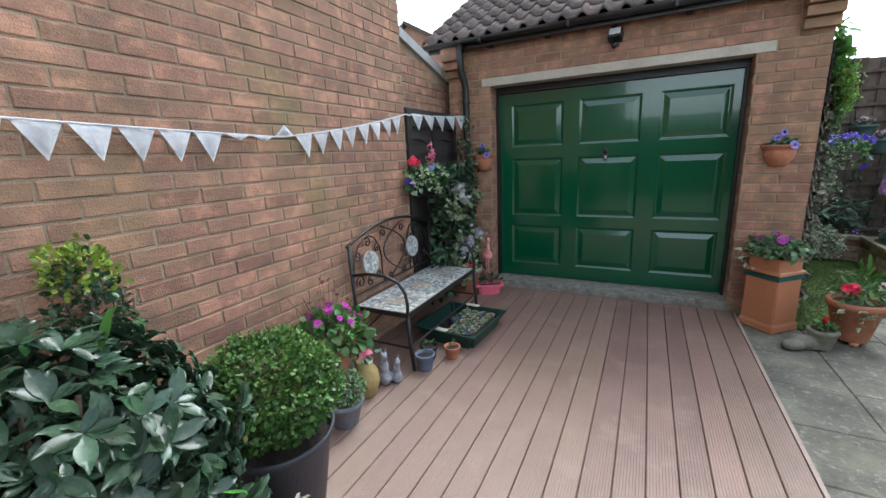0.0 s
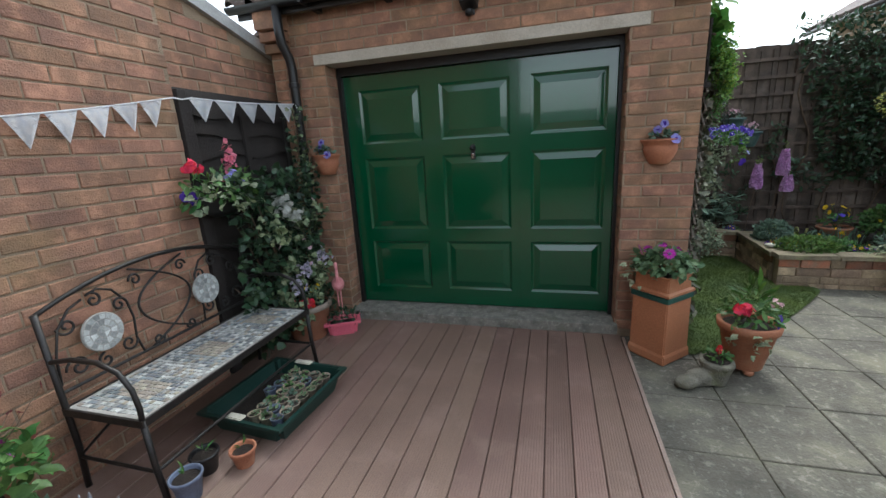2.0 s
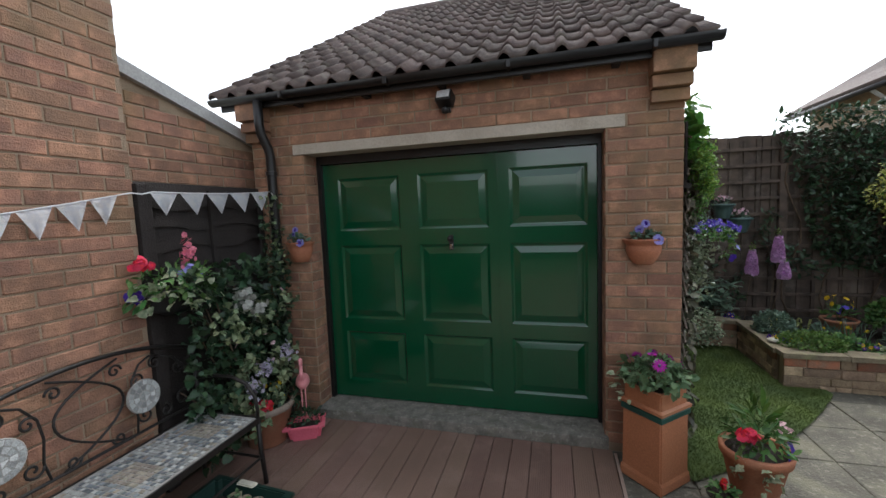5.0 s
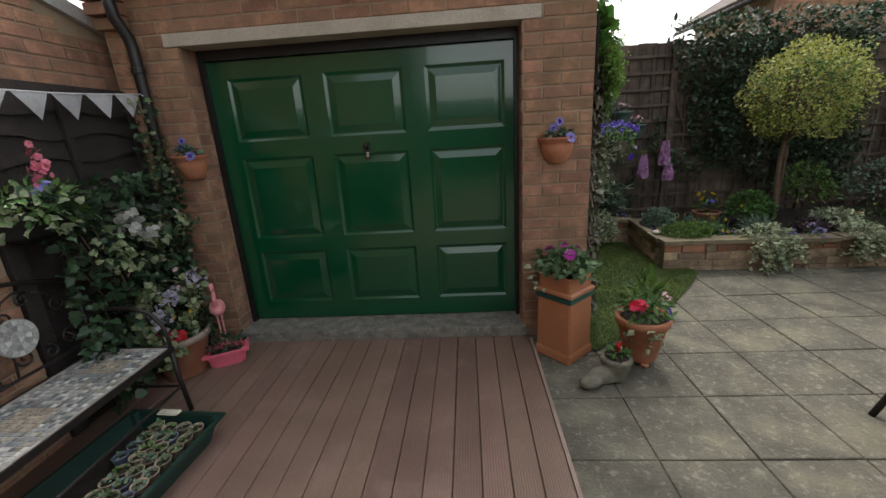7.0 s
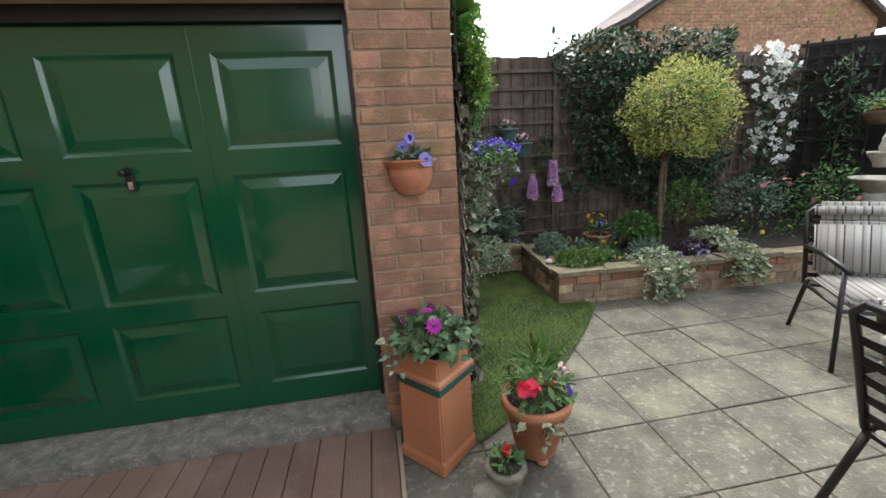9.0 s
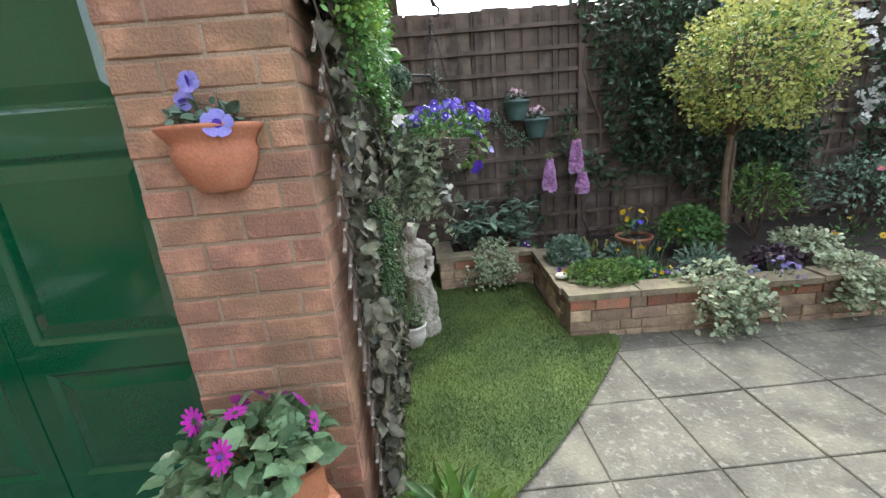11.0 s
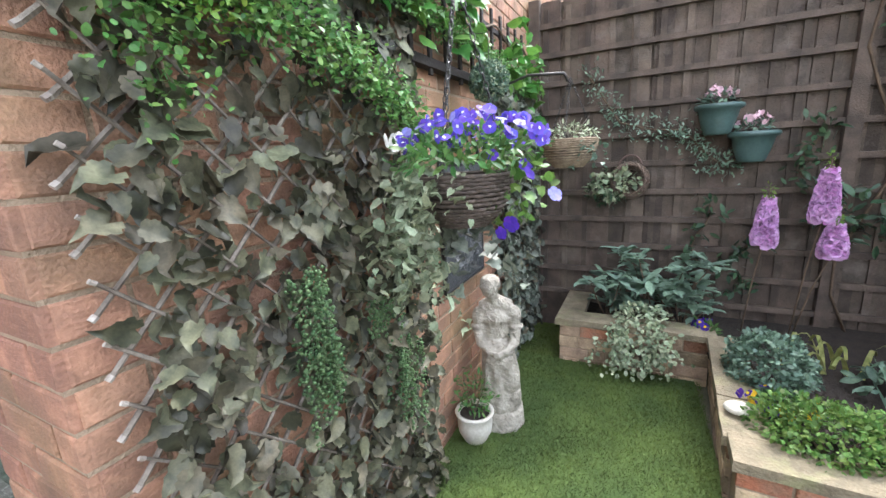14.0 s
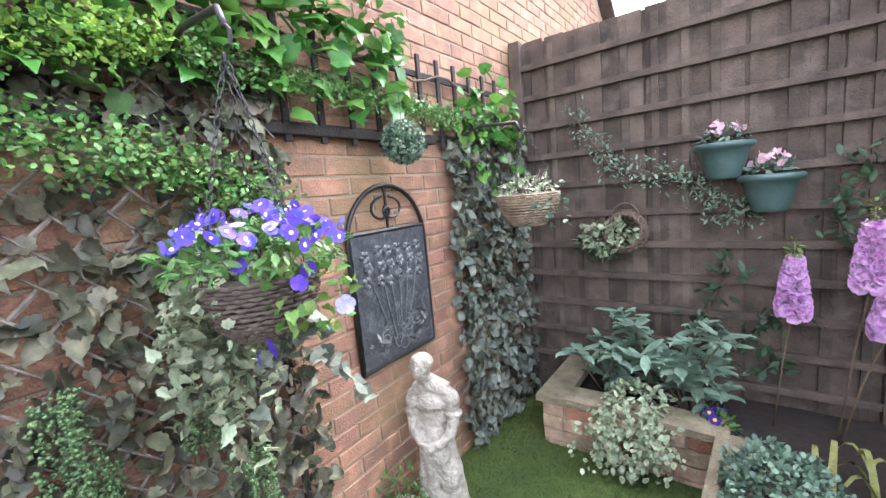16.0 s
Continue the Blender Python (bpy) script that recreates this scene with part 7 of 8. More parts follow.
plant("silver_plant", "silvery variegated mound in the bed", 4.2, 5.75, ROUND, 500, (0.24, 0.2, 0.14), 0.04, L_VAR, 94, 0.12, 0.4)
plant("silver_plant", "grey-green feathery plant by the bed edge", 3.3, 5.62, LANCE, 360, (0.18, 0.15, 0.12), 0.07, L_GREY, 95, 0.1, 0.3)


def flowering(name, label, x, y, seed, mats, n=14, rad=(0.12, 0.10, 0.06), size=0.026, zc=0.1):
    t = thing(name, label, "flowers", x, y, BEDZ)
    g = G(seed)
    leaves("leaves", t, OVAL, blob(110, (0, 0, zc * 0.6), (rad[0], rad[1], zc * 0.8), g, 0.3, 0.3, -0.2), 0.04, L_MID, g)
    for i, (mt, lb) in enumerate(mats):
        s = blob(n, (0, 0, zc), rad, g, 0.75, 0.2, -0.1)
        stems("stem_cluster", t, (0, 0, 0), s[0], 0.002, L_MID)
        fl = blooms("blooms", t, VIOLA, (s[0], s[1] + np.array((-0.3, -0.6, 0.3))), size, mt, g, lb)
        blooms("bloom_faces", t, DISC, (s[0] + unit(s[1] + np.array((-0.3, -0.6, 0.3))) * 0.006, s[1] + np.array((-0.3, -0.6, 0.3))), size * 0.3, F_VIO if mt is F_YEL else F_YEL, g, "small contrasting centres")
    return t


flowering("pansies", "violet and yellow pansies at the corner of the bed", 2.40, 5.74, 101, ((F_VIO, "deep violet pansies"), (F_YEL, "yellow pansies")), 9, (0.14, 0.10, 0.05))
flowering("pansies", "dark blue pansies beside the evergreen", 2.22, 6.52, 102, ((F_VIO, "deep blue pansies"),), 7, (0.07, 0.06, 0.05))
flowering("pansies", "orange and violet pansies along the bed edge", 2.95, 5.52, 103, ((F_VIO, "violet pansies"), (F_YEL, "yellow pansies")), 5, (0.13, 0.08, 0.05), 0.018)
flowering("periwinkle", "blue trailing flowers over the bed wall", 3.62, 5.35, 104, ((F_LIL, "blue star flowers"),), 42, (0.17, 0.13, 0.17), 0.014, 0.05)
flowering("primroses", "yellow flowers further along the bed", 4.9, 5.9, 105, ((F_YEL, "yellow flowers"),), 6, (0.5, 0.25, 0.08), 0.02, 0.16)
flowering("roses", "pink roses below the fountain", 5.7, 6.2, 106, ((F_PINK, "pink roses"),), 5, (0.4, 0.2, 0.25), 0.03, 0.5)

daff = thing("daffodils", "clump of yellow daffodils with strap leaves", "flowers", 3.02, 5.95, BEDZ)
g = G(107)
n = 30
base = np.stack([g.normal(size=n) * 0.10, g.normal(size=n) * 0.08, np.zeros(n)], 1)
scatter("leaves", daff, BLADE, base, np.stack([g.normal(size=n) * 0.3, g.normal(size=n) * 0.3, np.ones(n)], 1), np.stack([g.normal(size=n), g.normal(size=n), 0.2 * np.ones(n)], 1), 0.16 + 0.12 * g.random(n), L_GREY)
s = (np.stack([g.normal(size=7) * 0.09, g.normal(size=7) * 0.10, 0.14 + 0.20 * g.random(7)], 1), unit(np.stack([g.normal(size=7) * 0.5 - 0.4, -np.ones(7), 0.2 * g.normal(size=7)], 1)))
stems("stem_cluster", daff, (0, 0, 0), s[0], 0.003, L_MID)
fl = blooms("blooms", daff, VIOLA, s, 0.016, F_YEL, g, "yellow daffodil heads")
scatter("trumpets", daff, BELL, s[0], g.normal(size=(7, 3)), s[1], 0.011, F_YEL, "golden trumpets")

straw = thing("cut_leaf_clump", "yellowing bent strap leaves of a faded bulb clump", "plant", 2.78, 6.35, BEDZ)
g = G(108)
for k in range(12):
    a, h = g.uniform(0, 6.28), g.uniform(0.12, 0.2)
    d = np.array((math.cos(a), math.sin(a)))
    b = np.array((g.normal() * 0.12, g.normal() * 0.05))
    bm = bmesh.new()
    pts = [(*(b + d * q * 0.10), h * math.sin(min(q, 1.25) * 1.9) + 0.005) for q in (0, 0.25, 0.5, 0.75, 1.0, 1.25)]
    ls, rs = [], []
    for i, p in enumerate(pts):
        w = 0.014 * (1 - 0.5 * i / 5)
        ls.append(bm.verts.new((p[0] - d[1] * w, p[1] + d[0] * w, p[2])))
        rs.append(bm.verts.new((p[0] + d[1] * w, p[1] - d[0] * w, p[2])))
    for i in range(5):
        bm.faces.new((ls[i], rs[i], rs[i + 1], ls[i + 1]))
    bmesh.ops.solidify(bm, geom=bm.faces[:], thickness=0.002)
    part("strap_leaf", bm, L_STRAW, straw, smooth=True)
s = blob(60, (0.12, -0.2, 0.06), (0.12, 0.12, 0.06), g, 0.3, 0.3, -0.1)
leaves("broad_leaves", straw, OVAL, s, 0.07, L_GREY, g)

stone = figure("white_stone", "smooth round white stone on the bed coping", "stone", 2.235, 5.62, BED_TOP + 0.045, 0, [(0, 0, 0.018, 0.052, 0.048, 0.022), (0.012, 0.01, 0.016, 0.044, 0.042, 0.02)], material("white_pebble", (0.55, 0.52, 0.43), 0.7, (0.44, 0.41, 0.33), 12, 90, 0.2), 0.007)
dish = potted("terracotta_bowl", "wide terracotta bowl of yellow and blue flowers", 3.12, 6.28, BEDZ, rimmed(0.10, 0.15, 0.18, 0.01, 0.012, 0.03), TERRA_D, 0.135, 0.16)
g = G(131)
leaves("leaves", dish, OVAL, blob(90, (0, 0, 0.22), (0.14, 0.14, 0.10), g, 0.3, 0.3, -0.1), 0.05, L_MID, g)
s = blob(9, (0, 0, 0.32), (0.12, 0.12, 0.12), g, 0.7, 0.2, -0.1)
stems("stem_cluster", dish, (0, 0, 0.16), s[0], 0.002, L_MID)
blooms("blooms", dish, VIOLA, s, 0.026, F_YEL, g, "yellow flowers")
s = blob(12, (0.03, -0.05, 0.26), (0.10, 0.08, 0.06), g, 0.7, 0.2, -0.1)
blooms("blooms", dish, VIOLA, s, 0.024, F_BLUE, g, "blue flowers")
F_FOXD = flower_mat("deep_foxglove_petal", (0.70, 0.36, 0.68))
BELL5 = (np.array([(0.34 * q * (1 + 0.14 * (i % 2) * (z > 0.8)) * math.cos(i * math.pi / 5), 0.34 * q * (1 + 0.14 * (i % 2) * (z > 0.8)) * math.sin(i * math.pi / 5), z) for z, q in ((0, 0.45), (0.45, 1.0), (0.85, 1.35), (1.0, 2.0)) for i in range(10)]),
         [(10 * k + i, 10 * k + (i + 1) % 10, 10 * k + 10 + (i + 1) % 10, 10 * k + 10 + i) for k in (0, 1, 2) for i in range(10)])
for x, y, z0, z1, sd, ln in ((2.50, 6.74, 0.80, 1.07, 111, 0.0), (2.745, 6.70, 0.96, 1.23, 112, 0.02), (2.80, 6.68, 0.76, 0.93, 113, 0.07)):
    fx = thing("foxglove", "tall lilac-pink foxglove flower spike", "flowers", x, y, BEDZ, group="foxgloves")
    g = G(sd)
    part("stalk", tube(bmesh.new(), [(-0.06 - ln, 0.0, 0), (-0.03 - ln * 0.5, 0, (z0 - BEDZ) * 0.6), (0, 0, z0 - BEDZ), (0, 0, z1 - BEDZ + 0.07)], [0.0045, 0.0045, 0.004, 0.003], 6), TWIG, fx, "thin brown-green stalk", True)
    n = int(240 * (z1 - z0) / 0.27)
    q = np.sort(g.random(n))
    a = np.arange(n) * 2.4 + g.random(n) * 0.5
    rad = 0.05 * (1 - 0.55 * q ** 1.6) * (0.75 + 0.25 * np.minimum(q / 0.12, 1))
    pos = np.stack([rad * np.cos(a) * 0.55, rad * np.sin(a) * 0.55, z0 - BEDZ + (z1 - z0) * q], 1)
    out = np.stack([np.cos(a), np.sin(a), -0.35 * np.ones(n)], 1) + 0.22 * g.normal(size=(n, 3))
    sz = 0.036 * (1.15 - 0.5 * q)
    few = g.random(n) < 0.28
    scatter("flower_spike", fx, BELL5, pos[~few], g.normal(size=(int((~few).sum()), 3)), out[~few], sz[~few], F_FOX, "lilac-pink bell flowers")
    scatter("deep_flower_spike", fx, BELL5, pos[few], g.normal(size=(int(few.sum()), 3)), out[few], sz[few] * 0.92, F_FOXD, "deeper pink bell flowers")
    leaves("bud_cluster", fx, OVAL, blob(22, (0, 0, z1 - BEDZ + 0.045), (0.018, 0.018, 0.05), g, 0.3), 0.026, L_LIME, g)

# lollipop tree
tree = thing("lollipop_tree", "round-headed golden-green standard tree in the bed", "tree", 3.72, 6.02, BEDZ)
g = G(120)
part("trunk", tube(bmesh.new(), [(0, 0, -0.05), (0.01, 0, 0.3), (-0.01, 0.01, 0.7), (0.0, 0, 1.05)], [0.03, 0.026, 0.024, 0.022], 10), TWIG, tree, "pale brown bark", True)
part("stake", tube(bmesh.new(), [(0.06, 0.03, -0.05), (0.05, 0.02, 0.95)], 0.014, 8), TWIG, tree)
cr = np.array((0.12, 0, 1.50))
for k in range(46):
    d = unit(g.normal(size=(1, 3)))[0]
    d[2] = abs(d[2]) * 1.0 - 0.25
    tip = cr + d * np.array((0.50, 0.50, 0.46)) * 0.9
    part("limb", tube(bmesh.new(), [(0, 0, 0.98), tuple(np.array((0, 0, 1.2)) * 0.5 + tip * 0.45 + np.array((0, 0, 0.05))), tuple(tip)], [0.012, 0.007, 0.003], 5), TWIG, tree, smooth=True)
s = blob(7600, tuple(cr), (0.54, 0.54, 0.55), g, 0.45, 0.28, -0.88)
leaves("crown", tree, ROUND, s, 0.028, L_YELLOW, g, 0.9, 0.0, "fine golden-green leaves")
# inner leaves take a darker green that stands for shade within the crown
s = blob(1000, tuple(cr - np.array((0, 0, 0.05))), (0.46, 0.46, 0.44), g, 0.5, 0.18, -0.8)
leaves("inner_leaves", tree, ROUND, s, 0.038, L_MID, g, 0.9, 0.0, "darker inner leaves, crown shade put in their colour")

# the garden, scaled down about the garage corner to fit the camera's view
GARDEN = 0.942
VIEW_FIT = Matrix.Translation((1, 4, 0)) @ Matrix.Scale(GARDEN, 4) @ Matrix.Translation((-1, -4, 0))
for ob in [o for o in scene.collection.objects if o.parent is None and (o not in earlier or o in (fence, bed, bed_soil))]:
    ob.matrix_basis = VIEW_FIT @ ob.matrix_basis

# ---- fountain ----
ft = thing("fountain", "tiered pale stone garden fountain behind the chairs", "fountain", 5.52, 5.35, 0.02)
FST = material("pale_cast_stone", (0.40, 0.38, 0.33), 0.9, (0.22, 0.21, 0.18), 9, 100, 0.4)
part("pedestal", turned(bmesh.new(), [(0.18, 0), (0.18, 0.06), (0.12, 0.10), (0.08, 0.3), (0.065, 0.5), (0.09, 0.70)], 24), FST, ft, smooth=True)
for nm, z, rr in (("large_bowl", 0.70, 0.215), ("small_bowl", 0.95, 0.12)):
    prof = [(0.06, z), (rr * 0.6, z + 0.05), (rr * 0.95, z + 0.12), (rr, z + 0.135), (rr * 1.02, z + 0.15), (rr * 0.94, z + 0.15), (rr * 0.8, z + 0.11), (0.05, z + 0.08)]
    bm = turned(bmesh.new(), prof, 48)
    for v in bm.verts:
        q = math.hypot(v.co.x, v.co.y)
        if q > rr * 0.9:
            f_ = 1 + 0.03 * math.cos(12 * math.atan2(v.co.y, v.co.x))
            v.co.x *= f_
            v.co.y *= f_
    part(nm, bm, FST, ft, "", True)
part("finial", turned(bmesh.new(), [(0.035, 1.01), (0.03, 1.06), (0.042, 1.11), (0.048, 1.15), (0.035, 1.19), (0.035, 1.21), (0.04, 1.23), (0.012, 1.27)], 20), FST, ft, smooth=True)

# ---- garden chairs ----
STRIPE = bpy.data.materials.new("striped_cushion")
STRIPE.use_nodes = True
n_, l_ = STRIPE.node_tree.nodes, STRIPE.node_tree.links
co = n_.new("ShaderNodeTexCoord")
sep = n_.new("ShaderNodeSeparateXYZ")
l_.new(co.outputs["Object"], sep.inputs[0])
mul = n_.new("ShaderNodeMath")
mul.operation = "MULTIPLY"
mul.inputs[1].default_value = 7.5
l_.new(sep.outputs["Y"], mul.inputs[0])
frc = n_.new("ShaderNodeMath")
frc.operation = "FRACT"
l_.new(mul.outputs[0], frc.inputs[0])
rp = n_.new("ShaderNodeValToRGB")
rp.color_ramp.interpolation = "CONSTANT"
stops = ((0.0, (0.31, 0.30, 0.28)), (0.30, (0.20, 0.19, 0.18)), (0.36, (0.36, 0.345, 0.32)), (0.62, (0.16, 0.15, 0.145)), (0.70, (0.27, 0.26, 0.245)), (0.80, (0.36, 0.345, 0.32)), (0.93, (0.05, 0.046, 0.042)))
rp.color_ramp.elements[0].position, rp.color_ramp.elements[0].color = stops[0][0], (*stops[0][1], 1)
rp.color_ramp.elements[1].position, rp.color_ramp.elements[1].color = stops[1][0], (*stops[1][1], 1)
for p, c in stops[2:]:
    e = rp.color_ramp.elements.new(p)
    e.color = (*c, 1)
l_.new(frc.outputs[0], rp.inputs[0])
l_.new(rp.outputs[0], n_["Principled BSDF"].inputs["Base Color"])
n_["Principled BSDF"].inputs["Roughness"].default_value = 0.9


def cushion(bm, x0, y0, z0, x1, y1, z1, m=None):
    vs = box(bm, x0, y0, z0, x1, y1, z1)
    ed = list({e for v in vs for e in v.link_edges})
    r_ = bmesh.ops.bevel(bm, geom=ed, offset=min(x1 - x0, z1 - z0) * 0.4, segments=4, affect="EDGES")
    if m is not None:
        bmesh.ops.transform(bm, matrix=m, verts=list({v for f in r_["faces"] for v in f.verts} | {v for v in vs if v.is_valid}))
    return bm


def garden_chair(x, y, rz, label):
    """Faces local +x; its back stands at x = 0, width along y."""
    t = thing("garden_chair", label, "garden chair", x, y, -0.03, rz, "garden chairs")
    W, BH, ST = 0.30, 0.90, 0.40
    lean = lambda z: -0.16 * (z - ST) / 0.5
    rail = [(lean(ST) + 0.0, -W, ST - 0.02), (lean(0.7), -W, 0.7), (lean(0.85), -W, 0.85), (lean(0.9), -W + 0.05, 0.895), (lean(0.9), W - 0.05, 0.895), (lean(0.85), W, 0.85), (lean(0.7), W, 0.7), (0, W, ST - 0.02)]
    part("back_frame", tube(bmesh.new(), rail, 0.015, 8), BLACK, t, "black metal tube frame", True)
    for k in range(6):
        z = 0.44 + 0.078 * k
        boxed("back_slat", (lean(z) - 0.006, -W, z - 0.016, lean(z) + 0.004, W, z + 0.016), BLACK, t, "", 0.003)
    for y_ in (-W, W):
        part("rear_leg", tube(bmesh.new(), [(0.04, y_, ST + 0.02), (-0.03, y_, 0.25), (-0.13, y_, 0.0)], 0.015, 8), BLACK, t, smooth=True)
        part("front_leg", tube(bmesh.new(), [(0.46, y_, 0.62), (0.50, y_, 0.3), (0.54, y_, 0.0)], 0.014, 8), BLACK, t, smooth=True)
        part("armrest", tube(bmesh.new(), [(lean(0.62), y_, 0.63), (0.2, y_, 0.645), (0.52, y_, 0.625)], 0.018, 8), BLACK, t, smooth=True)
        part("seat_rail", tube(bmesh.new(), [(0.0, y_, ST - 0.02), (0.5, y_, ST - 0.01)], 0.012, 8), BLACK, t, smooth=True)
    part("cross_bar", tube(bmesh.new(), [(0.0, -W, ST - 0.03), (0.0, W, ST - 0.03)], 0.012, 8), BLACK, t)
    part("cross_bar", tube(bmesh.new(), [(0.5, -W, ST - 0.02), (0.5, W, ST - 0.02)], 0.012, 8), BLACK, t)
    part("seat_cushion", cushion(bmesh.new(), 0.03, -W + 0.02, ST, 0.53, W - 0.02, ST + 0.07), STRIPE, t, "grey striped padded cushion", True)
    bm = bmesh.new()
    box(bm, 0.0, -W + 0.02, 0.0, 0.07, W - 0.02, 0.37)
    bmesh.ops.bevel(bm, geom=bm.edges[:], offset=0.028, segments=4, affect="EDGES")
    part("back_cushion", bm, STRIPE, t, "grey striped padded cushion", True, pose(0.012, 0, ST + 0.05, 0, -17.5, 0))
    bm = bmesh.new()
    box(bm, 0.0, -W + 0.02, 0.0, 0.085, W - 0.02, 0.125)
    bmesh.ops.bevel(bm, geom=bm.edges[:], offset=0.036, segments=4, affect="EDGES")
    part("head_cushion", bm, STRIPE, t, "grey striped head roll", True, pose(lean(0.80) + 0.012, 0, 0.805, 0, -17.5, 0))
    for y_ in (-0.1, 0.1):
        part("cushion_tie", tube(bmesh.new(), [(lean(0.44) - 0.012, y_, 0.47), (lean(0.42) - 0.02, y_ + 0.01, 0.41), (lean(0.40) - 0.015, y_ + 0.015, 0.36)], 0.004, 5), BLACK, t)
    return t


garden_chair(2.25, 2.81, -8, "black metal garden chair with grey striped cushions")
garden_chair(3.76, 4.16, 238, "black metal garden chair facing the patio, striped cushion")

# ---- far fences and neighbouring houses ----
BLACKWOOD = material("near_black_wood", (0.017, 0.013, 0.012), 0.9, (0.010, 0.008, 0.007), 8, 100, 0.6)
far = tagged(new("garden_fence"), "near-black side fence with trellis top", "fence")
for (x0, y0), (x1, y1), h in (((6.12, 6.86), (6.75, 6.35), 2.44), ((6.75, 6.35), (7.6, 1.0), 2.2), ((7.6, 1.0), (7.6, -5.0), 2.2)):
    ln, a = math.hypot(x1 - x0, y1 - y0), math.degrees(math.atan2(y1 - y0, x1 - x0))
    bm = bmesh.new()
    box(bm, -0.072, 0, 0, 0.072, 0.02, h)
    one = mesh_of("board", bm, BLACKWOOD)
    for k in range(int(ln / 0.145) + 1):
        part("board", one, None, far, m=pose(x0, y0, -0.05, 0, 0, a) @ pose(0.07 + 0.145 * k, 0.004 * (k % 2), 0))
    for z in (0.4, 1.2, 2.0):
        boxed("rail", (0, -0.03, z, ln, 0.0, z + 0.05), BLACKWOOD, far, m=pose(x0, y0, 0, 0, 0, a))

lattice = thing("wall_trellis", "near-black square trellis on the side fence", "trellis", 6.12, 6.86, 0, math.degrees(math.atan2(-0.51, 0.63)))
for k in range(6):
    boxed("lath", (0.04 + 0.145 * k, -0.052, 0.5, 0.065 + 0.145 * k, -0.038, 2.42), BLACKWOOD, lattice, "", 0.002)
for k in range(13):
    boxed("lath", (0.0, -0.066, 0.6 + 0.145 * k, 0.8, -0.053, 0.625 + 0.145 * k), BLACKWOOD, lattice, "", 0.002)
vine = thing("fence_climber", "thin dark green climber trailing over the side trellis", "climbing plant", 6.42, 6.5, 0)
g = G(131)
w = g.random(420)
sp = np.stack([0.16 * g.normal(size=420) + 0.05 - 0.2 * (w > 0.5), 0.05 * g.normal(size=420) - 0.05 - 0.1 * w, 0.5 + 1.7 * w], 1)
leaves("leaves", vine, OVAL, (sp, unit(g.normal(size=(420, 3)) + np.array((-0.7, -0.7, 0)))), 0.07, L_CLIMB, g)
part("stem", tube(bmesh.new(), [(0.04 * math.sin(i), -0.05, 0.22 * i) for i in range(11)], 0.008, 5), TWIG, vine)
rose = thing("rose_bush", "leafy rose bush with small pink flowers below the fence", "shrub", 5.75, 5.95, -0.03)
stems("stem_cluster", rose, (0, 0, 0), [(g.uniform(-0.3, 0.3), g.uniform(-0.2, 0.2), g.uniform(0.5, 0.95)) for _ in range(12)], 0.006, TWIG)
leaves("leaves", rose, OVAL, blob(800, (0, 0, 0.62), (0.42, 0.28, 0.38), g, 0.3, 0.4, -0.8), 0.05, L_MID, g)
sp = blob(5, (0, 0, 0.66), (0.42, 0.28, 0.36), g, 0.9, 0.2, -0.2)
blooms("flowers", rose, VIOLA, sp, 0.026, F_PINK, g, "pink roses")
hb = potted("hanging_planter", "dark planter of grey leaves and yellow flowers on the fence", 6.38, 6.0, 1.36, [(0.10, 0), (0.13, 0.03), (0.17, 0.12), (0.18, 0.16), (0.165, 0.16), (0.15, 0.13)], TWIG, 0.155, 0.14, "planter")
leaves("leaves", hb, OVAL, blob(260, (0, 0, 0.22), (0.26, 0.24, 0.13), g, 0.3, 0.3, -0.4), 0.055, L_PALE, g)
sp = blob(7, (0, 0, 0.2), (0.22, 0.2, 0.08), g, 0.9, 0.2, -0.2)
blooms("flowers", hb, VIOLA, sp, 0.026, F_YEL, g, "yellow flowers")
part("hook", tube(bmesh.new(), [(0, 0, 0.16), (0, 0, 0.55), (0.1, 0.05, 0.62), (0.30, 0.12, 0.60)], 0.006, 6), IRON, hb)

nb = thing("neighbour_house", "red brick neighbouring house gable with dark tiled roof", "house", 0, 0, 0)
NY, NX0, NE, NZ0, NS = 11.0, 6.63, 6.25, 3.66, 0.60
bm = bmesh.new()
prof = [(NX0, -0.05), (NX0 + 6.4, -0.05), (NX0 + 6.4, NZ0 + NS * 0.38), (NX0 + 3.2, NZ0 + NS * 3.58), (NX0, NZ0 + NS * 0.38)]
a, b = [bm.verts.new((x, NY, z)) for x, z in prof], [bm.verts.new((x, NY + 3.0, z)) for x, z in prof]
bm.faces.new(a), bm.faces.new(b)
for i in range(5):
    bm.faces.new((a[i], a[(i + 1) % 5], b[(i + 1) % 5], b[i]))
nbw = part("wall", bm, MORTAR, nb, "red-brown brickwork")
NANG = math.degrees(math.atan(NS))
for sg in (1, -1):
    nroof = boxed("roof", (0, -0.2, 0, 4.25, 3.2, 0.10), ROOF, nb, "dark tiled roof", 0.01, pose(NE if sg > 0 else 2 * NX0 + 6.4 - NE, NY, NZ0, 0, -NANG if sg > 0 else NANG - 180, 0))
bm = bmesh.new()
for k in range(13):
    box(bm, 0.31 * k, -0.21, 0.10, 0.31 * k + 0.33, 3.21, 0.125, pose(NE, NY, NZ0, 0, -NANG + 1.2, 0))
tagged(part("tile_course", bm, TILE, nb, "dark brown tile courses"), kind="stuff")
part("bargeboard", tube(bmesh.new(), [(NE, NY - 0.19, NZ0), (NX0 + 3.2, NY - 0.19, NZ0 + NS * 3.58 - 0.02)], 0.06, 4), BLACK, nb, "dark bargeboard")
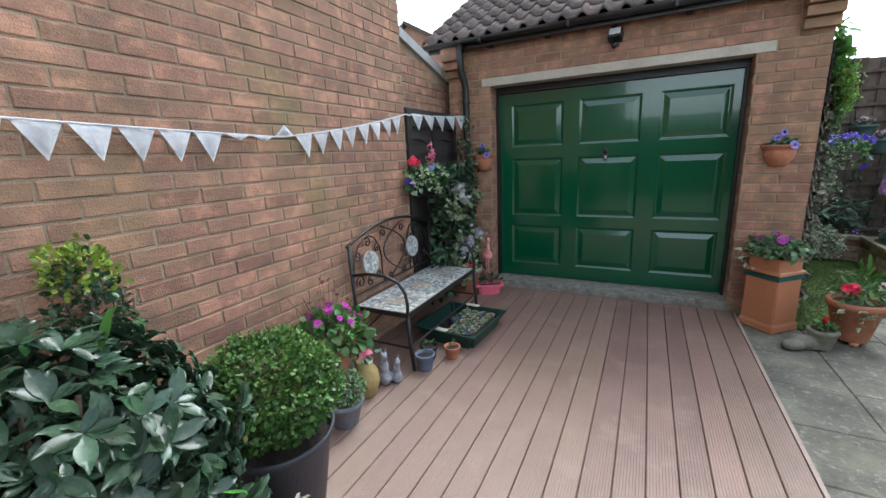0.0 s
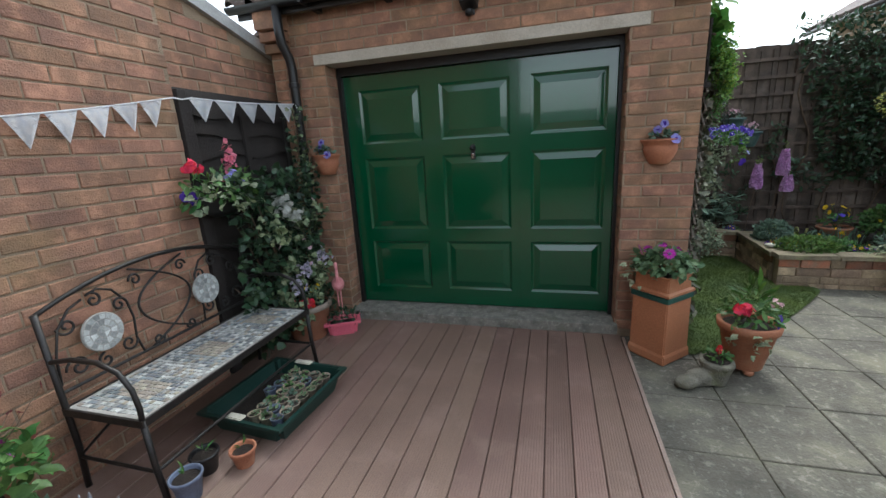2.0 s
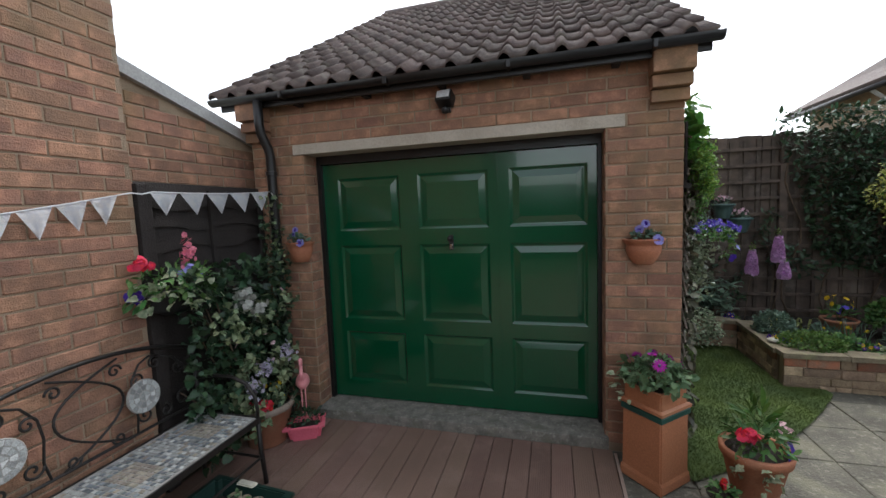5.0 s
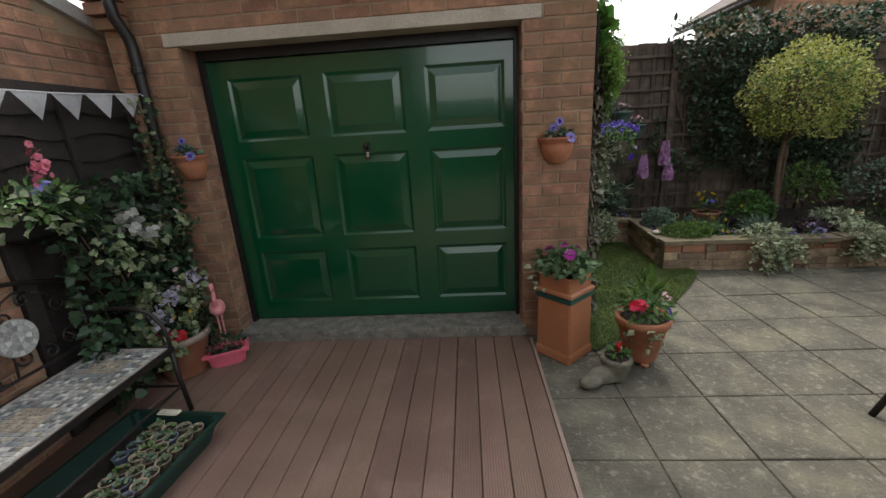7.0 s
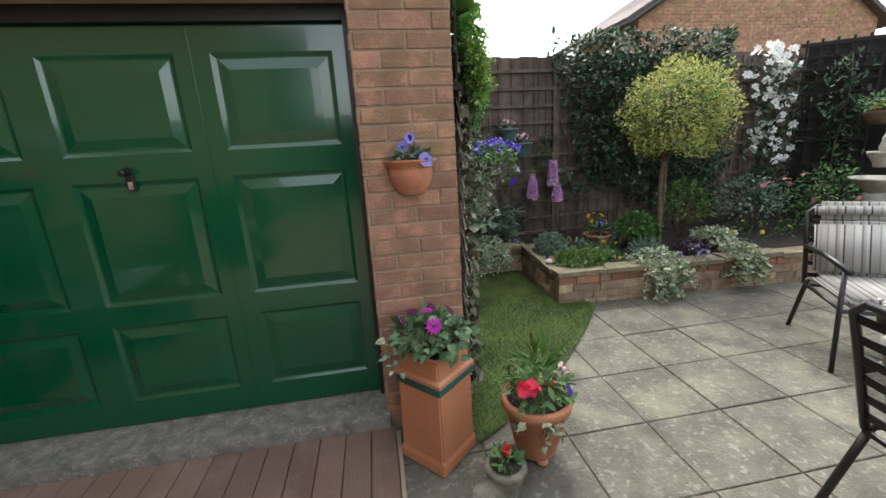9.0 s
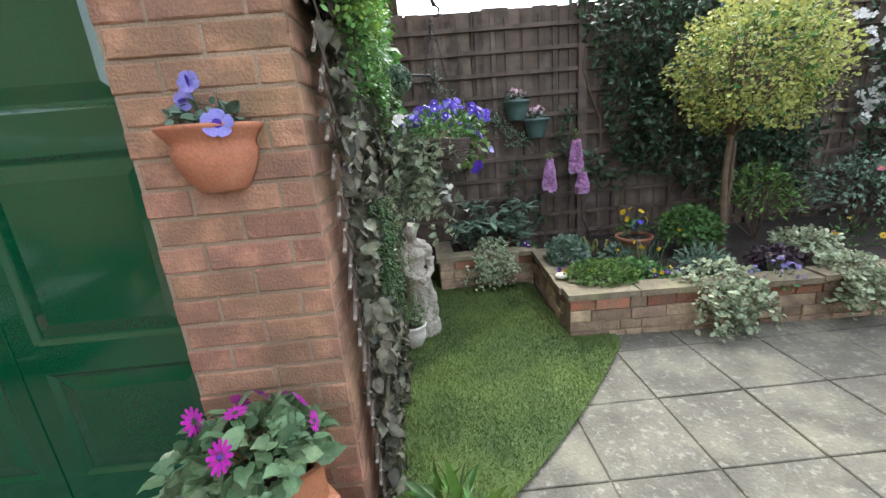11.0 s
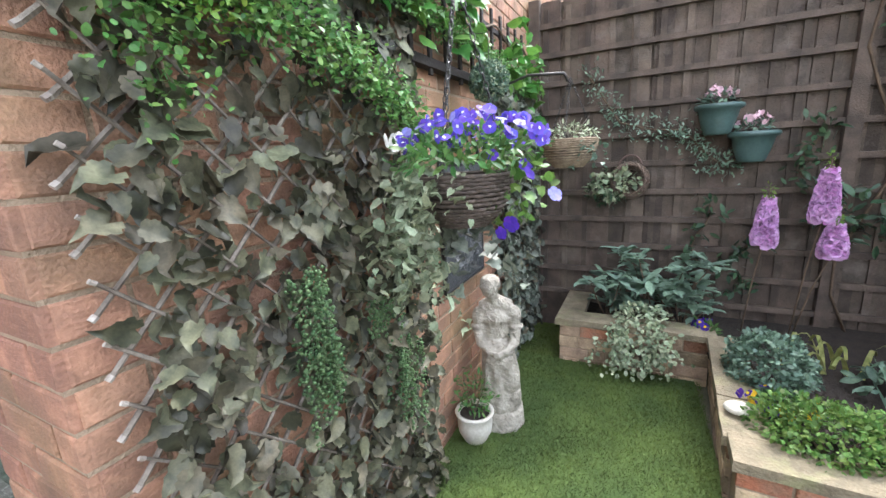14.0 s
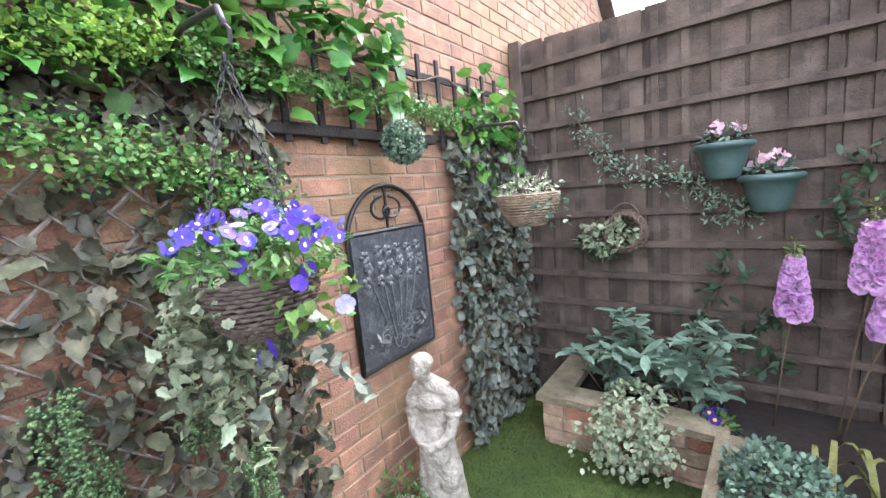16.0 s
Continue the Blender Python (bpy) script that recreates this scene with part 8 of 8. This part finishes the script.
part("gutter", tube(bmesh.new(), [(NE - 0.03, NY - 0.22, NZ0 - 0.01), (NE - 0.03, NY + 3.2, NZ0 - 0.01)], 0.055, 8), BLACK, nb, "black gutter", True)
part("downpipe", tube(bmesh.new(), [(NE, NY + 0.3, NZ0 - 0.05), (NX0 - 0.06, NY + 0.3, NZ0 - 0.3), (NX0 - 0.06, NY + 0.3, 0)], 0.04, 8), BARGE, nb)

ga = thing("distant_house", "distant brown brick house gable behind the garage", "house", 0, 0, 0)
bm = bmesh.new()
GX, GY, GZ = -9.1, 15.0, 6.55
prof = [(GX - 3.4, -0.05), (GX + 3.4, -0.05), (GX + 3.4, GZ - 1.9), (GX, GZ), (GX - 3.4, GZ - 1.9)]
a, b = [bm.verts.new((x, GY, z)) for x, z in prof], [bm.verts.new((x, GY + 6, z)) for x, z in prof]
bm.faces.new(a), bm.faces.new(b)
for i in range(5):
    bm.faces.new((a[i], a[(i + 1) % 5], b[(i + 1) % 5], b[i]))
part("wall", bm, material("far_brick", (0.33, 0.19, 0.13), 0.9, (0.26, 0.14, 0.10), 3, 30, 0.3), ga)
for sg in (1, -1):
    bm = bmesh.new()
    box(bm, 0, -0.2, 0, 4.1, 6.2, 0.12, pose(GX, GY, GZ, 0, 29.2 if sg > 0 else 180 - 29.2, 0))
    part("roof_slope", bm, ROOF, ga, "dark tiled roof slope")

# unseen walls closing the place, added to shape reflections in the garage door
structure(boxed("wall_unseen", (-2.35, -6.3, -0.05, -0.9, -6.0, 4.6), material("dark_reflected_wall", (0.12, 0.10, 0.085), 0.9, (0.09, 0.075, 0.065), 4, 60, 0.3)), "unseen plain wall added for the door reflection", "wall")
structure(boxed("wall_unseen_low", (-0.9, -6.2, -0.05, 7.6, -6.0, 2.3), DARKWOOD), "unseen plain dark fence added for the door reflection", "wall")

# ---- pieces of paving, walls ----
S = 0.437
paving = structure(boxed("paving", (0.63, -2.6, -0.07, 7.0, 5.5, -0.039), JOINT), "grey weathered concrete slab patio with mossy joints", "paving")


def slab():
    bm = bmesh.new()
    box(bm, -S / 2 + 0.003, -S / 2 + 0.003, -0.02, S / 2 - 0.003, S / 2 - 0.003, 0)
    bmesh.ops.bevel(bm, geom=[e for e in bm.edges if e.verts[0].co.z > -0.01 and e.verts[1].co.z > -0.01], offset=0.004, segments=1, affect="EDGES")
    return mesh_of("slab", bm, SLAB)


def on_lawn(x, y):
    """Inside the curved edge of the lawn."""
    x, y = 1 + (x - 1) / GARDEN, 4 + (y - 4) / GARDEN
    return y > lawn_edge(x) if x < 2.6 else y > 5.6


slab_mesh = slab()
r = random.Random(2)
for i in range(-1, 13):
    for j in range(-14, 6):
        x, y = 1.235 + S * i, 3.07 + S * j
        if x < 0.63 or on_lawn(x + S / 2, y - S / 2) or y > 5.3:
            continue
        part("slab", slab_mesh, None, paving, m=pose(x, y, -0.03 + r.uniform(-0.002, 0.002), r.uniform(-0.25, 0.25), r.uniform(-0.25, 0.25), 0))


def front_cut(a, b, z):
    """Brick runs beside the opening and over the lintel."""
    if z > HEAD + 0.075:
        return [(a, b)]
    if z > HEAD - 0.001:
        return [(p, q) for p, q in ((a, min(b, OPEN_L - 0.09)), (max(a, OPEN_R + 0.115), b)) if q > p]
    return [(p, q) for p, q in ((a, min(b, OPEN_L)), (max(a, OPEN_R), b)) if q > p]


lay_bricks(wall_front, pose(0, FRONT, 0), CORNER_L, CORNER_R, 0.025, 2.425 + 0.05, front_cut, seed=1, shift=0.475)
lay_bricks(wall_front, pose(OPEN_L, FRONT, 0, 0, 0, 90), 0.012, 0.165, 0.025, 2.05, seed=2, shift=0.5)
lay_bricks(wall_front, pose(OPEN_R, FRONT, 0, 0, 0, -90), -0.165, -0.012, 0.025, 2.05, seed=9, shift=0.5)
lay_bricks(wall_side, pose(CORNER_R, 0, 0, 0, 0, 90), FRONT + 0.012, BACK_Y, -0.05, 4.6, lambda a, b, z: [(a, b)] if z < TOP - 0.03 + min((a - FRONT) * math.tan(SLOPE), (BACK_Y - b) * BACK_TAN) else [],
           lambda u, z: u < 6.1 and 0.5 < z < 1.45 or u < 4.3 and z < 2.1, seed=3)
lay_bricks(wall_house, pose(HOUSE_X, 0, 0, 0, 0, 90), -3.0, HOUSE_Y, -0.05, 4.0, None, lambda u, z: u > 0.6 and 0.6 < z < 1.9, seed=4)
lay_bricks(nbw, pose(0, NY - 0.012, 0), NX0, NX0 + 6.4, 2.0, 5.75, lambda a, b, z: [(a, b)] if z < NZ0 + NS * (min(a - NX0, NX0 + 6.4 - b) + 0.36) else [], lambda u, z: False, seed=6)
lay_bricks(wall_ext, pose(EXT_X, 0, 0, 0, 0, 90), HOUSE_Y, 7.8, -0.05, 2.5, lambda a, b, z: [(a, b)] if z + 0.04 < ext_top(b) else [], lambda u, z: u < 4.2 and z > 1.4, seed=5)
